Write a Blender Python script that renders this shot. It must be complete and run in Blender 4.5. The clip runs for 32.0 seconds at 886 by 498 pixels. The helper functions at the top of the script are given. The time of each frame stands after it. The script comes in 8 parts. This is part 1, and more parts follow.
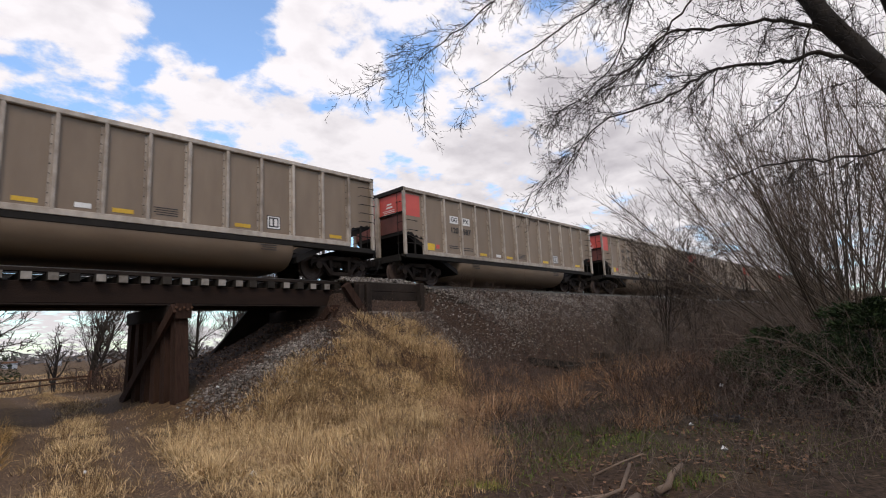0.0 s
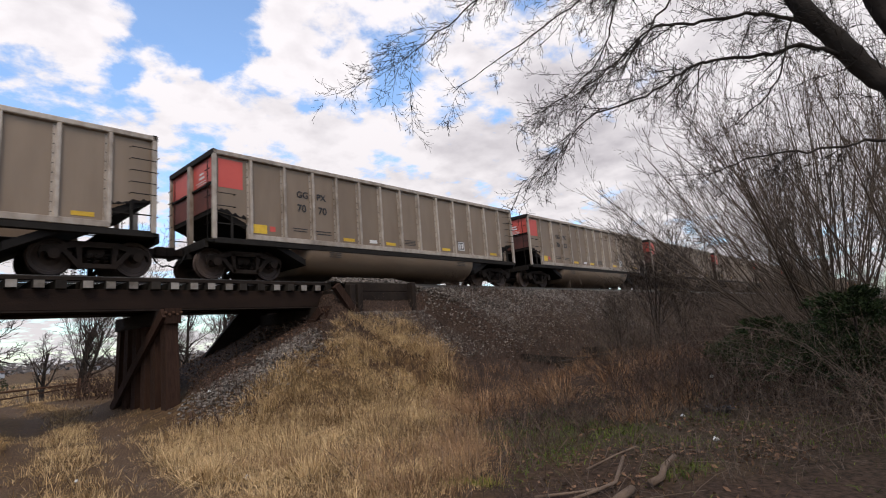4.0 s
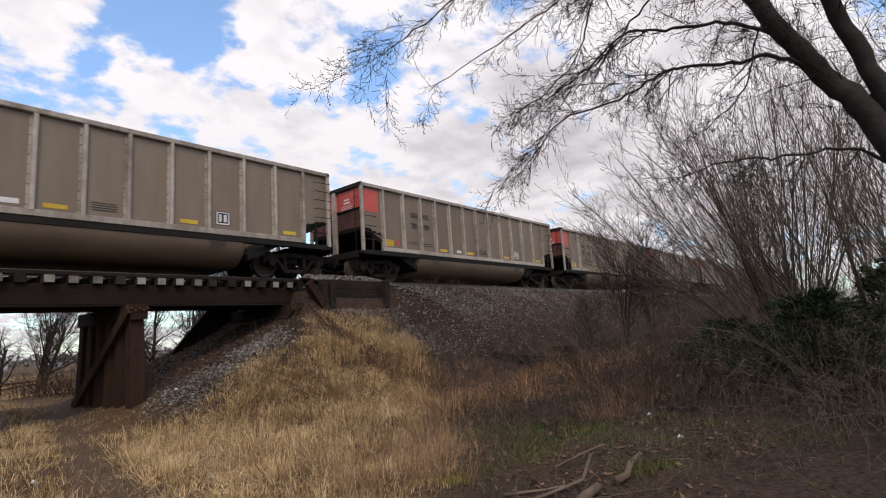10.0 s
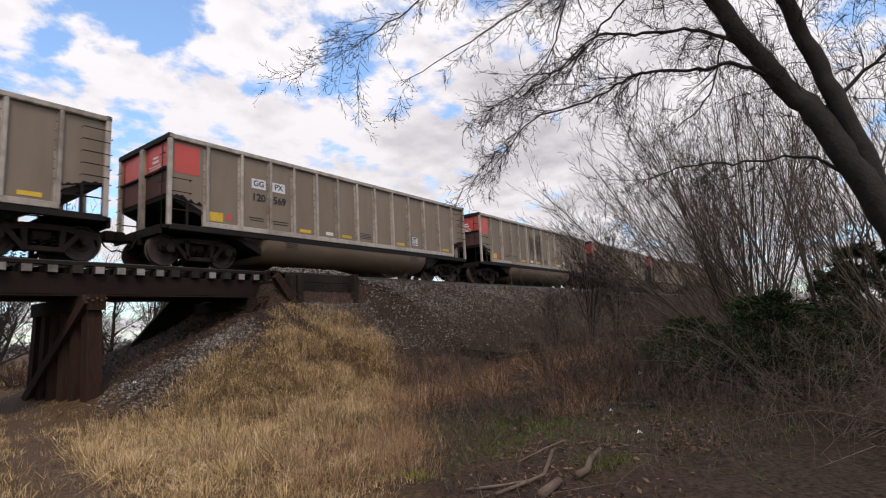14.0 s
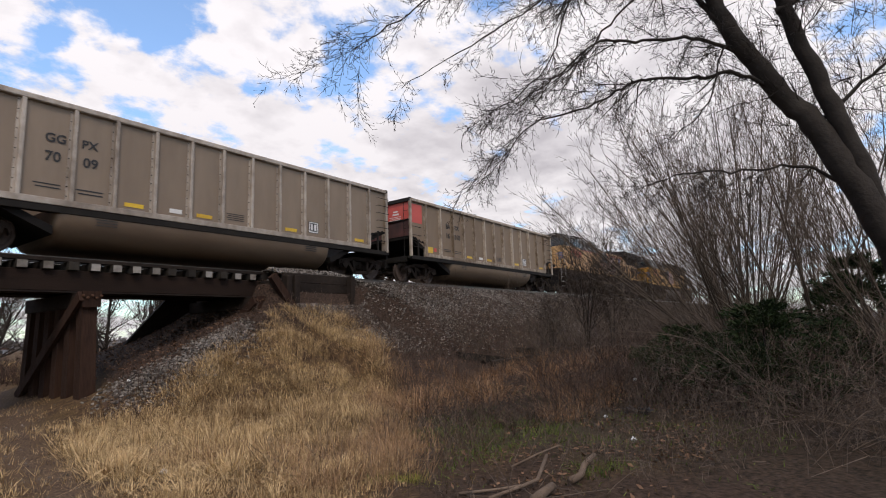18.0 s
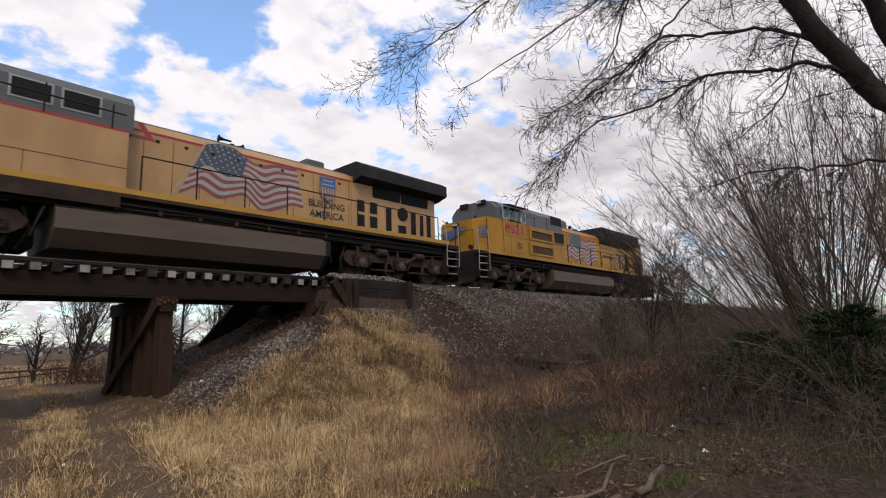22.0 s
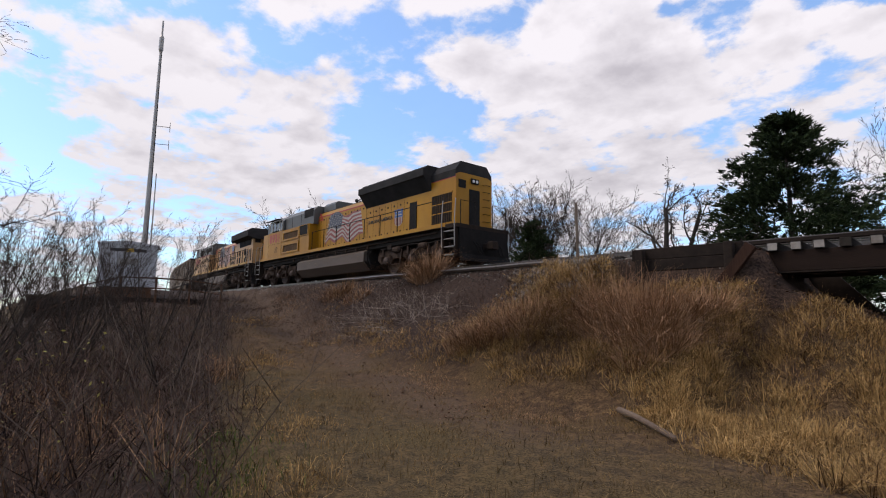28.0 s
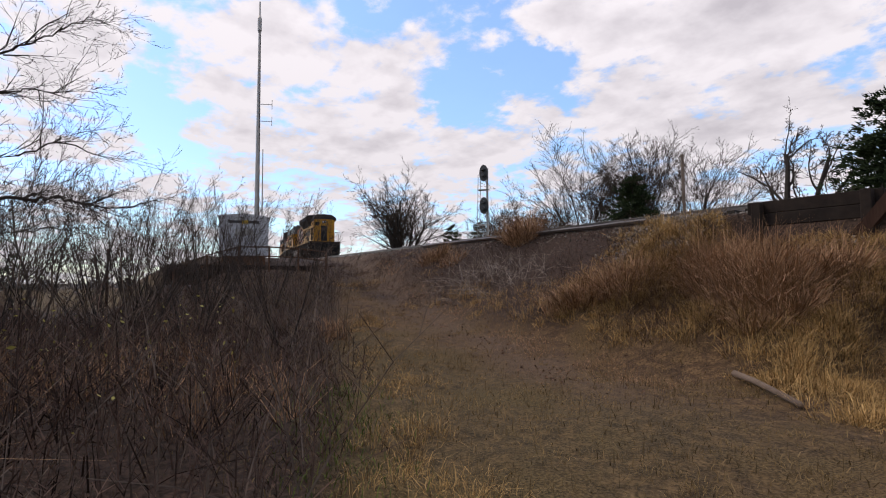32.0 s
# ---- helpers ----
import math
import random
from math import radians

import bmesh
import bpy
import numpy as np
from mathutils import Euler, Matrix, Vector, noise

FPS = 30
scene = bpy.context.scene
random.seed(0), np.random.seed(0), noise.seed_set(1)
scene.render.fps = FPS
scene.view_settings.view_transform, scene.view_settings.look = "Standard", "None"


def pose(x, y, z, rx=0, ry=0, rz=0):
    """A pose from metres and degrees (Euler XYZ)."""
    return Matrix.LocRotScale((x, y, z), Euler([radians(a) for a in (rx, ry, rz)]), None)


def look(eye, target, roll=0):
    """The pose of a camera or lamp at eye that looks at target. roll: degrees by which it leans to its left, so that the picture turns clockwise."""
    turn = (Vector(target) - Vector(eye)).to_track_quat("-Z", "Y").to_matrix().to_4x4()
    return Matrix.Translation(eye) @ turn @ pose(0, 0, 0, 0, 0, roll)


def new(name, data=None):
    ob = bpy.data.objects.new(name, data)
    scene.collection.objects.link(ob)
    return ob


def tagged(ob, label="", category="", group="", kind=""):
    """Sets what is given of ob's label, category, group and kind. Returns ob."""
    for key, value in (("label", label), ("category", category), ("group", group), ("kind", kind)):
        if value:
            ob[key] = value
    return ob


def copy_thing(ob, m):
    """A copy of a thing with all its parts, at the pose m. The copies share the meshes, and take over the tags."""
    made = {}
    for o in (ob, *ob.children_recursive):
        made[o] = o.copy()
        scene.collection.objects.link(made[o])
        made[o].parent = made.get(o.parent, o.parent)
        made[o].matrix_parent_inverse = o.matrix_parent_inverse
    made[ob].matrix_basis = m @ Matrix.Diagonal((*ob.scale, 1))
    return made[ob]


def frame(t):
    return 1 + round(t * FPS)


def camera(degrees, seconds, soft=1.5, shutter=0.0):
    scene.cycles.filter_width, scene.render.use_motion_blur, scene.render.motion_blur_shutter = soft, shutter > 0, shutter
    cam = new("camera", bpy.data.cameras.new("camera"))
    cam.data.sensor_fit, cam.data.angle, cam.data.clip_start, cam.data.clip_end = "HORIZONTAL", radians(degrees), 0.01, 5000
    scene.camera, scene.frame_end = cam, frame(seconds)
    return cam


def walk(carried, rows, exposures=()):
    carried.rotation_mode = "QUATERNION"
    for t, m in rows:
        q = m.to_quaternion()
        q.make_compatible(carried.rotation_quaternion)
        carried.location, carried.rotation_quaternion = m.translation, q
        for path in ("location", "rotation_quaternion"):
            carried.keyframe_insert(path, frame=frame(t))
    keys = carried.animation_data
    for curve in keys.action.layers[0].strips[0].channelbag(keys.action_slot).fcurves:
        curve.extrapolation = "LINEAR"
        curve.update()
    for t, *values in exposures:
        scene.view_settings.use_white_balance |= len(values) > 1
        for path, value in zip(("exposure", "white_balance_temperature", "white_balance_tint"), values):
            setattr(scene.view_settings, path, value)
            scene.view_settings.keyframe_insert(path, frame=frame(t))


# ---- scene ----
cam = camera(80.4, 32.0, soft=1.05, shutter=0.12)
PATH = [
    (0.0, pose(0.001, -0.001, 1.600, 99.44, 2.88, -46.43)),
    (0.5, pose(0.002, -0.002, 1.600, 99.34, 3.06, -46.79)),
    (1.0, pose(0.002, -0.002, 1.600, 99.31, 3.22, -46.83)),
    (1.5, pose(0.002, -0.002, 1.600, 99.30, 3.29, -46.82)),
    (2.0, pose(0.003, -0.003, 1.600, 99.25, 3.52, -46.90)),
    (2.5, pose(0.003, -0.003, 1.600, 99.22, 3.83, -47.01)),
    (3.0, pose(0.003, -0.003, 1.600, 99.24, 3.96, -47.03)),
    (3.5, pose(0.004, -0.004, 1.600, 99.21, 4.09, -47.16)),
    (5.5, pose(0.004, -0.004, 1.600, 99.24, 4.93, -47.19)),
    (6.0, pose(0.004, -0.004, 1.600, 99.17, 5.02, -47.22)),
    (6.5, pose(0.005, -0.005, 1.600, 99.13, 5.14, -47.33)),
    (7.0, pose(0.005, -0.005, 1.600, 99.06, 5.24, -47.33)),
    (7.5, pose(0.005, -0.005, 1.600, 99.02, 5.31, -47.35)),
    (8.0, pose(0.005, -0.005, 1.600, 99.04, 5.36, -47.43)),
    (8.5, pose(0.006, -0.006, 1.600, 99.05, 5.11, -47.63)),
    (9.0, pose(0.008, -0.009, 1.600, 98.97, 4.60, -48.17)),
    (9.5, pose(0.012, -0.013, 1.600, 98.88, 4.22, -49.06)),
    (10.0, pose(0.016, -0.018, 1.600, 98.85, 3.86, -50.08)),
    (10.5, pose(0.019, -0.021, 1.600, 98.83, 3.46, -50.70)),
    (11.0, pose(0.020, -0.023, 1.600, 98.74, 3.28, -51.06)),
    (11.5, pose(0.022, -0.025, 1.600, 98.63, 3.23, -51.50)),
    (12.0, pose(0.024, -0.028, 1.600, 98.61, 3.22, -52.08)),
    (12.5, pose(0.026, -0.030, 1.600, 98.71, 3.11, -52.40)),
    (13.0, pose(0.027, -0.031, 1.600, 98.65, 3.01, -52.64)),
    (13.5, pose(0.029, -0.034, 1.600, 98.45, 2.99, -53.16)),
    (14.0, pose(0.030, -0.035, 1.600, 98.17, 3.06, -53.44)),
    (14.5, pose(0.030, -0.036, 1.600, 98.08, 3.09, -53.57)),
    (16.5, pose(0.031, -0.037, 1.600, 98.17, 2.31, -53.84)),
    (17.0, pose(0.031, -0.038, 1.600, 98.23, 2.17, -53.90)),
    (17.5, pose(0.032, -0.038, 1.600, 98.36, 2.14, -53.95)),
    (18.0, pose(0.031, -0.037, 1.600, 98.48, 2.12, -53.85)),
    (18.5, pose(0.029, -0.035, 1.600, 98.55, 1.94, -53.34)),
    (19.0, pose(0.026, -0.030, 1.600, 98.65, 1.80, -52.51)),
    (19.5, pose(0.022, -0.025, 1.600, 98.73, 1.53, -51.51)),
    (20.0, pose(0.019, -0.021, 1.600, 98.85, 1.32, -50.69)),
    (20.5, pose(0.015, -0.017, 1.600, 98.98, 1.33, -49.78)),
    (21.0, pose(0.011, -0.012, 1.600, 99.08, 1.52, -48.86)),
    (21.5, pose(0.009, -0.010, 1.600, 99.17, 1.74, -48.45)),
    (22.0, pose(0.007, -0.007, 1.600, 99.23, 1.76, -47.80)),
    (22.5, pose(0.004, -0.004, 1.600, 99.25, 1.62, -47.25)),
    (23.0, pose(-0.001, 0.001, 1.600, 99.35, 1.68, -46.02)),
    (23.5, pose(-0.021, 0.020, 1.600, 99.91, 1.75, -41.87)),
    (24.0, pose(-0.054, 0.047, 1.600, 100.61, 1.63, -35.22)),
    (24.5, pose(-0.100, 0.074, 1.600, 101.29, 1.35, -26.94)),
    (25.0, pose(-0.155, 0.097, 1.600, 101.52, 0.80, -17.65)),
    (25.5, pose(-0.233, 0.113, 1.600, 101.05, 0.90, -5.37)),
    (26.0, pose(-0.310, 0.112, 1.600, 99.95, 2.17, 6.59)),
    (26.5, pose(-0.391, 0.093, 1.600, 100.25, 2.32, 19.50)),
    (28.5, pose(-0.549, -0.015, 1.600, 96.10, -1.01, 49.46)),
    (29.0, pose(-0.559, -0.027, 1.600, 95.12, -1.05, 51.92)),
    (29.5, pose(-0.562, -0.032, 1.600, 94.35, -1.06, 52.77)),
    (30.0, pose(-0.565, -0.035, 1.600, 93.88, -0.85, 53.45)),
    (30.5, pose(-0.567, -0.038, 1.600, 93.65, -0.41, 54.01)),
    (31.0, pose(-0.566, -0.037, 1.600, 93.58, 0.15, 53.79)),
    (31.5, pose(-0.567, -0.038, 1.600, 93.54, 0.46, 53.92)),
    (32.0, pose(-0.572, -0.045, 1.600, 93.44, 0.31, 55.39)),
]
walk(cam, PATH, ((0.0, 0.0, 6600, 14), (24.5, 0.0, 6600, 14), (26.0, -0.16, 6250, 13), (29.0, -0.06, 6550, 17), (32.0, -0.06, 6550, 17)))

# ---- world: bright broken cloud over blue sky, veiled sun ----
SUN_EL, SUN_ROT = radians(50), radians(222)
world = bpy.data.worlds.new("sky")
scene.world = world
world.use_nodes = True
# compass turn, height, half width (degrees) and weight: breaks in the cloud, its bright banks, its grey undersides
BREAKS = (
    (-5.5, 32.3, 4.9, 1), (0.7, 33.5, 3.2, 1), (-20.1, 29.2, 2.4, 0.8), (-14.9, 28.5, 2.2, 0.8), (-35.3, 31.5, 1.8, 0.6),
    (-47.1, 22.7, 2.0, 0.8), (-1.0, 28.5, 2.8, 0.8), (11.6, 20.6, 2.2, 0.6), (-0.0, 27.0, 2.0, 0.7), (16.5, 26.4, 2.2, 1),
    (20.1, 30.5, 2.4, 0.9), (21.9, 34.1, 3.1, 1), (27.2, 35.2, 2.4, 0.7), (-5.1, 28.9, 2.4, 0.7), (25.4, 28.5, 1.8, 0.9),
    (26.9, 31.0, 2.5, 0.8), (34.1, 24.3, 1.6, 0.8), (44.1, 26.3, 2.1, 0.9), (-60.0, 27.0, 1.5, 0.5), (-46.5, 22.9, 3.4, 1),
    (-43.4, 21.1, 2.5, 0.8), (-52.7, 19.6, 2.3, 0.9), (-85.5, 16.9, 3.3, 1), (-83.1, 14.0, 2.9, 0.9), (-91.8, 14.6, 2.1, 0.6),
)
BANKS = (
    (-43.7, 27.1, 2.9, 1), (-35.0, 25.9, 3.9, 1), (-25.5, 26.1, 3.2, 1), (-18.8, 26.1, 2.2, 0.8), (-8.4, 25.7, 2.6, 0.9),
    (-20.1, 33.2, 3.1, 1), (7.7, 31.1, 3.2, 0.9), (-44.7, 19.0, 2.6, 0.8), (4.7, 26.6, 2.8, 0.8), (10.5, 30.0, 4.7, 1),
    (-1.5, 23.9, 3.5, 1), (21.5, 24.0, 2.6, 0.9), (32.9, 27.3, 3.3, 1), (39.3, 29.1, 2.5, 1), (45.6, 24.8, 2.1, 1),
    (36.5, 21.2, 3.5, 0.9), (49.3, 20.0, 5.5, 1.0), (62.7, 26.7, 7.5, 1.0), (80.0, 24.0, 11.0, 1.1), (-89.6, 19.6, 3.2, 1),
    (-80.4, 20.4, 3.4, 1), (-74.8, 24.9, 3.5, 0.8), (-80.4, 14.7, 1.6, 0.9), (-29.0, 21.4, 10.0, 0.9), (66.0, 14.0, 9.0, 1.1), (84.0, 12.0, 9.0, 1.1), (40.5, 19.0, 4.0, 0.8), (-61.4, 15.8, 6.5, 0.8),
)
UNDERSIDES = (
    (-40.7, 23.2, 2.7, 0.5), (8.1, 24.4, 3.0, 0.5), (56.0, 23.7, 6.4, 1), (65.0, 20.7, 7.8, 1), (52.8, 16.9, 4.2, 0.6),
    (36.9, 32.2, 2.7, 0.5), (81.9, 25.2, 6.7, 0.5), (-56.6, 21.2, 4.6, 1), (-65.4, 24.8, 2.7, 0.6), (-40.4, 16.5, 6.9, 0.6),
    (-21.7, 20.2, 8.2, 0.7), (-69.6, 10.1, 6.3, 0.7), (-79.3, 19.0, 1.5, 0.5),
)


def build_sky(tree):
    n, l = tree.nodes, tree.links
    n.clear()
    out, bg = n.new("ShaderNodeOutputWorld"), n.new("ShaderNodeBackground")
    sky = n.new("ShaderNodeTexSky")
    sky.sky_type, sky.sun_disc = "NISHITA", False
    sky.sun_elevation, sky.sun_rotation = SUN_EL, SUN_ROT
    sky.air_density, sky.dust_density = 1.0, 0.6
    geo = n.new("ShaderNodeTexCoord")
    sep = n.new("ShaderNodeSeparateXYZ")
    l.new(geo.outputs["Generated"], sep.inputs[0])

    def put(v, socket):
        if isinstance(v, (int, float, tuple)):
            socket.default_value = v
        else:
            l.new(v, socket)

    def m(op, a, b=None, clamp=False):
        k = n.new("ShaderNodeMath")
        k.operation, k.use_clamp = op, clamp
        put(a, k.inputs[0])
        if b is not None:
            put(b, k.inputs[1])
        return k.outputs[0]

    def vm(op, a, b):
        k = n.new("ShaderNodeVectorMath")
        k.operation = op
        put(a, k.inputs[0])
        put(b, k.inputs[3 if op == "SCALE" else 1])
        return k.outputs["Value" if op == "DISTANCE" else "Vector"]

    def span(v, f0, f1, t0, t1, smooth=True):
        k = n.new("ShaderNodeMapRange")
        k.interpolation_type = "SMOOTHSTEP" if smooth else "LINEAR"
        for i, q in enumerate((v, f0, f1, t0, t1)):
            put(q, k.inputs[i])
        return k.outputs[0]

    def mix(f, a, b):
        k = n.new("ShaderNodeMixRGB")
        put(f, k.inputs[0])
        put(a, k.inputs[1])
        put(b, k.inputs[2])
        return k.outputs[0]

    # the direction laid on a flat cloud deck: cells grow small towards the horizon
    z = m("ADD", m("MAXIMUM", sep.outputs[2], 0.0), 0.2)
    deck = n.new("ShaderNodeCombineXYZ")
    l.new(m("DIVIDE", sep.outputs[0], z), deck.inputs[0])
    l.new(m("DIVIDE", sep.outputs[1], z), deck.inputs[1])

    def fbm(vec, scale, detail, rough, off, dist=0.0, colour=False):
        t = n.new("ShaderNodeTexNoise")
        t.inputs["Scale"].default_value, t.inputs["Detail"].default_value = scale, detail
        t.inputs["Roughness"].default_value, t.inputs["Distortion"].default_value = rough, dist
        l.new(vm("ADD", vec, off), t.inputs["Vector"])
        return t.outputs["Color" if colour else "Fac"]

    big = fbm(deck.outputs[0], 1.3, 3.0, 0.5, (3.1, 1.7, 0.0))
    mid = fbm(deck.outputs[0], 3.4, 10.0, 0.56, (0.4, 5.2, 0.0), 0.1)
    low = fbm(vm("SCALE", deck.outputs[0], 1.035), 3.4, 5.0, 0.5, (0.4, 5.2, 0.0), 0.1)
    fine = fbm(deck.outputs[0], 9.0, 8.0, 0.6, (2.4, 0.2, 0.0), 0.1)
    # ragged outlines: the way is shaken before the banks are laid on it
    shake = vm("SCALE", vm("SUBTRACT", fbm(geo.outputs["Generated"], 9.0, 5.0, 0.6, (1.0, 2.0, 3.0), 0.0, True), (0.5, 0.5, 0.5)), 0.13)
    way = vm("ADD", geo.outputs["Generated"], shake)

    def gather(last, rows, amount, reach):
        for az, el, r, w in rows:
            a, e = radians(az), radians(el)
            d = vm("DISTANCE", way, (math.sin(a) * math.cos(e), math.cos(a) * math.cos(e), math.sin(e)))
            last = m("ADD", last, span(d, 0.0, radians(r) * reach, amount * w, 0.0))
        return last

    dens = m("ADD", m("ADD", m("MULTIPLY", big, 0.2), m("MULTIPLY", mid, 0.6)), m("MULTIPLY", fine, 0.34))
    dens = gather(gather(dens, BREAKS, -0.14, 1.75), BANKS, 0.1, 1.75)
    cover = span(dens, 0.5, 0.61, 0.04, 1.0)
    # thin cloud is white, thick cloud grey underneath
    thick = m("ADD", span(dens, 0.6, 0.79, 0.0, 0.5), gather(0.0, UNDERSIDES, 0.34, 1.9))
    relief = m("MULTIPLY", m("SUBTRACT", mid, low), 3.2)
    grey = m("ADD", m("SUBTRACT", thick, relief), m("MULTIPLY", m("SUBTRACT", fine, 0.5), -0.5), True)
    cloud = mix(grey, (9.9, 9.75, 9.95, 1), (6.0, 5.85, 6.2, 1))
    tint = n.new("ShaderNodeMixRGB")
    tint.blend_type = "MULTIPLY"
    tint.inputs[0].default_value = 1.0
    tint.inputs[2].default_value = (2.25, 2.65, 2.85, 1)
    l.new(sky.outputs[0], tint.inputs[1])
    lit = mix(cover, tint.outputs[0], cloud)
    # thicker air towards the horizon
    lit = vm("SCALE", lit, span(sep.outputs[2], 0.0, 0.45, 0.76, 1.0, False))
    l.new(lit, bg.inputs["Color"])
    bg.inputs["Strength"].default_value = 0.1
    l.new(bg.outputs[0], out.inputs["Surface"])


build_sky(world.node_tree)
sun = new("sun", bpy.data.lights.new("sun", "SUN"))
sun.data.energy, sun.data.angle, sun.data.color = 1.8, radians(14), (1.0, 0.89, 0.75)
# SUN_ROT is the compass turn of the sky's sun: clockwise from +y
_d = Vector((math.sin(SUN_ROT) * math.cos(SUN_EL), math.cos(SUN_ROT) * math.cos(SUN_EL), math.sin(SUN_EL)))
sun.matrix_world = look(_d * 100, (0, 0, 0))
scene.view_settings.exposure = 0.0

# ---- small library ----
def mat(name, color, rough=0.7, metal=0.0, vary=0.15, scale=6.0, bump=0.0, color2=None, bscale=40.0, rnd=0.0, spec=0.5, coord="Object", stretch=(1, 1, 1), island=0.0, contrast=0.5):
    """A procedural surface: two noise scales between two colours, with fine relief."""
    m = bpy.data.materials.new(name)
    m.use_nodes = True
    n, l = m.node_tree.nodes, m.node_tree.links
    b = n["Principled BSDF"]
    b.inputs["Roughness"].default_value, b.inputs["Metallic"].default_value = rough, metal
    b.inputs["Specular IOR Level"].default_value = spec if rough < 0.8 else min(spec, 0.15)
    tc = n.new("ShaderNodeTexCoord")
    mp = n.new("ShaderNodeMapping")
    mp.inputs["Scale"].default_value = stretch
    l.new(tc.outputs[coord], mp.inputs["Vector"])
    t1, t2 = n.new("ShaderNodeTexNoise"), n.new("ShaderNodeTexNoise")
    t1.inputs["Scale"].default_value, t1.inputs["Detail"].default_value = scale, 6
    t2.inputs["Scale"].default_value, t2.inputs["Detail"].default_value = scale * 0.17, 4
    for t in (t1, t2):
        l.new(mp.outputs[0], t.inputs["Vector"])
    add = n.new("ShaderNodeMath")
    add.operation = "ADD"
    l.new(t1.outputs["Fac"], add.inputs[0])
    l.new(t2.outputs["Fac"], add.inputs[1])
    last = add.outputs[0]
    if rnd or island:
        oi = n.new("ShaderNodeObjectInfo") if rnd else n.new("ShaderNodeNewGeometry")
        mm = n.new("ShaderNodeMath")
        mm.operation = "MULTIPLY_ADD"
        l.new(oi.outputs["Random" if rnd else "Random Per Island"], mm.inputs[0])
        mm.inputs[1].default_value = rnd or island
        l.new(last, mm.inputs[2])
        sb = n.new("ShaderNodeMath")
        sb.operation = "SUBTRACT"
        l.new(mm.outputs[0], sb.inputs[0])
        sb.inputs[1].default_value = (rnd or island) / 2
        last = sb.outputs[0]
    mr = n.new("ShaderNodeMapRange")
    mr.inputs["From Min"].default_value, mr.inputs["From Max"].default_value = 1 - contrast, 1 + contrast
    l.new(last, mr.inputs["Value"])
    mix = n.new("ShaderNodeMixRGB")
    if color2 is None:
        color2 = tuple(min(1, c * (1 + vary)) for c in color)
        color = tuple(c * (1 - vary) for c in color)
    mix.inputs[1].default_value, mix.inputs[2].default_value = (*color, 1), (*color2, 1)
    l.new(mr.outputs[0], mix.inputs[0])
    l.new(mix.outputs[0], b.inputs["Base Color"])
    if bump:
        t3 = n.new("ShaderNodeTexNoise")
        t3.inputs["Scale"].default_value, t3.inputs["Detail"].default_value = bscale, 5
        l.new(mp.outputs[0], t3.inputs["Vector"])
        bp = n.new("ShaderNodeBump")
        bp.inputs["Strength"].default_value, bp.inputs["Distance"].default_value = bump, 0.02
        l.new(t3.outputs["Fac"], bp.inputs["Height"])
        l.new(bp.outputs[0], b.inputs["Normal"])
    return m


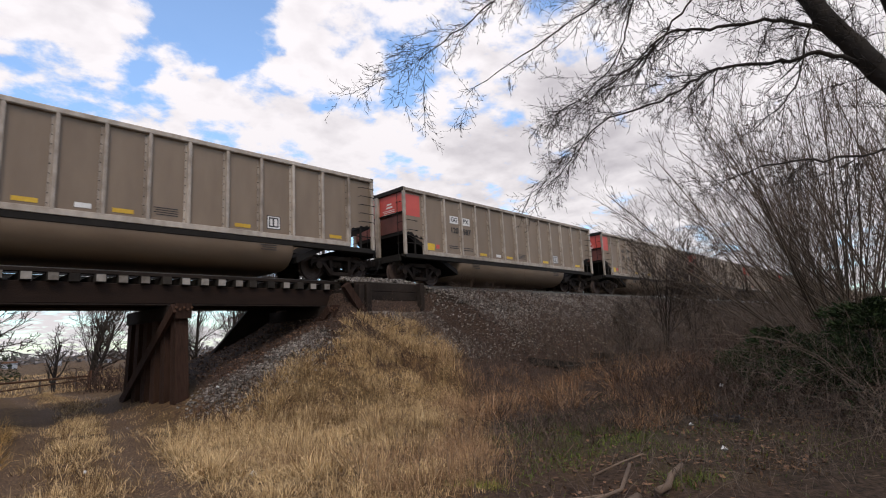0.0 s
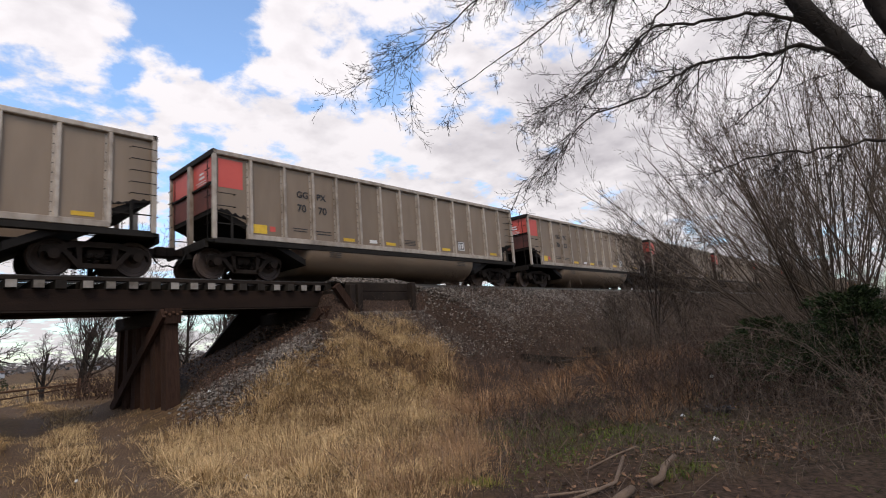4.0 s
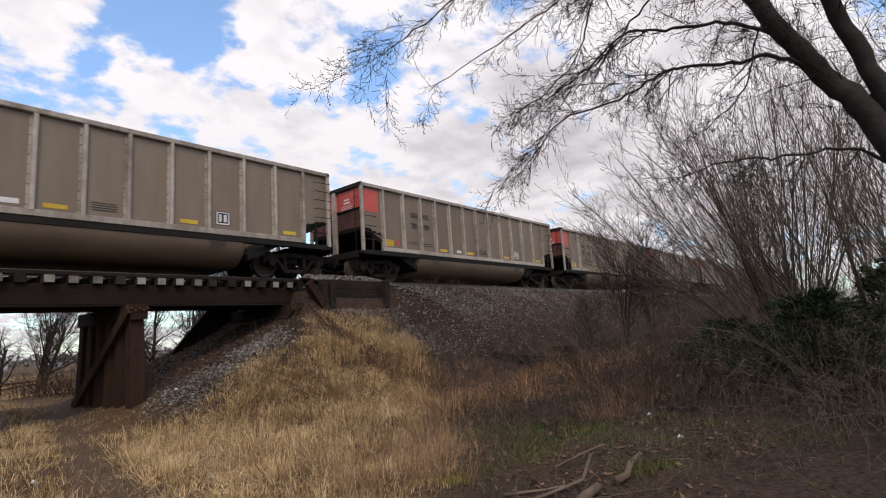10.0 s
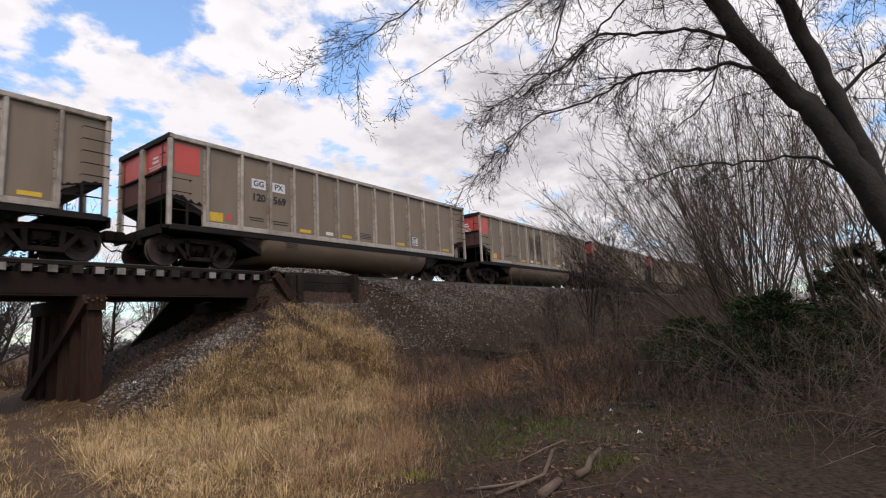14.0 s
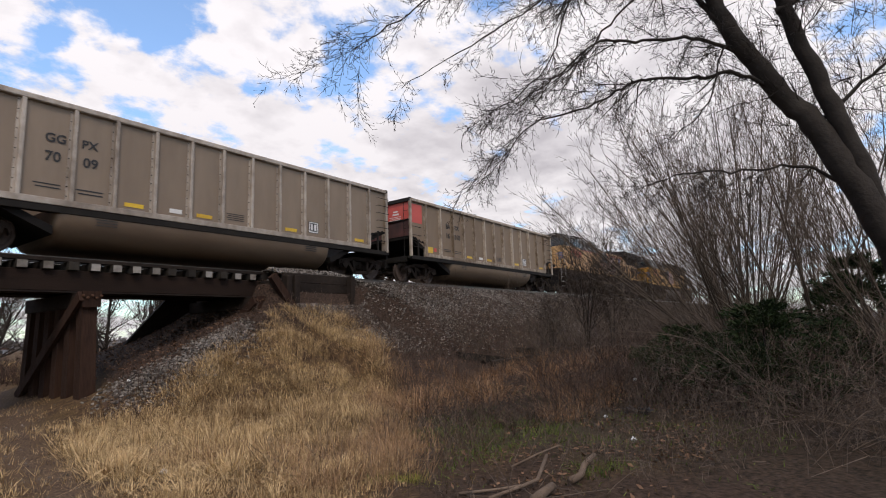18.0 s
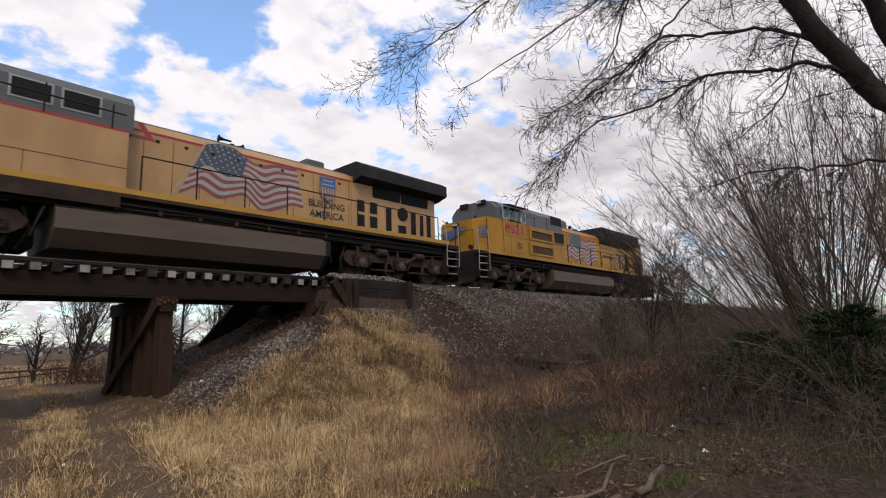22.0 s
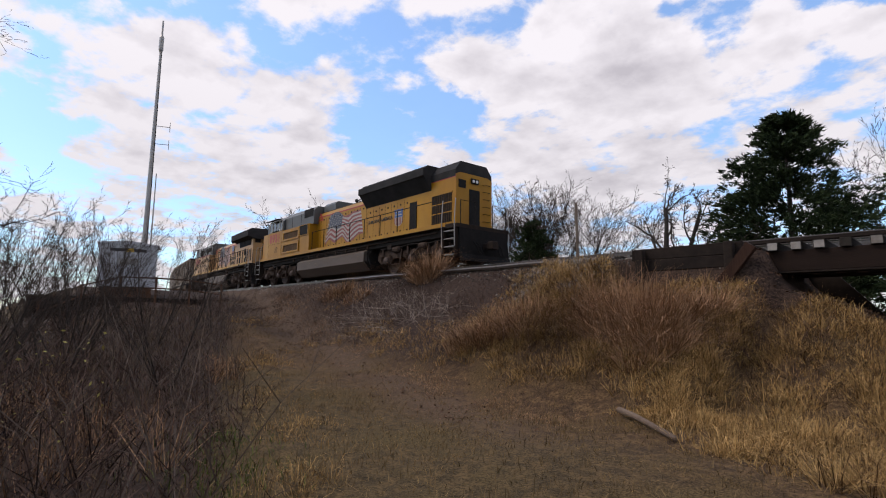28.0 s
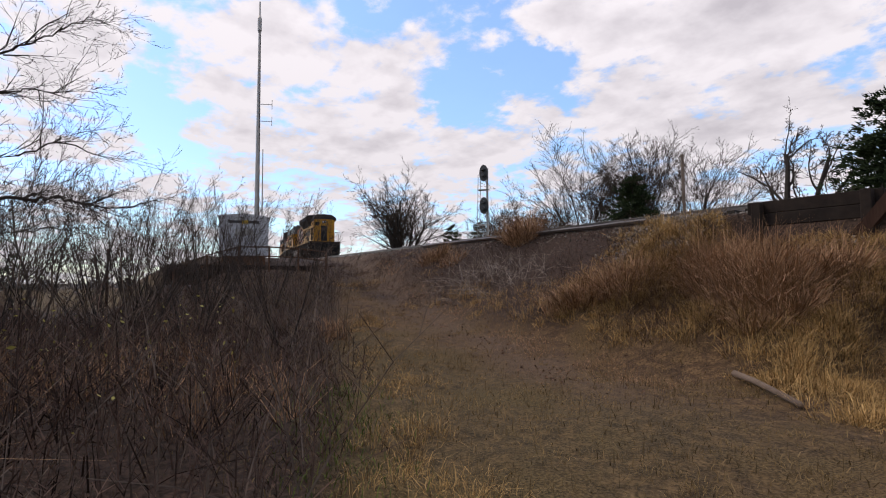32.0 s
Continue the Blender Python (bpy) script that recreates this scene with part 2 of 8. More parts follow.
class B:
    """Collects boxes, prisms and tubes for one mesh."""

    def __init__(self):
        self.v, self.f = [], []

    def add(self, verts, faces):
        o = len(self.v)
        self.v += [tuple(p) for p in verts]
        self.f += [tuple(i + o for i in q) for q in faces]
        return self

    def box(self, x0, x1, y0, y1, z0, z1, m=None, bev=0.0):
        if bev:
            pts, c = [], bev
            prof = [(y0 + c, z0), (y1 - c, z0), (y1, z0 + c), (y1, z1 - c), (y1 - c, z1), (y0 + c, z1), (y0, z1 - c), (y0, z0 + c)]
            k = len(prof)
            ins = lambda p: (p[0] + (c if p[0] < (y0 + y1) / 2 else -c) * 0.5, p[1] + (c if p[1] < (z0 + z1) / 2 else -c) * 0.5)
            v = [(x0, *ins(p)) for p in prof] + [(x0 + c, *p) for p in prof] + [(x1 - c, *p) for p in prof] + [(x1, *ins(p)) for p in prof]
            fs = [tuple(range(k))[::-1], tuple(range(3 * k, 4 * k))]
            for r in range(3):
                fs += [(r * k + i, r * k + (i + 1) % k, (r + 1) * k + (i + 1) % k, (r + 1) * k + i) for i in range(k)]
            fs = [q[::-1] if True else q for q in fs]
        else:
            v = [(x, y, z) for x in (x0, x1) for y in (y0, y1) for z in (z0, z1)]
            fs = [(0, 1, 3, 2), (4, 6, 7, 5), (0, 4, 5, 1), (2, 3, 7, 6), (0, 2, 6, 4), (1, 5, 7, 3)]
        if m is not None:
            v = [tuple(m @ Vector(p)) for p in v]
        return self.add(v, fs)

    def prism(self, poly, a, b, axis="y", m=None):
        """A polygon in the other two axes, run from a to b along axis."""
        k = len(poly)
        put = {"x": lambda p, t: (t, p[0], p[1]), "y": lambda p, t: (p[0], t, p[1]), "z": lambda p, t: (p[0], p[1], t)}[axis]
        v = [put(p, a) for p in poly] + [put(p, b) for p in poly]
        fs = [tuple(range(k)), tuple(range(2 * k - 1, k - 1, -1))] + [(i, i + k, (i + 1) % k + k, (i + 1) % k) for i in range(k)]
        if m is not None:
            v = [tuple(m @ Vector(p)) for p in v]
        return self.add(v, fs)

    def tube(self, pts, r, n=6, r1=None):
        """A round bar through pts; r runs to r1."""
        pts = [Vector(p) for p in pts]
        o, k = len(self.v), len(pts)
        for i, p in enumerate(pts):
            d = (pts[min(i + 1, k - 1)] - pts[max(i - 1, 0)]).normalized()
            a = d.orthogonal().normalized()
            b = d.cross(a)
            rr = r if r1 is None else r + (r1 - r) * i / (k - 1)
            self.v += [tuple(p + (a * math.cos(t) + b * math.sin(t)) * rr) for t in (2 * math.pi * j / n for j in range(n))]
        for i in range(k - 1):
            self.f += [(o + i * n + j, o + i * n + (j + 1) % n, o + (i + 1) * n + (j + 1) % n, o + (i + 1) * n + j) for j in range(n)]
        self.f += [tuple(o + j for j in range(n))[::-1], tuple(o + (k - 1) * n + j for j in range(n))]
        return self

    def lathe(self, prof, n=16, axis="y", c=(0, 0, 0)):
        """prof: (radius, along axis) pairs, turned round the axis."""
        o, k = len(self.v), len(prof)
        for r, t in prof:
            for j in range(n):
                a = 2 * math.pi * j / n
                u, w = r * math.cos(a), r * math.sin(a)
                p = {"y": (u, t, w), "x": (t, u, w), "z": (u, w, t)}[axis]
                self.v.append((p[0] + c[0], p[1] + c[1], p[2] + c[2]))
        for i in range(k - 1):
            self.f += [(o + i * n + j, o + i * n + (j + 1) % n, o + (i + 1) * n + (j + 1) % n, o + (i + 1) * n + j) for j in range(n)]
        self.f += [tuple(o + j for j in range(n)), tuple(o + (k - 1) * n + j for j in range(n))[::-1]]
        return self

    def mesh(self, name, material, smooth=False):
        me = bpy.data.meshes.new(name)
        me.from_pydata(self.v, [], self.f)
        me.materials.append(material)
        bm = bmesh.new()
        bm.from_mesh(me)
        bmesh.ops.recalc_face_normals(bm, faces=bm.faces)
        bm.to_mesh(me)
        bm.free()
        if smooth:
            me.polygons.foreach_set("use_smooth", [True] * len(me.polygons))
        return me


def part(name, b, material, parent, label="", smooth=False):
    """One mesh object under a thing or a part; b is a B or a ready mesh."""
    ob = new(name, b.mesh(name, material, smooth) if isinstance(b, B) else b)
    ob.parent = parent
    return tagged(ob, label)


def thing(name, label, category, m=None, group="", kind=""):
    ob = new(name)
    ob.empty_display_size = 0.3
    if m is not None:
        ob.matrix_world = m
    return tagged(ob, label, category, group, kind)


def solo(name, b, material, label, category="", kind="", group="", smooth=False, m=None):
    ob = new(name, b.mesh(name, material, smooth) if isinstance(b, B) else b)
    if m is not None:
        ob.matrix_world = m
    return tagged(ob, label, category, group, kind)


def fast_mesh(name, verts, faces, material, smooth=False):
    """A large mesh from arrays: faces is (n, 3) or (n, 4)."""
    me = bpy.data.meshes.new(name)
    verts, faces = np.asarray(verts, np.float32), np.asarray(faces, np.int32)
    k = faces.shape[1]
    me.vertices.add(len(verts))
    me.vertices.foreach_set("co", verts.ravel())
    me.loops.add(faces.size)
    me.loops.foreach_set("vertex_index", faces.ravel())
    me.polygons.add(len(faces))
    me.polygons.foreach_set("loop_start", np.arange(0, faces.size, k, dtype=np.int32))
    if smooth:
        me.polygons.foreach_set("use_smooth", np.ones(len(faces), bool))
    me.materials.append(material)
    me.update(calc_edges=True)
    return me


# ---- the lie of the land ----
YT, ZR = 15.96, 3.68          # track centre line, rail head


def track_y(x):
    k = np.maximum(0, -np.asarray(x, float) - 2)
    return YT + 0.00175 * k * k


def track_z(x):
    k = np.maximum(0, -np.asarray(x, float) - 26)
    return ZR + 0.012 * k * k / (k + 8)


_ax = np.arange(-140, 420, 0.25)
_al = np.concatenate([[0], np.cumsum(np.hypot(np.diff(_ax), np.diff(track_y(_ax))))])
_al -= np.interp(0, _ax, _al)


def on_track(s):
    """The point of the rail heads' middle at the arc length s (0 abreast of the watcher)."""
    x = float(np.interp(s, _al, _ax))
    return Vector((x, float(track_y(x)), float(track_z(x))))


def vnoise(x, y, seed=0):
    """Smooth value noise on arrays."""
    x, y = np.asarray(x, float), np.asarray(y, float)
    xi, yi = np.floor(x).astype(np.int64), np.floor(y).astype(np.int64)
    fx, fy = x - xi, y - yi
    fx, fy = fx * fx * (3 - 2 * fx), fy * fy * (3 - 2 * fy)

    def hsh(a, b):
        h = (a * 374761393 + b * 668265263 + seed * 1442695041) & 0x7FFFFFFF
        h = ((h ^ (h >> 13)) * 1274126177) & 0x7FFFFFFF
        return (h ^ (h >> 16)) % 10007 / 10007.0
    return (hsh(xi, yi) * (1 - fx) + hsh(xi + 1, yi) * fx) * (1 - fy) + (hsh(xi, yi + 1) * (1 - fx) + hsh(xi + 1, yi + 1) * fx) * fy


def sstep(a, b, t):
    t = np.clip((np.asarray(t, float) - a) / (b - a), 0, 1)
    return t * t * (3 - 2 * t)


def bank(x, y):
    """Height of the railway bank alone: flat crown, side slopes, cones at the bridge."""
    x, y = np.asarray(x, float), np.asarray(y, float)
    dy = np.maximum(np.abs(y - track_y(x)) - 2.5, 0)
    dx = np.maximum(np.minimum(10.2 - x, x + 4.0), 0)
    crown = track_z(x) - 0.36
    d = np.hypot(dx * 0.76, dy)
    crown = crown - 0.75 * sstep(0.0, 0.45, dx)
    # the ground stands lower in front of the plank wings
    wing = sstep(-7.7, -7.0, x) * sstep(-2.8, -3.8, x) + sstep(9.4, 10.4, x) * sstep(14.4, 13.6, x)
    return crown - d / (1.55 + 0.25 * vnoise(x * 0.3, y * 0.3, 5)) - 0.85 * wing * sstep(14.0, 13.65, y) * sstep(8.5, 12.8, y)


def base(x, y):
    x, y = np.asarray(x, float), np.asarray(y, float)
    b = 3.4 * sstep(6, 42, -x) * sstep(40, 8, np.abs(y - 10)) * sstep(0.5, 6.5, y + 0.06 * (x + 27))
    b = b + 0.5 * sstep(8, 18, x) * sstep(20, 6, y) - 1.6 * sstep(24, 60, y) + 0.25 * sstep(1, -9, y)
    b = b + 0.12 * (vnoise(x * 0.5, y * 0.5, 1) - 0.5) + 0.05 * (vnoise(x * 2.1, y * 2.1, 2) - 0.5)
    return b


def lane_x(y):
    return 0.07 + 0.21 * np.minimum(y, 20) + 0.07 * np.maximum(np.asarray(y, float) - 20, 0)


def path_w(x, y):
    """1 on the two wheel ruts of the lane that runs under the bridge."""
    x, y = np.asarray(x, float), np.asarray(y, float)
    c = lane_x(y)
    wob = 0.25 * (vnoise(y * 0.4, 3.0 + 0 * y, 9) - 0.5)
    l = np.exp(-((x - c + 0.7 - wob) / 0.38) ** 2)
    r = np.exp(-((x - c - 0.82 - wob) / 0.43) ** 2)
    return np.maximum(l, r)


def land(x, y):
    a, b = base(x, y), bank(x, y)
    k = 0.35
    h = np.clip(0.5 + 0.5 * (b - a) / k, 0, 1)
    m = a * (1 - h) + b * h + k * h * (1 - h)
    return m - 0.07 * path_w(x, y) * (1 - h) + 0.06 * (vnoise(x * 1.3, y * 1.3, 3) - 0.5)

# ---- materials ----
M_RUST = mat("rusty_steel", (0.055, 0.03, 0.02), 0.85, 0.2, color2=(0.13, 0.065, 0.035), scale=9, bump=0.3)
M_RAIL = mat("rail_head", (0.07, 0.055, 0.046), 0.35, 0.8, color2=(0.15, 0.13, 0.115), scale=12)
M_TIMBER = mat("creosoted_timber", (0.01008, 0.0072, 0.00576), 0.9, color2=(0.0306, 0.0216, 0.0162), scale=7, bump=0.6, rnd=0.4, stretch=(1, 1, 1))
M_PILE = mat("weathered_pile_timber", (0.018, 0.008845, 0.005569), 0.92, color2=(0.054, 0.02785, 0.01802), scale=5, bump=0.8, bscale=14, rnd=0.3, stretch=(6, 6, 0.6))
M_TIEEND = mat("pale_tie_end", (0.1, 0.085, 0.07), 0.9, color2=(0.33, 0.3, 0.265), scale=8, rnd=0.7)
M_TIE = mat("weathered_tie", (0.0126, 0.01008, 0.0084), 0.9, color2=(0.0378, 0.0315, 0.0252), scale=8, rnd=0.5)
M_BALLAST = mat("ballast_stone", (0.052, 0.045, 0.039), 0.9, color2=(0.275, 0.24, 0.208), scale=4, island=1.1, bump=0.4)
M_GRASS = mat("dry_grass", (0.12, 0.068, 0.03), 0.85, color2=(0.68, 0.48, 0.25), scale=2.2, island=0.9, spec=0.2, contrast=0.36)
M_GREENGRASS = mat("green_grass", (0.0315, 0.04875, 0.0099), 0.8, color2=(0.117, 0.1365, 0.0297), scale=2, island=0.9, spec=0.2)
M_WEED = mat("dead_weed_stalks", (0.014, 0.0085, 0.0065), 0.9, color2=(0.12, 0.076, 0.058), scale=1.2, island=1.0, spec=0.1, contrast=0.4)
M_BRUSH = mat("grey_brown_dead_brush", (0.03, 0.02, 0.015), 0.9, color2=(0.15, 0.105, 0.08), scale=1.2, island=0.9, spec=0.1)
M_REDGRASS = mat("russet_bluestem", (0.1, 0.047, 0.022), 0.85, color2=(0.42, 0.25, 0.135), scale=1.4, island=1.0, spec=0.2, contrast=0.36)
M_BARK = mat("bare_bark", (0.014, 0.0112, 0.0098), 0.95, color2=(0.0525, 0.0434, 0.0364), scale=5, bump=0.7, bscale=20)
M_TWIG = mat("bare_twigs", (0.0225, 0.0165, 0.0135), 0.95, color2=(0.08248, 0.06375, 0.051), scale=2)
M_CANE = mat("pale_dead_cane", (0.05, 0.036, 0.028), 0.9, color2=(0.16, 0.12, 0.092), scale=2, island=0.8)
M_CEDAR = mat("cedar_foliage", (0.008, 0.015, 0.006), 0.8, color2=(0.034, 0.05, 0.017), scale=4, island=0.9, spec=0.2)
M_STEM = mat("grey_brown_thicket_stems", (0.035, 0.026, 0.019), 0.95, color2=(0.15, 0.115, 0.086), scale=3)
M_LEAF = mat("late_leaves", (0.16, 0.12, 0.02), 0.7, color2=(0.32, 0.28, 0.06), scale=4, island=0.8)


def ground_material():
    m = bpy.data.materials.new("ground_soil_and_turf")
    m.use_nodes = True
    n, l = m.node_tree.nodes, m.node_tree.links
    b = n["Principled BSDF"]
    b.inputs["Roughness"].default_value = 0.95
    b.inputs["Specular IOR Level"].default_value = 0.15
    tc = n.new("ShaderNodeTexCoord")
    at = n.new("ShaderNodeAttribute")
    at.attribute_name = "cover"
    sep = n.new("ShaderNodeSeparateColor")
    l.new(at.outputs["Color"], sep.inputs[0])

    def noise_tex(scale, detail=6):
        t = n.new("ShaderNodeTexNoise")
        t.inputs["Scale"].default_value, t.inputs["Detail"].default_value = scale, detail
        l.new(tc.outputs["Object"], t.inputs["Vector"])
        return t.outputs["Fac"]

    def ramp(fac, c1, c2, lo=0.35, hi=0.65):
        r = n.new("ShaderNodeMapRange")
        r.inputs["From Min"].default_value, r.inputs["From Max"].default_value = lo, hi
        l.new(fac, r.inputs["Value"])
        x = n.new("ShaderNodeMixRGB")
        x.inputs[1].default_value, x.inputs[2].default_value = (*c1, 1), (*c2, 1)
        l.new(r.outputs[0], x.inputs[0])
        return x.outputs[0]

    def span(fac, lo, hi):
        r = n.new("ShaderNodeMapRange")
        r.inputs["From Min"].default_value, r.inputs["From Max"].default_value = lo, hi
        l.new(fac, r.inputs["Value"])
        return r.outputs[0]

    def mix(fac, a, c):
        x = n.new("ShaderNodeMixRGB")
        l.new(fac, x.inputs[0])
        l.new(a, x.inputs[1])
        l.new(c, x.inputs[2])
        return x.outputs[0]
    fine, mid, big = noise_tex(38), noise_tex(6), noise_tex(0.7, 4)
    turf = ramp(noise_tex(24), (0.04, 0.023, 0.011), (0.17, 0.102, 0.048))
    green = ramp(fine, (0.02, 0.024, 0.008), (0.075, 0.075, 0.024))
    soil = ramp(noise_tex(17), (0.012, 0.0075, 0.0055), (0.058, 0.036, 0.026))
    dirt = ramp(fine, (0.034, 0.021, 0.013), (0.145, 0.094, 0.06))
    worn = ramp(fine, (0.019, 0.0105, 0.0055), (0.092, 0.055, 0.03))
    olive = ramp(fine, (0.029, 0.0175, 0.0075), (0.135, 0.084, 0.036))
    turf = mix(span(mid, 0.42, 0.6), turf, worn)
    turf = mix(span(big, 0.48, 0.62), turf, olive)
    col = mix(sep.outputs[1], turf, green)
    col = mix(sep.outputs[2], col, soil)
    col = mix(sep.outputs[0], col, dirt)
    l.new(col, b.inputs["Base Color"])
    bp = n.new("ShaderNodeBump")
    bp.inputs["Strength"].default_value, bp.inputs["Distance"].default_value = 0.35, 0.04
    l.new(fine, bp.inputs["Height"])
    l.new(bp.outputs[0], b.inputs["Normal"])
    return m


M_GROUND = ground_material()

# ---- ground: one sheet out to the horizon ----
def spread(lo, hi, step, far):
    inner = np.arange(lo, hi + step / 2, step)
    out, d, a = [], step, 0.0
    while a < far:
        d *= 1.14
        a += d
        out.append(a)
    out = np.array(out)
    return np.concatenate([lo - out[::-1], inner, hi + out])


def brush_side(x, y):
    """1 on the brown brushy flank east of the grass lobe and on the weedy patch to the west."""
    e = np.interp(y, (3, 5, 7.7, 10, 11.7, 14), (4.4, 5.9, 8.5, 10.6, 11.8, 12.4)) + 0.5 * (vnoise(x * 0.9, y * 0.9, 41) - 0.5)
    cone = sstep(12.7, 13.6, y + 0.25 * np.maximum(x - 6, 0)) * sstep(20, 18.4, y) * (sstep(-8.5, -7.2, x) * sstep(2.0, 0.6, x) + sstep(5.2, 6.4, x) * sstep(15.5, 14, x))
    east = sstep(-0.2, 1.2, x - e) * sstep(3.0, 6.0, y + 0.1 * x) * sstep(22, 19, y)
    west = sstep(-7.5, -10, x) * sstep(8.6, 9.6, y) * sstep(22, 19, y)
    foot = 0.95 * sstep(2.6, 3.6, x - 0.25 * y) * sstep(7.5, 5.5, y)
    weeds = sstep(0.2, -0.4, y - 1.75 - (-x - 4.6) * 0.43) * sstep(-3.0, -4.0, x) * sstep(-45, -30, x)
    return np.maximum(np.maximum(np.maximum(east, west), cone), np.maximum(foot, weeds))


def trail(x, y):
    """The worn dirt path that climbs west to the track."""
    c = np.interp(-x, (3, 6, 10, 14, 19, 25, 31), (5.4, 6.4, 7.8, 9.0, 10.4, 12.4, 14.6))
    return np.exp(-((y - c) / (0.55 + 0.02 * np.abs(x))) ** 2) * sstep(-2, -8, x) * sstep(0.2, 0.65, vnoise(x * 0.8, y * 0.8, 71) + 0.25)


def green_spot(x, y):
    a = np.exp(-((x - 7.2) / 1.5) ** 2 - ((y - 4.4) / 1.4) ** 2)
    b = 0.8 * np.exp(-((x - 5.75) / 0.55) ** 2 - ((y - 2.1) / 0.5) ** 2)
    c = 0.7 * np.exp(-((x - 5.6) / 0.9) ** 2 - ((y - 3.5) / 0.6) ** 2)
    return np.maximum(a, np.maximum(b, c)) * (0.35 + 0.65 * sstep(0.3, 0.6, vnoise(x * 2.3, y * 2.3, 29)))


def green_side(x, y):
    return np.clip(sstep(5.2, 7.0, x) * sstep(9, 5.5, y) * 0.9 + sstep(-1, -4, x) * sstep(7.5, 5, y) * 0.25, 0, 1)


def make_ground():
    gx, gy = spread(-28, 34, 0.27, 1500), spread(-8, 24, 0.27, 1800)
    X, Y = np.meshgrid(gx, gy)
    Z = land(X, Y)
    r = np.hypot(X, Y)
    Z = np.where(r > 120, Z * np.clip(1 - (r - 120) / 120, 0, 1) - 1.4 * np.clip((r - 120) / 120, 0, 1), Z)
    nx, ny = len(gx), len(gy)
    i = np.arange(nx * ny).reshape(ny, nx)
    faces = np.stack([i[:-1, :-1], i[:-1, 1:], i[1:, 1:], i[1:, :-1]], -1).reshape(-1, 4)
    me = fast_mesh("ground", np.stack([X, Y, Z], -1).reshape(-1, 3), faces, M_GROUND, True)
    dirt = np.clip(0.8 * trail(X, Y) + path_w(X, Y) * sstep(60, 40, Y) * (bank(X, Y) < base(X, Y) + 0.3), 0, 1)
    col = np.stack([dirt, green_side(X, Y), brush_side(X, Y) * 0.95 * (1 - 0.7 * green_spot(X, Y)), np.ones_like(X)], -1).reshape(-1, 4)
    at = me.color_attributes.new("cover", "FLOAT_COLOR", "POINT")
    at.data.foreach_set("color", col.astype(np.float32).ravel())
    ob = new("ground", me)
    return tagged(ob, "dry grassy ground with a dirt lane and railway bank", "ground", kind="structure")


make_ground()

# ---- the track ----
def make_track():
    t = thing("railway_track", "single railway track on pale stone ballast over a bank", "railway track", kind="structure")
    xs = np.concatenate([np.arange(-120, 0, 2.0), np.array([0, 60, 150, 300.0])])
    for side in (-1, 1):
        b = B()
        prof = [(-0.075, -0.17), (0.075, -0.17), (0.075, -0.155), (0.012, -0.135), (0.012, -0.04), (0.036, -0.03), (0.036, -0.003), (0.028, 0.0), (-0.028, 0.0), (-0.036, -0.003), (-0.036, -0.03), (-0.012, -0.04), (-0.012, -0.135), (-0.075, -0.155)]
        k = len(prof)
        for x in xs:
            p = on_track(float(np.interp(x, _ax, _al)))
            b.v += [(p.x, p.y + side * 0.755 + u, p.z + w) for u, w in prof]
        for i in range(len(xs) - 1):
            b.f += [(i * k + j, i * k + (j + 1) % k, (i + 1) * k + (j + 1) % k, (i + 1) * k + j) for j in range(k)]
        part("rail", b, M_RAIL, t)
    return t


TRACK = make_track()

# ---- timber trestle over the lane ----
BENTS = (-4.05, 0.6, 5.2, 9.85)


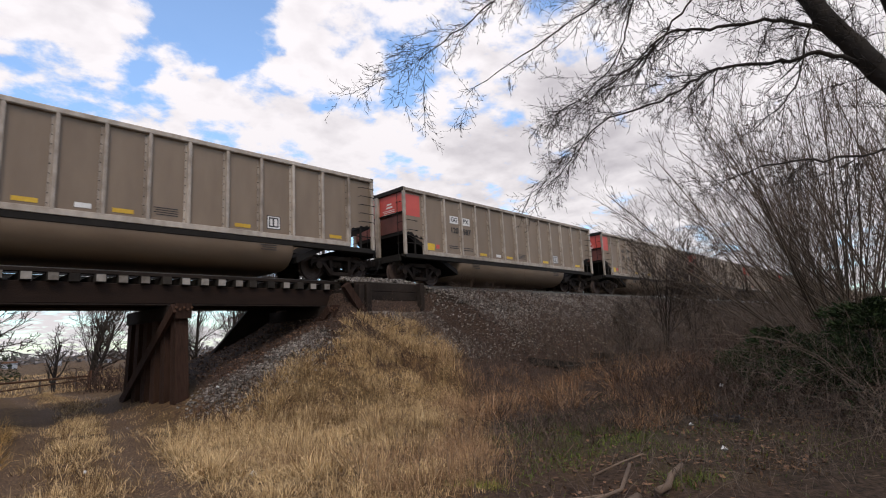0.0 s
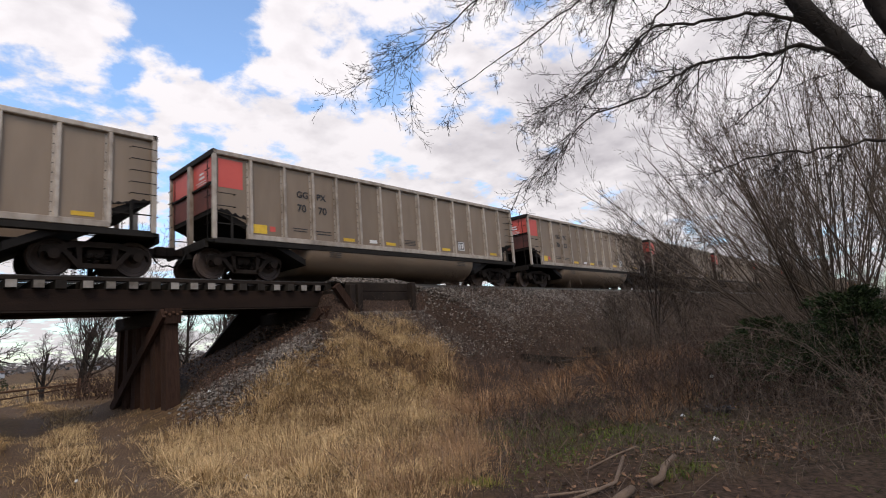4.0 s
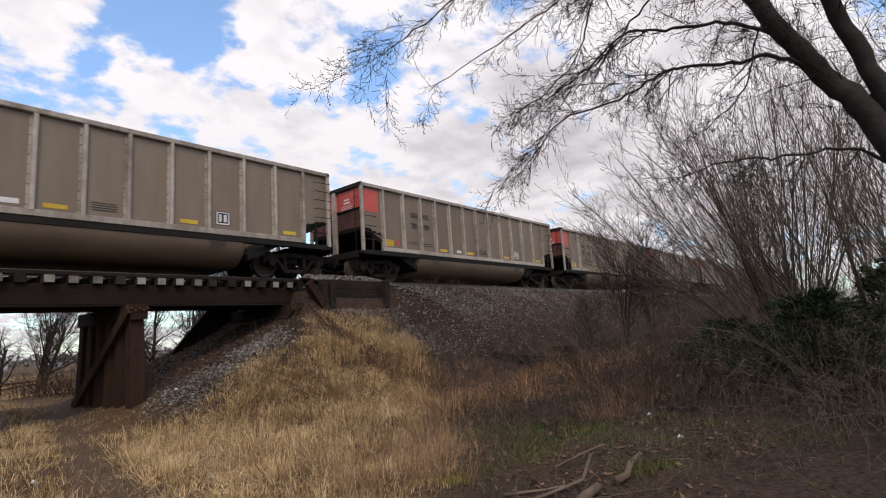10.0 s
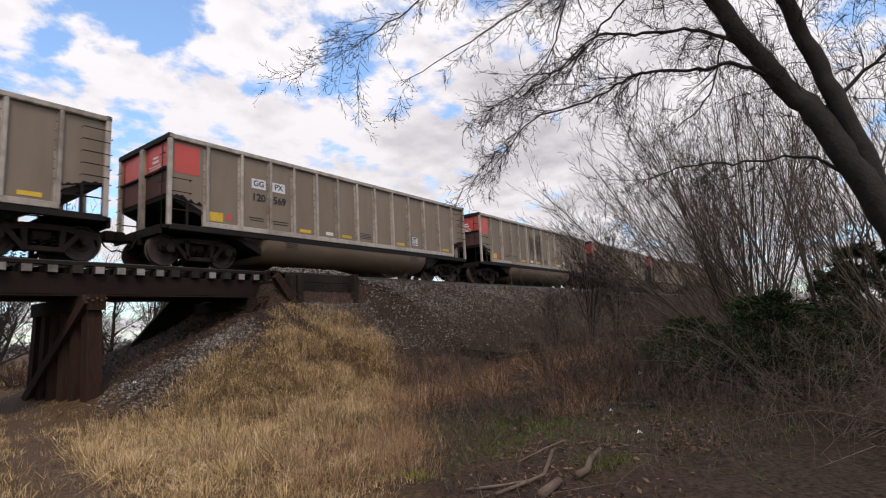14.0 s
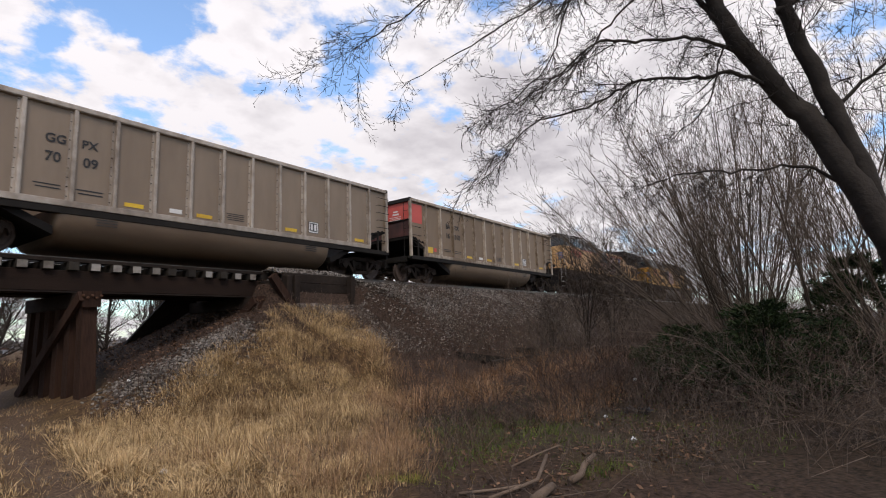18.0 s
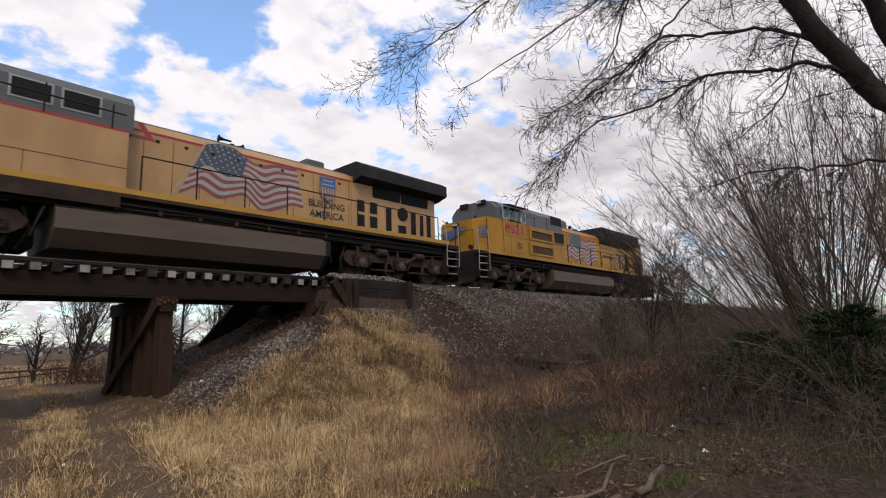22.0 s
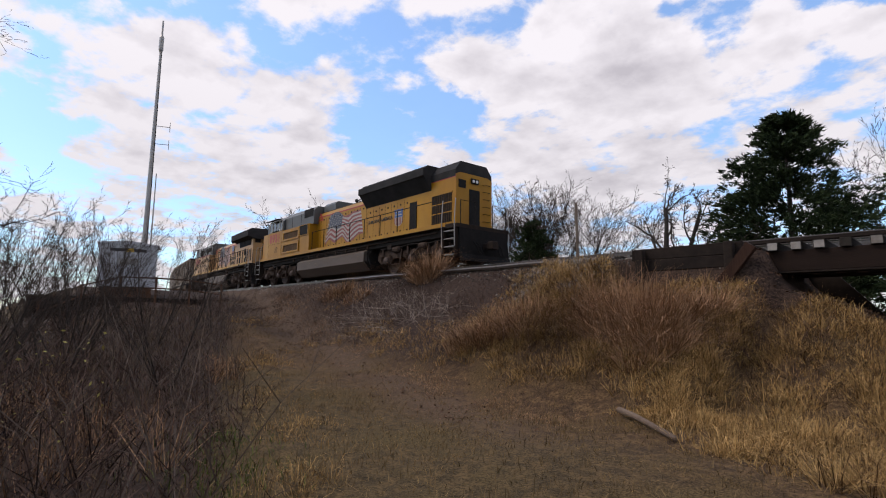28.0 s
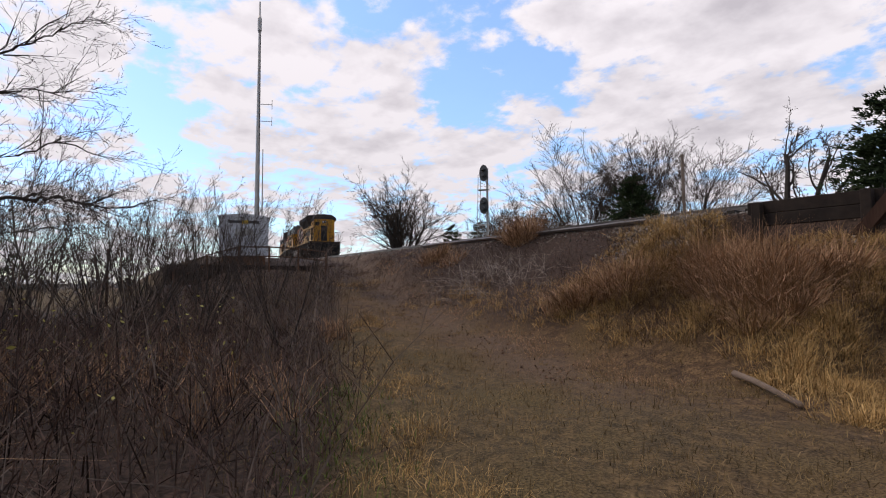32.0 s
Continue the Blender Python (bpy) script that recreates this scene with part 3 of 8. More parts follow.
def make_bridge():
    br = thing("trestle_bridge", "dark weathered timber trestle carrying the track over a lane", "bridge")
    zt = ZR - 0.19
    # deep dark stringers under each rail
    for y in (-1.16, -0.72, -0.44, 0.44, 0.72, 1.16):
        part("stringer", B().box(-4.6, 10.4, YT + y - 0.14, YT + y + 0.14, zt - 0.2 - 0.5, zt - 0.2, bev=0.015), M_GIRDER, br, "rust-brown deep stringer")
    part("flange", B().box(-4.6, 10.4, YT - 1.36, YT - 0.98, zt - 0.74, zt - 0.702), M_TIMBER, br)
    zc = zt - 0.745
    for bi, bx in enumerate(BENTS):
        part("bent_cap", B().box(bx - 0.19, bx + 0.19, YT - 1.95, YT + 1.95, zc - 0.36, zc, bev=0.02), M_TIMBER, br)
        part("cap_end", B().box(bx - 0.2, bx + 0.2, YT - 1.97, YT - 1.945, zc - 0.37, zc + 0.01), M_PILE, br)
        for i in range(6):
            u = -1.7 + i * 0.68
            lean = 0.07 * u
            w0, w1 = 0.175, 0.155
            b = B()
            yb, ytp, zb = YT + u + lean * 2, YT + u, -0.7
            b.v += [(bx + sx * w0, yb + sy * w0, zb) for sx, sy in ((-1, -1), (1, -1), (1, 1), (-1, 1))] + [(bx + sx * w1, ytp + sy * w1, zc - 0.355) for sx, sy in ((-1, -1), (1, -1), (1, 1), (-1, 1))]
            b.f += [(0, 1, 2, 3), (7, 6, 5, 4), (0, 4, 5, 1), (1, 5, 6, 2), (2, 6, 7, 3), (3, 7, 4, 0)]
            part("timber_post", b, M_PILE, br)
        for s in (-1, 1):
            m = Matrix.Translation((bx + s * 0.225, YT, zc - 1.35)) @ Matrix.Rotation(s * math.atan2(2.5, 3.9), 4, "X")
            part("diagonal_brace", B().box(-0.045, 0.045, -2.3, 2.3, -0.13, 0.13, m), M_PILE, br)
        for j in range(5):
            part("bolt", B().lathe([(0.035, 0), (0.035, 0.03), (0.015, 0.04)], 6, "z"), M_RUST, br).matrix_basis = pose(bx - 0.19 + j * 0.095, YT - 1.975, zc - 0.1 - 0.05 * (j % 2), 90, 0, 0)
    for i in range(32):
        x = -4.85 + i * 0.49 + random.uniform(-0.05, 0.05)
        off = random.uniform(-0.05, 0.05)
        t = part("bridge_tie", B().box(x - 0.11, x + 0.11, YT - 1.42 + off, YT + 1.42 + off, zt - 0.2, zt, bev=0.008), M_TIE, br)
        if random.random() < 0.8:
            part("tie_end", B().box(x - 0.1, x + 0.1, YT - 1.424 + off, YT - 1.4 + off, zt - 0.185, zt - 0.015), M_TIEEND, t, "pale weathered end grain")
    for s in (-1, 1):
        part("guard_timber", B().box(-5, 10.6, YT + s * 1.22 - 0.09, YT + s * 1.22 + 0.09, zt + 0.004, zt + 0.1, bev=0.01), M_TIMBER, br)
    # bulkheads and wings that hold the bank
    for x0, x1, s in ((-7.05, -4.3, -1), (10.5, 13.6, 1)):
        for j in range(3):
            z1 = zt + 0.02 - j * 0.31
            d = random.uniform(-0.02, 0.02)
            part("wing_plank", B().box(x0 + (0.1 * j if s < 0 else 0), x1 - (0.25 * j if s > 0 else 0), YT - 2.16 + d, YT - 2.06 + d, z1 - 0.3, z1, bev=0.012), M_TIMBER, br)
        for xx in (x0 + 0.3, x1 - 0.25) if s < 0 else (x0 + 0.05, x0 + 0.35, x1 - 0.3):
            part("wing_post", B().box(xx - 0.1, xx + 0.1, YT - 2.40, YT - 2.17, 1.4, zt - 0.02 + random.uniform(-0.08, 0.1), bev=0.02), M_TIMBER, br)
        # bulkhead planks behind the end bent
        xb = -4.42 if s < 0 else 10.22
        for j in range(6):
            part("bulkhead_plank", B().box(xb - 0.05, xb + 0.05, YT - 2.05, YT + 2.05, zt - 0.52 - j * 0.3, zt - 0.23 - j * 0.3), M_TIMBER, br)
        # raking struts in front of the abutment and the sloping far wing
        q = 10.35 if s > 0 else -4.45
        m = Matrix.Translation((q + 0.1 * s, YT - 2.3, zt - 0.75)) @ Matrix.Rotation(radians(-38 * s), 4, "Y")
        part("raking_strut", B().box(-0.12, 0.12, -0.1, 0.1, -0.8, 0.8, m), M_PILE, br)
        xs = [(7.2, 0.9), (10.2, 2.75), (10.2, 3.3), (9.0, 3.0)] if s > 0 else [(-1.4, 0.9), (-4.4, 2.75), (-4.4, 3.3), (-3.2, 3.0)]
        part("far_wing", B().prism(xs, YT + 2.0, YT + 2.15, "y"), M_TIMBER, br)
    return br


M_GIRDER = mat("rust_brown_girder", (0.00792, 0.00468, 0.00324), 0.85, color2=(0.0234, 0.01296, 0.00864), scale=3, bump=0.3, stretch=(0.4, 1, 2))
make_bridge()

# ---- the train ----
M_ALU = mat("weathered_aluminium_sheet", (0.155, 0.109, 0.073), 0.55, 0.25, color2=(0.235, 0.173, 0.12), scale=2.2, bump=0.12, bscale=9, rnd=0.35, stretch=(1.4, 1, 0.35))
M_RIB = mat("patchy_aluminium_rib", (0.19, 0.148, 0.112), 0.55, 0.2, color2=(0.44, 0.375, 0.31), scale=5, rnd=0.3, stretch=(1, 1, 0.7), contrast=0.32)
M_TANALU = mat("brown_stained_aluminium", (0.1512, 0.1008, 0.0616), 0.6, 0.15, color2=(0.224, 0.159, 0.103), scale=2.2, bump=0.12, bscale=9, rnd=0.35, stretch=(1.4, 1, 0.35))
M_TANRIB = mat("brown_stained_rib", (0.14, 0.0952, 0.05824), 0.6, 0.15, color2=(0.3808, 0.3136, 0.2464), scale=5, rnd=0.3, stretch=(1, 1, 0.7), contrast=0.2)
M_DRIP = mat("dark_drip_stain", (0.035, 0.03, 0.026), 0.7, color2=(0.075, 0.063, 0.052), scale=7)
# coal grime on the cars, plain near-black on parts under the engines
M_SOOTBLACK = mat("coal_grimed_and_near_black_steel", (0.00392, 0.00343, 0.00343), 0.9, color2=(0.01715, 0.0147, 0.01323), scale=4)
M_TUB = mat("dusty_tub_sheet", (0.1092, 0.0713, 0.0437), 0.6, 0.15, color2=(0.207, 0.1437, 0.092), scale=1.6, rnd=0.5, stretch=(0.5, 1, 2))
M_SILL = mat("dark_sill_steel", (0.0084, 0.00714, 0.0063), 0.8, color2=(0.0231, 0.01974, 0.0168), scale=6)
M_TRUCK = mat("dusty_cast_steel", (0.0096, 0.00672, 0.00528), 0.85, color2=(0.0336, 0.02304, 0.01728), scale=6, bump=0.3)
M_WHEEL = mat("brown_wheel_steel", (0.04125, 0.02625, 0.021), 0.7, 0.3, color2=(0.09, 0.06, 0.0465), scale=9)
M_LTRUCK = mat("dusty_engine_truck_steel", (0.017, 0.0105, 0.0075), 0.85, color2=(0.06, 0.039, 0.028), scale=5, bump=0.3)
M_RED = mat("faded_red_paint", (0.42, 0.05, 0.036), 0.5, color2=(0.56, 0.085, 0.06), scale=2.5, rnd=0.5)
M_REDDIRT = mat("sooty_red_end_sheet", (0.022, 0.014, 0.012), 0.75, color2=(0.2, 0.055, 0.042), scale=1.1, rnd=0.3, contrast=0.45)
M_YREF = mat("yellow_reflector", (0.42, 0.24, 0.008), 0.4, color2=(0.66, 0.42, 0.02), scale=12, rnd=0.8)
M_WHITE = mat("white_stencil_paint", (0.62, 0.6, 0.57), 0.6, scale=14)
M_BLACKP = mat("black_stencil_paint", (0.014, 0.013, 0.013), 0.6, scale=14)
M_UPY = mat("armour_yellow_paint", (0.2, 0.082, 0.004), 0.45, color2=(0.4, 0.2, 0.004), scale=1.3, stretch=(1, 1, 0.5), spec=0.25)
M_UPF = mat("sun_faded_yellow_paint", (0.25, 0.125, 0.042), 0.5, color2=(0.47, 0.27, 0.1), scale=1.5, stretch=(1, 1, 0.5))
M_GREY = mat("harbour_grey_paint", (0.042, 0.041, 0.039), 0.5, color2=(0.088, 0.086, 0.08), scale=2)
M_DARK = mat("matt_black_grille", (0.008, 0.008, 0.008), 0.85, color2=(0.022, 0.02, 0.02), scale=9)
M_ROOFB = mat("sooty_radiator_hood", (0.01, 0.01, 0.01), 0.85, color2=(0.04, 0.037, 0.036), scale=2)
M_STRIPE = mat("bright_yellow_sill_stripe", (0.36, 0.18, 0.006), 0.5, scale=6)
M_TANK = mat("dusty_fuel_tank", (0.045, 0.028, 0.018), 0.6, color2=(0.095, 0.063, 0.042), scale=1.5, stretch=(0.4, 1, 2))
M_NRED = mat("red_numeral_paint", (0.24, 0.012, 0.009), 0.5, color2=(0.32, 0.024, 0.018), scale=8)
M_NAVY = mat("navy_flag_paint", (0.028, 0.034, 0.05), 0.55, color2=(0.06, 0.07, 0.095), scale=4)
M_BLUE = mat("blue_shield_paint", (0.016, 0.06, 0.2), 0.5, color2=(0.04, 0.11, 0.28), scale=6)
M_FLAGW = mat("dusty_white_flag_paint", (0.23, 0.2, 0.17), 0.6, color2=(0.36, 0.33, 0.3), scale=4)
M_FLAGR = mat("dusty_red_flag_paint", (0.15, 0.035, 0.03), 0.6, color2=(0.25, 0.07, 0.06), scale=4)
M_HAND = mat("pale_handrail", (0.26, 0.245, 0.22), 0.5, 0.2, scale=8)
M_GLASS = mat("dark_cab_glass", (0.012, 0.016, 0.02), 0.08, 0.0, scale=3, spec=0.8)

TRAIN, WHEELS = [], []
_text = {}


def lettering(text, size, material, bold=0.0):
    """A mesh of the words, centred, upright, facing -y."""
    key = (text, size, material.name)
    if key not in _text:
        cu = bpy.data.curves.new("lettering", "FONT")
        cu.body, cu.size, cu.align_x, cu.align_y, cu.extrude, cu.offset = text, size, "CENTER", "CENTER", 0.004, bold
        cu.resolution_u = 4
        ob = new("lettering", cu)
        me = bpy.data.meshes.new_from_object(ob.evaluated_get(bpy.context.evaluated_depsgraph_get()))
        bpy.data.objects.remove(ob)
        bpy.data.curves.remove(cu)
        me.transform(Matrix.Rotation(radians(90), 4, "X"))
        me.materials.clear()
        me.materials.append(material)
        _text[key] = me
    return _text[key]


def letter(text, size, material, parent, x, y, z, bold=0.0, name="lettering"):
    ob = part(name, lettering(text, size, material, bold), None, parent)
    ob.location = (x, y, z)
    return ob


def bars(x, z, y, w, h, n):
    """Unreadable small print: n plain bars."""
    b = B()
    for i in range(n):
        b.box(x - w * (0.5 - 0.08 * (i % 2)), x + w * 0.5, y - 0.004, y, z - (i + 0.35) * h, z - i * h)
    return b


# ---- freight truck: two side frames, springs, two wheelsets ----
def wheelset(parent, x, r, gauge=0.755):
    b = B()
    for s in (-1, 1):
        y = s * gauge
        prof = [(0.09, y - 0.05 * s), (0.11, y + 0.07 * s), (r * 0.52, y + 0.035 * s), (r * 0.8, y + 0.045 * s), (r * 0.84, y + 0.075 * s), (r - 0.004, y + 0.075 * s), (r, y + 0.07 * s), (r, y - 0.035 * s), (r + 0.028, y - 0.05 * s), (r + 0.026, y - 0.07 * s), (r * 0.84, y - 0.07 * s), (r * 0.8, y - 0.03 * s), (r * 0.5, y - 0.02 * s)]
        b.lathe(prof, 28, "y")
        for j in range(3):
            a = j * 2.094
            b.box(-0.03, 0.03, y + 0.03 * s - 0.012, y + 0.03 * s + 0.03, r * 0.6, r * 0.66, Matrix.Rotation(a, 4, "Y"))
    b.lathe([(0.085, -1.05), (0.085, 1.05)], 12, "y")
    w = part("wheelset", b, M_WHEEL, parent, smooth=False)
    w.location = (x, 0, r)
    WHEELS.append((w, x, r))
    return w


def freight_truck(parent, x):
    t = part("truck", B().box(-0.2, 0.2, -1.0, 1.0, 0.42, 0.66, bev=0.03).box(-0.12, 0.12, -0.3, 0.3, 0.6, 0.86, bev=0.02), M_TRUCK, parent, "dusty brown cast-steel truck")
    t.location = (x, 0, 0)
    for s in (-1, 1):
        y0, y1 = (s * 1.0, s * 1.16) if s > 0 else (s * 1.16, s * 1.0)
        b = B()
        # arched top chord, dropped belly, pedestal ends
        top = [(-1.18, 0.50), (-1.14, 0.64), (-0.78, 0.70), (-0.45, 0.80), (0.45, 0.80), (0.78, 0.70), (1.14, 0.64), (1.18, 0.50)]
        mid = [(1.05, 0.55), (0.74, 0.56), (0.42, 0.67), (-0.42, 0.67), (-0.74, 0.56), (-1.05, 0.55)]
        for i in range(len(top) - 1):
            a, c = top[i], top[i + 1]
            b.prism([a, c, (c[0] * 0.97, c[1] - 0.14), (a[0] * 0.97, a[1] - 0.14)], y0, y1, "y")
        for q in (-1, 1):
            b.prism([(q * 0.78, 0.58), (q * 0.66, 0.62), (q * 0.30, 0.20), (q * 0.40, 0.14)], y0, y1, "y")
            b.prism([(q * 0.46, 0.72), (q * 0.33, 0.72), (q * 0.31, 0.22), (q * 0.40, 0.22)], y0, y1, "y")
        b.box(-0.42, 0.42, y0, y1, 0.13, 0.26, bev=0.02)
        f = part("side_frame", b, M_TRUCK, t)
        for q in (-1, 1):
            yy = s * 1.17
            part("bearing", B().lathe([(0.05, yy - 0.07), (0.125, yy - 0.06), (0.125, yy + 0.02), (0.085, yy + 0.05 * s), (0.04, yy + 0.055 * s)], 14, "y", (q * 0.89, 0, 0.457)).box(q * 0.89 - 0.15, q * 0.89 + 0.15, s * 1.1 - 0.07, s * 1.1 + 0.07, 0.47, 0.62), M_TRUCK, f)
        sp = B()
        for q in (-0.2, -0.0, 0.2):
            pts = [(q + 0.062 * math.cos(a * 0.9), s * 1.09 + 0.062 * math.sin(a * 0.9), 0.26 + a * 0.012) for a in range(22)]
            sp.tube(pts, 0.014, 4)
        part("spring_nest", sp, M_TRUCK, f)
    for q in (-1, 1):
        wheelset(t, q * 0.89, 0.457)
    return t


# ---- aluminium rotary coal gondola ----
RIBS = [-6.23, -5.1, -4.05, -3.1, -2.1, -1.1, -0.1, 0.9, 1.96, 3.0, 4.08, 5.17, 6.24]
HW = 1.6


def coal_car():
    c = thing("coal_car", "grimy aluminium coal gondola with ribbed sides and red corner panel", "coal car", group="coal cars of the train")
    for s in (-1, 1):
        y = s * HW
        b = B()
        yi = y - s * 0.10
        b.box(-6.23, 6.24, min(yi, yi - s * 0.02), max(yi, yi - s * 0.02), 1.25, 3.56)
        # end bays rise along the slope sheet
        for q in (-1, 1):
            zo, zi = (1.88, 1.66) if q < 0 else (1.9, 1.7)
            b.prism([(q * 6.2, zi), (q * 7.28, zo), (q * 7.28, 3.56), (q * 6.2, 3.56)], yi, yi - s * 0.02, "y")
        sh = part("side_sheet", b, M_ALU, c, "dull brown-grey aluminium side sheet")
        # top chord and side sill
        part("top_chord", B().box(-7.36, 7.36, y - s * 0.13 if s > 0 else y, y if s > 0 else y - s * 0.13, 3.54, 3.69, bev=0.025), M_RIB, c)
        part("side_sill", B().box(-6.3, 6.3, min(y, y - s * 0.14), max(y, y - s * 0.14), 1.10, 1.26, bev=0.012), M_RIB, c)
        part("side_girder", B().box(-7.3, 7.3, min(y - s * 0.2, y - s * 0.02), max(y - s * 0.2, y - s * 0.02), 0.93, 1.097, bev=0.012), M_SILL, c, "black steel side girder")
        for x in RIBS:
            # hat-section rib with a riveted flange on its west edge
            part("rib", B().box(x - 0.005, x + 0.085, min(y, y - s * 0.1), max(y, y - s * 0.1), 1.20, 3.56, bev=0.014).box(x - 0.07, x - 0.004, min(yi, yi + s * 0.015), max(yi, yi + s * 0.015), 1.26, 3.55), M_RIB, c)
        rv = B()
        for x in RIBS:
            for j in range(10):
                rv.box(x - 0.062, x - 0.038, min(yi + s * 0.015, yi + s * 0.026), max(yi + s * 0.015, yi + s * 0.026), 1.36 + j * 0.235, 1.384 + j * 0.235)
        part("rivet_row", rv, M_SILL, sh)["kind"] = "stuff"
        for q in (-1, 1):
            part("corner_post", B().box(q * 7.3 - 0.06, q * 7.3 + 0.06, min(y, y - s * 0.1), max(y, y - s * 0.1), 1.05, 3.6, bev=0.012), M_RIB, c)
            part("door_edge", B().box(q * 6.25 - 0.07, q * 6.25 + 0.07, min(y - s * 0.02, y - s * 0.12), max(y - s * 0.02, y - s * 0.12), 1.12, 1.75), M_RIB, c)
            part("stay", B().box(q * 6.78 - 0.03, q * 6.78 + 0.03, min(y - s * 0.04, y - s * 0.1), max(y - s * 0.04, y - s * 0.1), 1.06, 1.80), M_SILL, c)
            part("cross_bar", B().box(min(q * 7.26, q * 6.3), max(q * 7.26, q * 6.3), min(y - s * 0.05, y - s * 0.08), max(y - s * 0.05, y - s * 0.08), 1.5, 1.53), M_SILL, c)
        # rungs: two at the west corner, five at the east
        for q, zs, x0, x1 in ((-1, (2.02, 2.4), -7.26, -6.72), (1, (2.05, 2.35, 2.66, 2.97, 3.28), 6.72, 7.32)):
            for z in zs:
                part("grab_iron", B().tube([(x0, y - s * 0.06, z - 0.01), (x0, y + s * 0.07, z - 0.02), (x1, y + s * 0.07, z - 0.02), (x1, y - s * 0.06, z - 0.01)], 0.013, 5), M_SILL, c)
        yy = yi + s * 0.003
        part("red_panel", B().box(-7.16, -6.42, min(yy, yy + s * 0.004), max(yy, yy + s * 0.004), 2.6, 3.46), M_RED, c, "red painted corner panel")
    for q in (-1, 1):
        # end sheet, slope sheet, middle stiffener, platform
        part("end_sheet", B().box(q * 7.26 - 0.02, q * 7.26 + 0.02, -1.5, 1.5, 2.72, 3.6), M_RED if q < 0 else M_ALU, c, "faded red end sheet" if q < 0 else "dull end sheet")
        part("lower_end_sheet", B().box(q * 7.26 - 0.018, q * 7.26 + 0.018, -1.5, 1.5, 2.0, 2.715), M_REDDIRT if q < 0 else M_ALU, c, "soot-stained lower end sheet")
        part("end_stiffener", B().box(q * 7.29 - 0.04, q * 7.29 + 0.04, -1.5, 1.5, 2.69, 2.75), M_SOOTBLACK, c)
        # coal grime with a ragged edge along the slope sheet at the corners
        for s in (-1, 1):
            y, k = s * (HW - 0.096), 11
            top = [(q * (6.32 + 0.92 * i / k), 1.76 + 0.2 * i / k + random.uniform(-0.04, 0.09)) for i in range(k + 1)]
            part("coal_grime", B().prism([(q * 6.32, 1.7)] + top + [(q * 7.24, 1.88)], min(y, y + s * 0.004), max(y, y + s * 0.004), "y"), M_SOOTBLACK, c)
        part("slope_sheet", B().prism([(q * 7.26, 1.86), (q * 7.26, 2.06), (q * 4.3, 0.62), (q * 4.3, 0.42)], -1.46, 1.46, "y"), M_SOOTBLACK, c, "coal-black slope sheet")
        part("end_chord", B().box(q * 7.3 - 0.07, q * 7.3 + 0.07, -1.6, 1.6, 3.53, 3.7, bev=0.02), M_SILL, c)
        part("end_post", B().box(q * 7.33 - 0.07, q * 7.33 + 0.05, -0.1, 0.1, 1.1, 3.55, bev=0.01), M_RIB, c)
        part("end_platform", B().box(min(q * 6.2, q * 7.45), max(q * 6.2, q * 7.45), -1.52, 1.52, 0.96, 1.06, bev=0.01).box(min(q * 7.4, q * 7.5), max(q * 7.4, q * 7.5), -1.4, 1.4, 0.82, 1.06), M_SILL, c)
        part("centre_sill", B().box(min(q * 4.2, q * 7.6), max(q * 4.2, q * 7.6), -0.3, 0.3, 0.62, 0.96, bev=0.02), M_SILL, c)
        part("coupler", B().box(min(q * 7.5, q * 7.86), max(q * 7.5, q * 7.86), -0.1, 0.1, 0.73, 0.93, bev=0.02).box(min(q * 7.82, q * 8.1), max(q * 7.82, q * 8.1), -0.17, 0.17, 0.68, 0.98, bev=0.04), M_TRUCK, c)
        part("brake_hose", B().tube([(q * 7.6, -0.35, 0.8), (q * 7.75, -0.37, 0.5), (q * 7.95, -0.36, 0.36), (q * 8.07, -0.3, 0.42)], 0.025, 6), M_SILL, c)
        for s in (-1, 1):
            part("end_ladder", B().tube([(q * 7.34, s * 1.54, 1.1), (q * 7.34, s * 1.54, 3.5)], 0.014, 5).tube([(q * 7.34, s * 1.2, 1.1), (q * 7.34, s * 1.2, 3.5)], 0.014, 5).tube([(q * 7.42, s * 1.2, 1.5), (q * 7.42, s * 1.54, 1.5)], 0.012, 5).tube([(q * 7.42, s * 1.2, 1.9), (q * 7.42, s * 1.54, 1.9)], 0.012, 5).tube([(q * 7.42, s * 1.2, 2.3), (q * 7.42, s * 1.54, 2.3)], 0.012, 5).tube([(q * 7.42, s * 1.2, 2.7), (q * 7.42, s * 1.54, 2.7)], 0.012, 5).tube([(q * 7.42, s * 1.2, 3.1), (q * 7.42, s * 1.54, 3.1)], 0.012, 5), M_SILL, c)
        freight_truck(c, q * 6.17)
    part("end_print", B().box(-7.288, -7.282, -0.82, -0.54, 3.13, 3.19).box(-7.288, -7.282, -0.86, -0.5, 3.0, 3.07).box(-7.288, -7.282, -0.98, -0.3, 2.9, 2.92).box(-7.288, -7.282, -1.0, -0.35, 2.83, 2.85).box(-7.288, -7.282, -0.95, -0.3, 2.76, 2.78).box(-7.288, -7.282, -0.9, -0.35, 2.69, 2.71), M_WHITE, c)
    # rounded tub between the trucks
    prof = [(-1.56, 1.09), (-1.56, 0.93), (-1.52, 0.72), (-1.41, 0.52), (-1.24, 0.36), (-1.02, 0.26), (-0.75, 0.2), (0.75, 0.2), (1.02, 0.26), (1.24, 0.36), (1.41, 0.52), (1.52, 0.72), (1.56, 0.93), (1.56, 1.09)]
    b = B()
    k = len(prof)
    for x, sc in ((-4.3, 0.9), (-4.22, 0.98), (-4.1, 1.0), (4.05, 1.0), (4.15, 0.98), (4.23, 0.9)):
        b.v += [(x, yv * sc, 1.09 - (1.09 - zv) * sc) for yv, zv in prof]
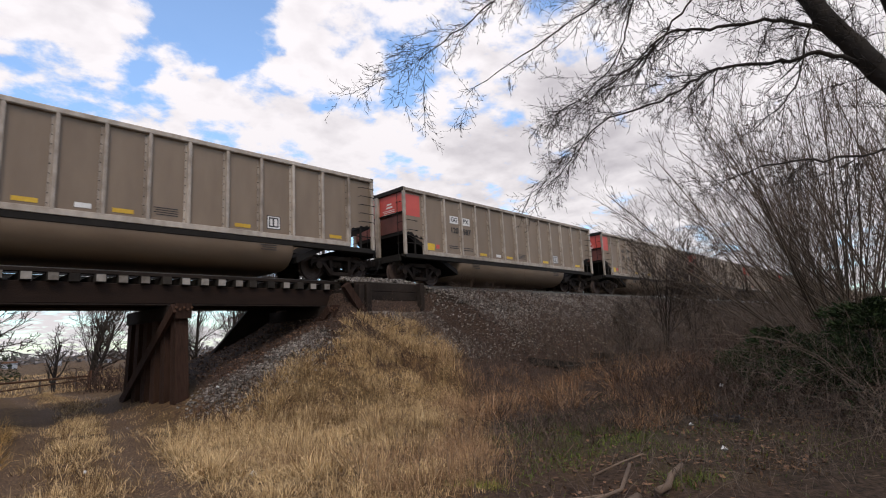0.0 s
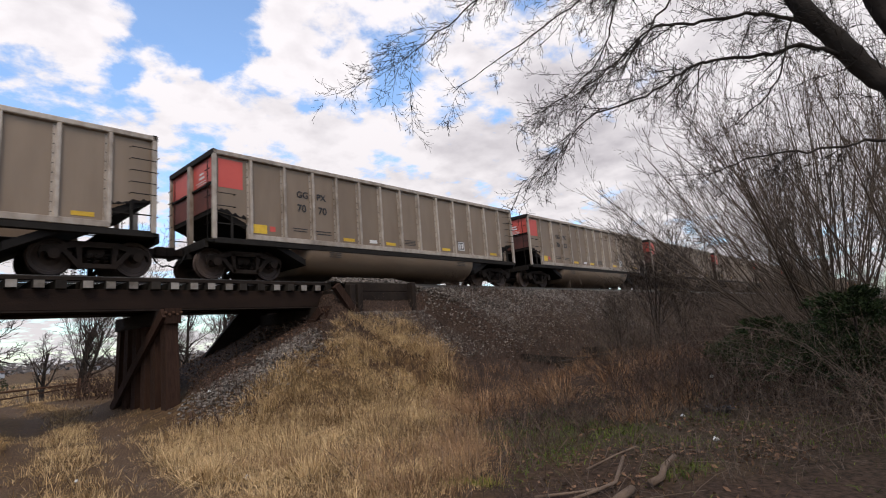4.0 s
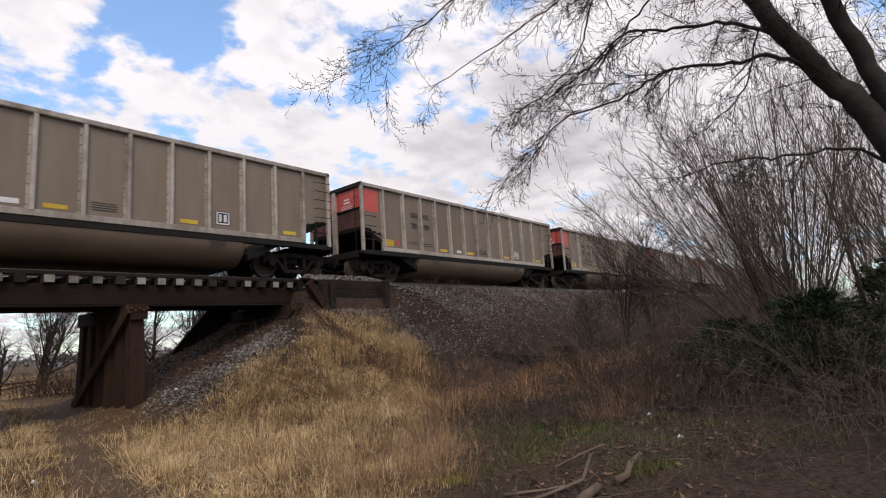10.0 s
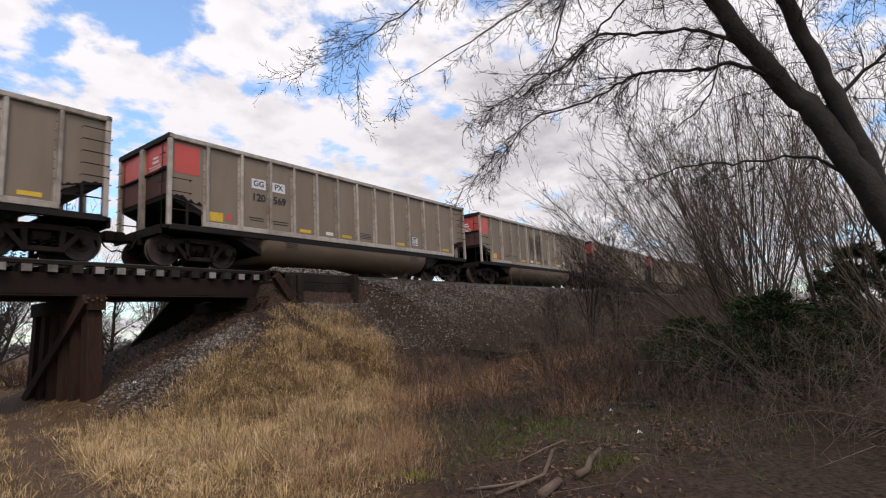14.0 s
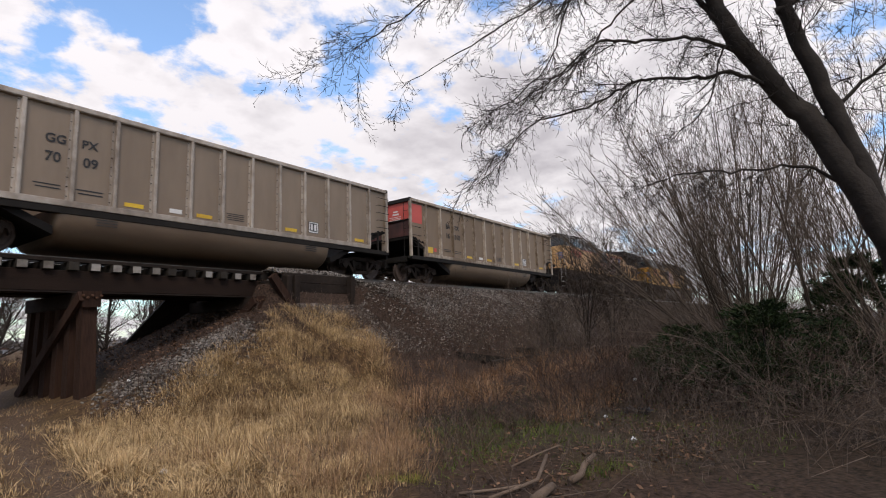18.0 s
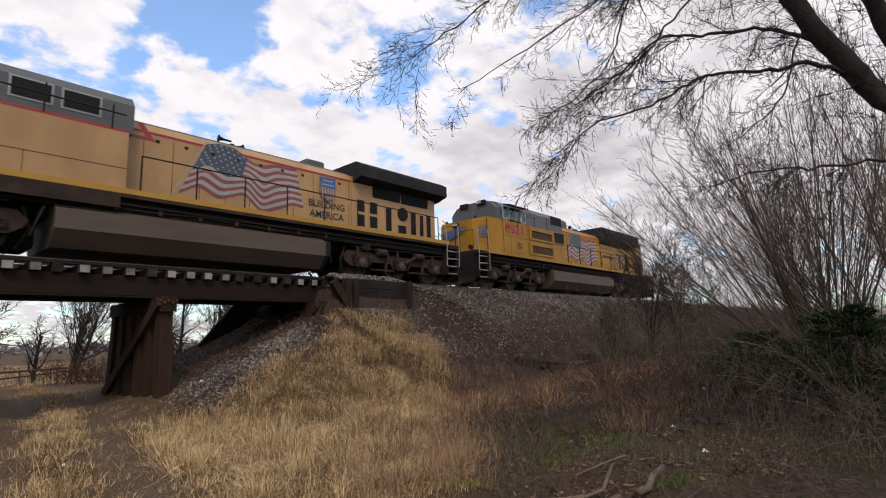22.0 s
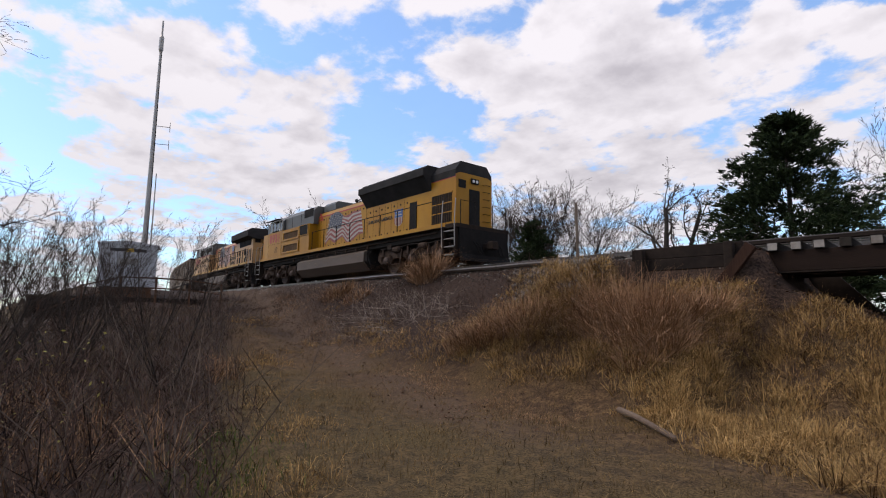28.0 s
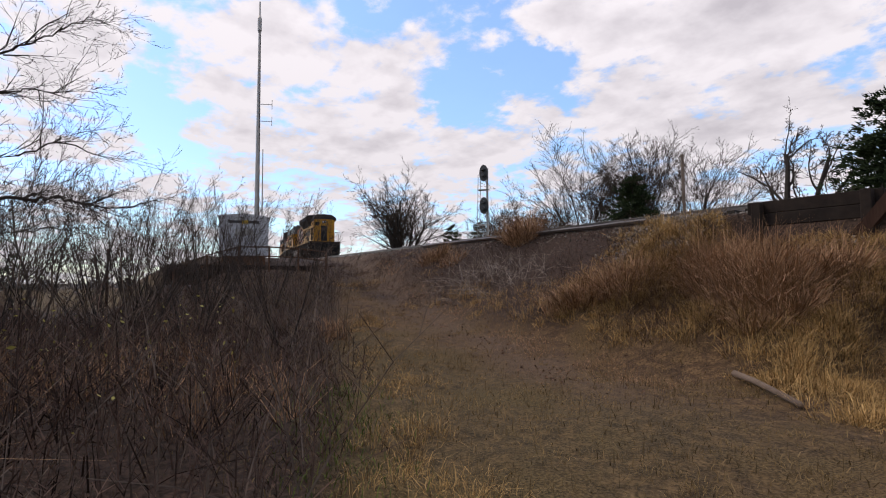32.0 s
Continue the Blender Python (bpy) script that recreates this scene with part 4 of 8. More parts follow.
    for i in range(5):
        b.f += [(i * k + j, i * k + j + 1, (i + 1) * k + j + 1, (i + 1) * k + j) for j in range(k - 1)]
    b.f += [tuple(range(k)), tuple(range(5 * k, 6 * k))[::-1]]
    part("tub", b, M_TUB, c, "dusty rounded tub bottom", smooth=True)
    # plates, reflectors and small print on both flanks
    for s in (-1, 1):
        yy = s * (HW - 0.095)
        for x in (-2.55, -0.6, 2.5, 5.75):
            part("reflector", B().box(x - 0.24, x + 0.24, yy - 0.004, yy + 0.004, 1.345, 1.455), M_YREF, c, "yellow reflector plate")
        part("corner_plate", B().box(-6.14, -5.66, yy - 0.006, yy + 0.006, 1.33, 1.6), M_YREF, c, "large yellow corner plate")
        part("red_plate", B().box(-5.56, -5.38, yy - 0.006, yy + 0.006, 1.42, 1.58), M_RED, c)
        part("data_plate", B().box(-1.62, -1.28, yy - 0.005, yy + 0.005, 1.36, 1.48), M_WHITE, c)
        part("stencil_frame", B().box(3.28, 3.68, yy - 0.006, yy + 0.006, 1.42, 1.46).box(3.28, 3.68, yy - 0.006, yy + 0.006, 1.76, 1.79).box(3.28, 3.32, yy - 0.006, yy + 0.006, 1.46, 1.76).box(3.64, 3.68, yy - 0.006, yy + 0.006, 1.46, 1.76).box(3.36, 3.44, yy - 0.006, yy + 0.006, 1.5, 1.72).box(3.5, 3.6, yy - 0.006, yy + 0.006, 1.5, 1.72), M_WHITE, c)
        part("stencil_ground", B().box(3.26, 3.7, yy - 0.003, yy + 0.003, 1.4, 1.81), M_BLACKP, c)
        part("small_print", bars(-4.5, 1.62, yy, 0.55, 0.08, 2), M_BLACKP, c)
        part("small_print", bars(-3.6, 1.6, yy, 0.6, 0.09, 2), M_BLACKP, c)
        part("small_print", bars(0.4, 1.62, yy, 0.6, 0.06, 4), M_BLACKP, c)
        part("tub_print", bars(-3.2, 0.9, s * 1.565, 0.5, 0.07, 3), M_BLACKP, c)
        part("tub_print", bars(3.3, 0.9, s * 1.565, 0.5, 0.07, 3), M_BLACKP, c)
    return c


P0 = 13.33   # western corner post of the first counted car at the start
CAR_NO = {-1: ("GG", "PX", "70", "41", 0), 0: ("GG", "PX", "120", "587", 1), 1: ("GG", "PX", "70", "73", 0), 2: ("GG", "PX", "70", "70", 0), 3: ("GG", "PX", "70", "23", 0), 4: ("GG", "PX", "70", "14", 0), 5: ("GG", "PX", "70", "01", 0), 6: ("GG", "PX", "70", "99", 0), 7: ("GG", "PX", "70", "78", 0), 8: ("GG", "PX", "120", "569", 1), 9: ("GG", "PX", "70", "52", 0), 10: ("GG", "PX", "70", "09", 0), 11: ("SA", "TX", "16", "010", 0)}
_first = coal_car()
_cars = {-1: _first}
for k in range(0, 12):
    _cars[k] = copy_thing(_first, Matrix())
_cars[11]["label"] = "brown-stained aluminium coal gondola coupled to the engines"
for k, c in _cars.items():
    TRAIN.append((c, P0 + 16.18 * k + 7.3, 6.17))
    if k == 11:
        for o in c.children:
            if o.type == "MESH" and o.data.materials and o.data.materials[0] in (M_ALU, M_RIB):
                o.material_slots[0].link = "OBJECT"
                o.material_slots[0].material = M_TANALU if o.data.materials[0] == M_ALU else M_TANRIB
    if k == 9:
        # two panels streaked with dark drips 
        for i in range(26):
            u = -1.55 + 1.65 * i / 25 + random.uniform(-0.04, 0.04)
            w, z1, z0 = random.uniform(0.012, 0.04), random.uniform(2.7, 3.35), random.uniform(1.35, 2.2)
            part("drip_stain", B().prism([(u - w, z1), (u + w, z1), (u + w * 0.4, z0), (u - w * 0.4, z0)], -(HW - 0.09) - 0.006, -(HW - 0.09) + 0.004, "y"), M_DRIP, c)
        continue
    a1, a2, n1, n2, boxed = CAR_NO[k]
    yt = -(HW - 0.09)
    if boxed:
        part("mark_plate", B().box(-4.68, -4.16, yt - 0.004, yt + 0.004, 2.58, 2.9).box(-3.92, -3.4, yt - 0.004, yt + 0.004, 2.58, 2.9), M_WHITE, c)
        letter(a1, 0.27, M_BLACKP, c, -4.42, yt - 0.008, 2.74, 0.004)
        letter(a2, 0.27, M_BLACKP, c, -3.66, yt - 0.008, 2.74, 0.004)
    else:
        letter(a1, 0.3, M_BLACKP, c, -4.38, yt - 0.004, 2.74, 0.006)
        letter(a2, 0.3, M_BLACKP, c, -3.66, yt - 0.004, 2.74, 0.006)
    letter(n1, 0.34, M_BLACKP, c, -4.42, yt - 0.004, 2.28, 0.006)
    letter(n2, 0.34, M_BLACKP, c, -3.62, yt - 0.004, 2.28, 0.006)
for c in list(_cars.values())[1:]:
    for o in c.children_recursive:
        if o.name.startswith("wheelset"):
            WHEELS.append((o, o.location.x, 0.457))

# ---- the two engines ----
def loco_truck(parent, x):
    t = part("truck", B().box(-2.35, 2.35, -0.85, 0.85, 0.66, 0.98, bev=0.04), M_LTRUCK, parent, "dusty three-axle engine truck")
    t.location = (x, 0, 0)
    for q in (-1.25, 0.75, 2.7):
        part("traction_motor", B().box(q - 0.42, q + 0.3, -0.62, 0.62, 0.2, 0.9, bev=0.08), M_SOOTBLACK, t)
    for s in (-1, 1):
        y0, y1 = sorted((s * 1.06, s * 1.22))
        # cast frame: deep over the springs, arched over each axle
        top = [(2.75, 0.78), (2.55, 0.98), (1.75, 1.02), (1.3, 0.92), (-1.3, 0.92), (-1.75, 1.02), (-2.55, 0.98), (-2.75, 0.78)]
        low = [(-2.7, 0.6), (-2.42, 0.42), (-1.62, 0.42), (-1.45, 0.62), (-0.55, 0.62), (-0.4, 0.42), (0.4, 0.42), (0.55, 0.62), (1.45, 0.62), (1.62, 0.42), (2.42, 0.42), (2.7, 0.6)]
        f = part("side_frame", B().prism(low + top, y0, y1, "y"), M_LTRUCK, t)
        for q in (-1.95, 0, 1.95):
            yy = s * 1.27
            jb = part("journal_box", B().box(q - 0.22, q + 0.22, min(yy, yy - s * 0.14), max(yy, yy - s * 0.14), 0.36, 0.76, bev=0.06), M_LTRUCK, f)
            part("bearing_cap", B().lathe([(0.17, yy - 0.01 * s), (0.17, yy + 0.05 * s), (0.11, yy + 0.07 * s), (0.05, yy + 0.1 * s)], 14, "y", (q, 0, 0.55)), M_WHEEL, jb)
            for d in (-0.36, 0.36):
                sp = B()
                sp.tube([(q + d + 0.075 * math.cos(a), s * 1.27 + 0.05 * math.sin(a), 0.5 + a * 0.0125) for a in range(24)], 0.02, 4)
                part("coil_spring", sp, M_LTRUCK, f)
            part("hanger_bracket", B().box(q - 0.3, q - 0.18, min(yy, yy + s * 0.05), max(yy, yy + s * 0.05), 0.72, 1.12, bev=0.02), M_LTRUCK, f)
        for q in (-1.0, 0.95):
            part("brake_cylinder", B().lathe([(0.05, q - 0.3), (0.14, q - 0.28), (0.14, q + 0.15), (0.06, q + 0.22)], 12, "x", (0, s * 1.3, 1.0)), M_LTRUCK, f)
            part("brake_lever", B().prism([(q + 0.25, 1.0), (q + 0.33, 1.0), (q + 0.18, 0.3), (q + 0.1, 0.3)], s * 1.27 - 0.03, s * 1.27 + 0.03, "y"), M_LTRUCK, f)
            part("brake_rod", B().tube([(q - 0.55, s * 1.25, 0.34), (q + 0.55, s * 1.25, 0.34)], 0.035, 6), M_LTRUCK, f)
            part("brake_shoe", B().box(q - 0.62, q - 0.5, s * 0.78 - 0.06, s * 0.78 + 0.06, 0.3, 0.62), M_LTRUCK, f)
        part("shock_absorber", B().tube([(0.1, s * 1.33, 0.66), (0.75, s * 1.33, 0.98)], 0.055, 8), M_LTRUCK, f)
        for q in (-1, 1):
            part("sand_pipe", B().tube([(q * 2.65, s * 1.15, 1.1), (q * 2.82, s * 1.1, 0.6), (q * 2.62, s * 0.8, 0.15)], 0.028, 5), M_LTRUCK, f)
        part("cable", B().tube([(-2.4, s * 1.3, 1.12), (-1.2, s * 1.33, 1.06), (0.1, s * 1.33, 1.14), (1.3, s * 1.33, 1.05), (2.4, s * 1.3, 1.15)], 0.022, 5), M_SILL, f)
    for q in (-1.95, 0, 1.95):
        wheelset(t, q, 0.53)
    return t


def flag(parent, x0, x1, z0, y, slant):
    """A waving striped flag painted on the hood side; slant: how far the hoist leans."""
    cols, rows = 48, 13
    u = np.linspace(0, 1, 481)
    knots = (0, 0.13, 0.28, 0.48, 0.62, 0.75, 0.9, 1)
    soft = np.hanning(61) / np.hanning(61).sum()
    fair = lambda h: np.convolve(np.pad(np.interp(u, knots, h), 30, mode="edge"), soft, "valid")
    low = fair((0.0, 0.33, 0.02, 0.33, -0.17, 0.0, 0.27, 0.22))
    high = fair((1.66, 1.76, 1.74, 1.40, 1.42, 1.54, 1.52, 1.55))
    swing = fair((0.0, 0.05, -0.04, 0.07, -0.1, 0.04, 0.02, 0.0))

    def pt(a, v):
        k = int(round(a * 480))
        x = x0 + (x1 - x0) * a + slant * v * (1 - a) - 0.3 * v * a
        return (x, y, z0 + low[k] + (high[k] - low[k]) * v + swing[k] * math.sin(math.pi * v))
    red, white = B(), B()
    for r in range(rows):
        v0, v1 = r / rows, (r + 1) / rows
        b = red if r % 2 == 0 else white
        o = len(b.v)
        for i in range(cols + 1):
            b.v += [pt(i / cols, v0), pt(i / cols, v1)]
        b.f += [(o + 2 * i, o + 2 * i + 2, o + 2 * i + 3, o + 2 * i + 1) for i in range(cols)]
    f = part("flag_stripes", red, M_FLAGR, parent, "painted waving flag, dusty red stripes")
    part("flag_white", white, M_FLAGW, f)
    cant, stars = B(), B()
    for i in range(21):
        cant.v += [(p[0], p[1] - 0.004, p[2]) for p in (pt(i / 20 * 0.42, 6 / 13), pt(i / 20 * 0.42, 1.0))]
    cant.f += [(2 * i, 2 * i + 2, 2 * i + 3, 2 * i + 1) for i in range(20)]
    part("flag_canton", cant, M_NAVY, f)
    for r in range(7):
        for q in range(7 - r % 2):
            c = Vector(pt((q + 0.5 + 0.5 * (r % 2)) / 7 * 0.41, 6 / 13 + (r + 0.5) / 7 * 7 / 13))
            pts = [(c.x + rr * math.sin(a), c.y - 0.008, c.z + rr * math.cos(a)) for a, rr in ((k * math.pi / 5, 0.046 if k % 2 == 0 else 0.019) for k in range(10))]
            stars.add(pts, [tuple(range(10))])
    part("flag_stars", stars, M_FLAGW, f)["kind"] = "stuff"
    a, c = pt(0, 0), pt(0, 1)
    part("flag_pole", B().prism([(a[0] - 0.2, a[2] - 0.08), (a[0] - 0.165, a[2] - 0.08), (c[0] + 0.02, c[2] + 0.1), (c[0] - 0.015, c[2] + 0.1)], y - 0.003, y, "y"), M_FLAGW, f)


def shield(parent, x, z, y, w, h):
    """The road's shield as a plain blue and striped shape."""
    s = part("shield", B().prism([(x - w / 2, z + h / 2), (x - w * 0.25, z + h * 0.46), (x, z + h / 2), (x + w * 0.25, z + h * 0.46), (x + w / 2, z + h / 2), (x + w * 0.46, z + h * 0.2), (x + w * 0.5, z + 0.02), (x - w * 0.5, z + 0.02), (x - w * 0.46, z + h * 0.2)], y - 0.006, y, "y"), M_BLUE, parent, "blue shield with red and white stripes")
    part("shield_field", B().prism([(x - w * 0.5, z + 0.018), (x + w * 0.5, z + 0.018), (x + w * 0.48, z - h * 0.25), (x + w * 0.3, z - h * 0.43), (x, z - h / 2), (x - w * 0.3, z - h * 0.43), (x - w * 0.48, z - h * 0.25)], y - 0.005, y, "y"), M_FLAGW, s)
    st = B()
    for i in range(6):
        u = -0.43 + i * 0.172
        st.box(x + w * (u - 0.04), x + w * (u + 0.04), y - 0.009, y, z - h * (0.46 - 0.35 * u * u * 2), z + 0.01)
    part("shield_stripe", st, M_FLAGR, s)
    part("shield_print", B().box(x - w * 0.3, x + w * 0.3, y - 0.01, y, z + h * 0.3, z + h * 0.36).box(x - w * 0.36, x + w * 0.36, y - 0.01, y, z + h * 0.13, z + h * 0.19), M_FLAGW, s)


def wing_emblem(parent, x, y, z):
    """Plain blue wing shapes on the nose."""
    b = B()
    for i in range(5):
        b.add([(x, y + 0.75 - i * 0.02, z + 0.24 - i * 0.1), (x, y - 0.75 + i * 0.22, z + 0.3 - i * 0.1), (x, y - 0.62 + i * 0.22, z + 0.22 - i * 0.1), (x, y + 0.75 - i * 0.02, z + 0.16 - i * 0.1)], [(0, 1, 2, 3)])
    part("wing_emblem", b, M_BLUE, parent, "blue wing emblem")


M_FRAME = mat("pale_window_frame", (0.3, 0.28, 0.25), 0.5, 0.2, color2=(0.46, 0.44, 0.4), scale=9)
M_SLOT = mat("rusty_intake_recess", (0.03, 0.018, 0.01), 0.9, color2=(0.10, 0.06, 0.03), scale=6)


def engine(L, paint, number, ac):
    """ac: the older engine with the tall radiator wings; otherwise the flared one."""
    word = "sun-faded yellow six-axle diesel engine with grey roof and painted flag" if ac else "yellow six-axle diesel engine with grey roof and painted flag"
    e = thing("locomotive", word, "locomotive", group="engines at the train's end")
    X = lambda u: u - L / 2
    HH = 1.0                      # half width of the long hood
    for u in (4.1, L - 3.85):
        loco_truck(e, X(u))
    part("underframe", B().box(X(0.8), X(L - 0.8), -1.3, 1.3, 1.2, 1.56, bev=0.03), M_SILL, e)
    for s in (-1, 1):
        for k in range(9):
            part("conduit_clamp", B().box(X(6.4 + k * 1.05), X(6.5 + k * 1.05), min(s * 1.3, s * 1.38), max(s * 1.3, s * 1.38), 1.24, 1.46), M_LTRUCK, e)
        part("conduit", B().tube([(X(2.0), s * 1.36, 1.4), (X(8.0), s * 1.38, 1.42), (X(14.0), s * 1.37, 1.4), (X(L - 2.0), s * 1.36, 1.43)], 0.03, 6), M_LTRUCK, e)
    # near-black box that closes the open gap between trucks and tank
    part("centre_sill", B().box(X(1.2), X(L - 1.2), -0.75, 0.75, 0.98, 1.2), M_SOOTBLACK, e)
    part("walkway", B().box(X(1.3), X(L - 1.2), -1.52, 1.52, 1.56, 1.66, bev=0.01), M_LTRUCK, e)
    for s in (-1, 1):
        y = s * 1.525
        part("sill_stripe", B().box(X(1.4), X(L - 1.3), min(y, y - s * 0.03), max(y, y - s * 0.03), 1.58 if not ac else 1.66, 1.74 if not ac else 1.80), M_STRIPE if ac else paint, e)
        if ac:
            part("sill_skirt", B().box(X(1.4), X(8.6), min(y, y - s * 0.03), max(y, y - s * 0.03), 1.28, 1.655), M_LTRUCK, e)
    # fuel tank with a chamfered upper edge and a cut lower edge
    tp = [(-1.28, 1.22), (-1.5, 1.08), (-1.5, 0.62), (-1.15, 0.2), (1.15, 0.2), (1.5, 0.62), (1.5, 1.08), (1.28, 1.22)]
    part("fuel_tank", B().prism(tp, X(7.3), X(14.75), "x"), M_TANK, e, "dusty brown fuel tank")
    part("tank_end", B().prism([(p[0] * 0.96, 0.25 + (p[1] - 0.2) * 0.94) for p in tp], X(14.75), X(14.95), "x"), M_SILL, e)
    for s in (-1, 1):
        part("pipe_run", B().tube([(X(6.8), s * 1.3, 1.3), (X(9.5), s * 1.34, 1.3), (X(10.6), s * 1.36, 1.36), (X(13), s * 1.34, 1.28), (X(15.4), s * 1.3, 1.3)], 0.03, 6), M_TRUCK, e)
        part("air_line", B().tube([(X(7.1), s * 1.4, 1.1), (X(7.0), s * 1.42, 0.8), (X(6.9), s * 1.3, 0.4)], 0.03, 6), M_SILL, e)
        part("air_line", B().tube([(X(15.1), s * 1.2, 1.25), (X(15.0), s * 1.4, 0.9), (X(15.1), s * 1.3, 0.45)], 0.03, 6), M_SILL, e)
        for k in range(3):
            part("valve_box", B().box(X(3.1 + k * 6.7), X(3.45 + k * 6.7), s * 1.2 - 0.12, s * 1.2 + 0.12, 1.0, 1.3, bev=0.03), M_TRUCK, e)
    # nose and cab
    nz = 3.35
    nose = [(X(1.55), -1.42), (X(0.95), -0.95), (X(0.9), 0.95), (X(1.55), 1.42), (X(2.8), 1.5), (X(2.8), -1.5)]
    b = B()
    k = len(nose)
    b.v += [(p[0], p[1], 1.66) for p in nose] + [(p[0] + (0.12 if i in (1, 2) else 0.05 if i in (0, 3) else 0), p[1] * 0.98, nz - (0.12 if i in (1, 2) else 0)) for i, p in enumerate(nose)]
    b.f += [tuple(range(k)), tuple(range(k, 2 * k))[::-1]] + [(i, (i + 1) % k, (i + 1) % k + k, i + k) for i in range(k)]
    part("nose", b, paint, e, "blunt yellow nose")
    part("nose_headlight", B().box(X(0.9), X(1.0), -0.16, 0.16, 2.95, 3.15, bev=0.02), M_DARK, e)
    for yy in (-0.08, 0.08):
        part("lamp", B().lathe([(0.06, X(0.9)), (0.06, X(0.885))], 12, "x", (0, yy, 3.05)), M_WHITE, e)
    wing_emblem(e, X(0.9) - 0.012, 0, 2.55)
    for s in (-1, 1):
        for zz in (2.15, 2.5, 2.85, 3.12):
            part("nose_rung", B().tube([(X(1.5), s * 1.4, zz), (X(1.43), s * 1.5, zz), (X(1.05), s * 1.16, zz), (X(1.1), s * 1.08, zz)], 0.014, 5), paint, e)
        part("corner_seam", B().box(X(1.53), X(1.56), min(s * 1.415, s * 1.43), max(s * 1.415, s * 1.43), 1.7, 3.3), M_TRUCK, e)
        part("class_lamp", B().lathe([(0.07, 3.3), (0.08, 3.36), (0.05, 3.42)], 10, "z", (X(1.35), s * 0.9, 0)), M_DARK, e)
        b = B()
        for k in range(4):
            b.add([(X(1.12 + 0.03 * k), s * (1.135 + 0.024 * k), 2.75 - k * 0.12), (X(1.5), s * 1.43, 2.88 - k * 0.13), (X(1.5), s * 1.43, 2.81 - k * 0.13), (X(1.12 + 0.03 * k), s * (1.135 + 0.024 * k), 2.69 - k * 0.12)], [(0, 1, 2, 3)])
        part("wing_tip", b, M_BLUE, e, "blue and white wing tips")
    for yy in (-1.0, 1.0):
        part("ditch_lamp", B().lathe([(0.1, X(0.72)), (0.1, X(0.86))], 12, "x", (0, yy, 1.85)), M_SILL, e)
    uc = 4.9                       # back of the cab
    part("cab_side_body", B().box(X(2.75), X(uc), -1.5, 1.5, 1.66, 3.36, bev=0.015), paint, e)
    roof = [(-1.45, 3.36), (-1.45, 3.95), (-1.12, 4.3), (-0.6, 4.45), (0.6, 4.45), (1.12, 4.3), (1.45, 3.95), (1.45, 3.36)]
    part("cab_upper", B().prism(roof, X(2.72), X(uc), "x"), M_GREY, e, "grey upper cab")
    part("cab_front_slope", B().prism([(p[0] * 0.97, 3.36 + (p[1] - 3.36) * 0.93) for p in roof], X(2.35), X(2.72), "x"), M_GREY, e)
    for yy in (-0.7, 0.7):
        part("windscreen", B().box(X(2.335), X(2.36), yy - 0.5, yy + 0.5, 3.46, 4.0), M_GLASS, e, "dark windscreen")
    for yy in (-0.55, 0.55):
        part("number_board", B().box(X(2.25), X(2.4), yy - 0.25, yy + 0.25, 4.15, 4.4, bev=0.02), M_DARK, e)
    for s in (-1, 1):
        y = s * 1.45
        for u0, u1 in ((2.85, 3.2), (3.36, 3.85), (3.89, 4.3), (4.42, 4.76)):
            w = part("cab_window", B().box(X(u0), X(u1), min(y, y + s * 0.012), max(y, y + s * 0.012), 3.45, 4.03), M_GLASS, e, "dark side window")
            fy0, fy1 = min(y, y + s * 0.03), max(y, y + s * 0.03)
            part("window_frame", B().box(X(u0 - 0.05), X(u1 + 0.05), fy0, fy1, 3.4, 3.45).box(X(u0 - 0.05), X(u1 + 0.05), fy0, fy1, 4.03, 4.08).box(X(u0 - 0.05), X(u0), fy0, fy1, 3.45, 4.03).box(X(u1), X(u1 + 0.05), fy0, fy1, 3.45, 4.03), M_FRAME, w, "pale metal window frame")
        part("sun_visor", B().prism([(s * 1.42, 4.13), (s * 1.8, 4.06), (s * 1.8, 4.09), (s * 1.4, 4.19)], X(2.95), X(4.6), "x"), M_DARK, e, "long dark sun visor")
        part("arm_rest", B().box(X(3.35), X(4.3), min(y, y + s * 0.09), max(y, y + s * 0.09), 3.38, 3.42), M_DARK, e)
        yb = s * 1.5
        part("hatch", B().box(X(3.35), X(4.78), min(yb, yb + s * 0.015), max(yb, yb + s * 0.015), 1.78, 2.48, bev=0.006), paint, e)
        lv = B()
        for j in range(5):
            lv.box(X(3.85), X(4.25), min(yb, yb + s * 0.02), max(yb, yb + s * 0.02), 2.02 + j * 0.07, 2.045 + j * 0.07)
        part("louvre", lv, M_SILL, e)
        part("panel_seam", B().box(X(2.72), X(2.735), min(yb, yb + s * 0.004), max(yb, yb + s * 0.004), 1.7, 3.36).box(X(4.86), X(4.875), min(yb, yb + s * 0.004), max(yb, yb + s * 0.004), 1.7, 3.3).box(X(2.74), X(4.86), min(yb, yb + s * 0.004), max(yb, yb + s * 0.004), 2.56, 2.572), M_TRUCK, e)
    for i, d in enumerate(number):
        letter(d, 0.74 if not ac else 0.84, M_NRED, e, X(3.75) + (i - 1.5) * (0.43 if not ac else 0.52), -1.508, 2.92, 0.026, "numeral")
    letter(number, 0.16, M_WHITE, e, X(2.1), -0.55, 4.27, 0.004, "board_numeral").rotation_euler = (0, 0, radians(-90))
    ub = 8.7
    # electrical cabinet behind the cab: full-width lower body, grey upper
    part("cabinet_body", B().box(X(uc), X(ub), -1.5, 1.5, 1.66, 3.32, bev=0.015), paint, e)
    up = [(-1.3, 3.32), (-1.3, 4.1), (-1.05, 4.38), (1.05, 4.38), (1.3, 4.1), (1.3, 3.32)]
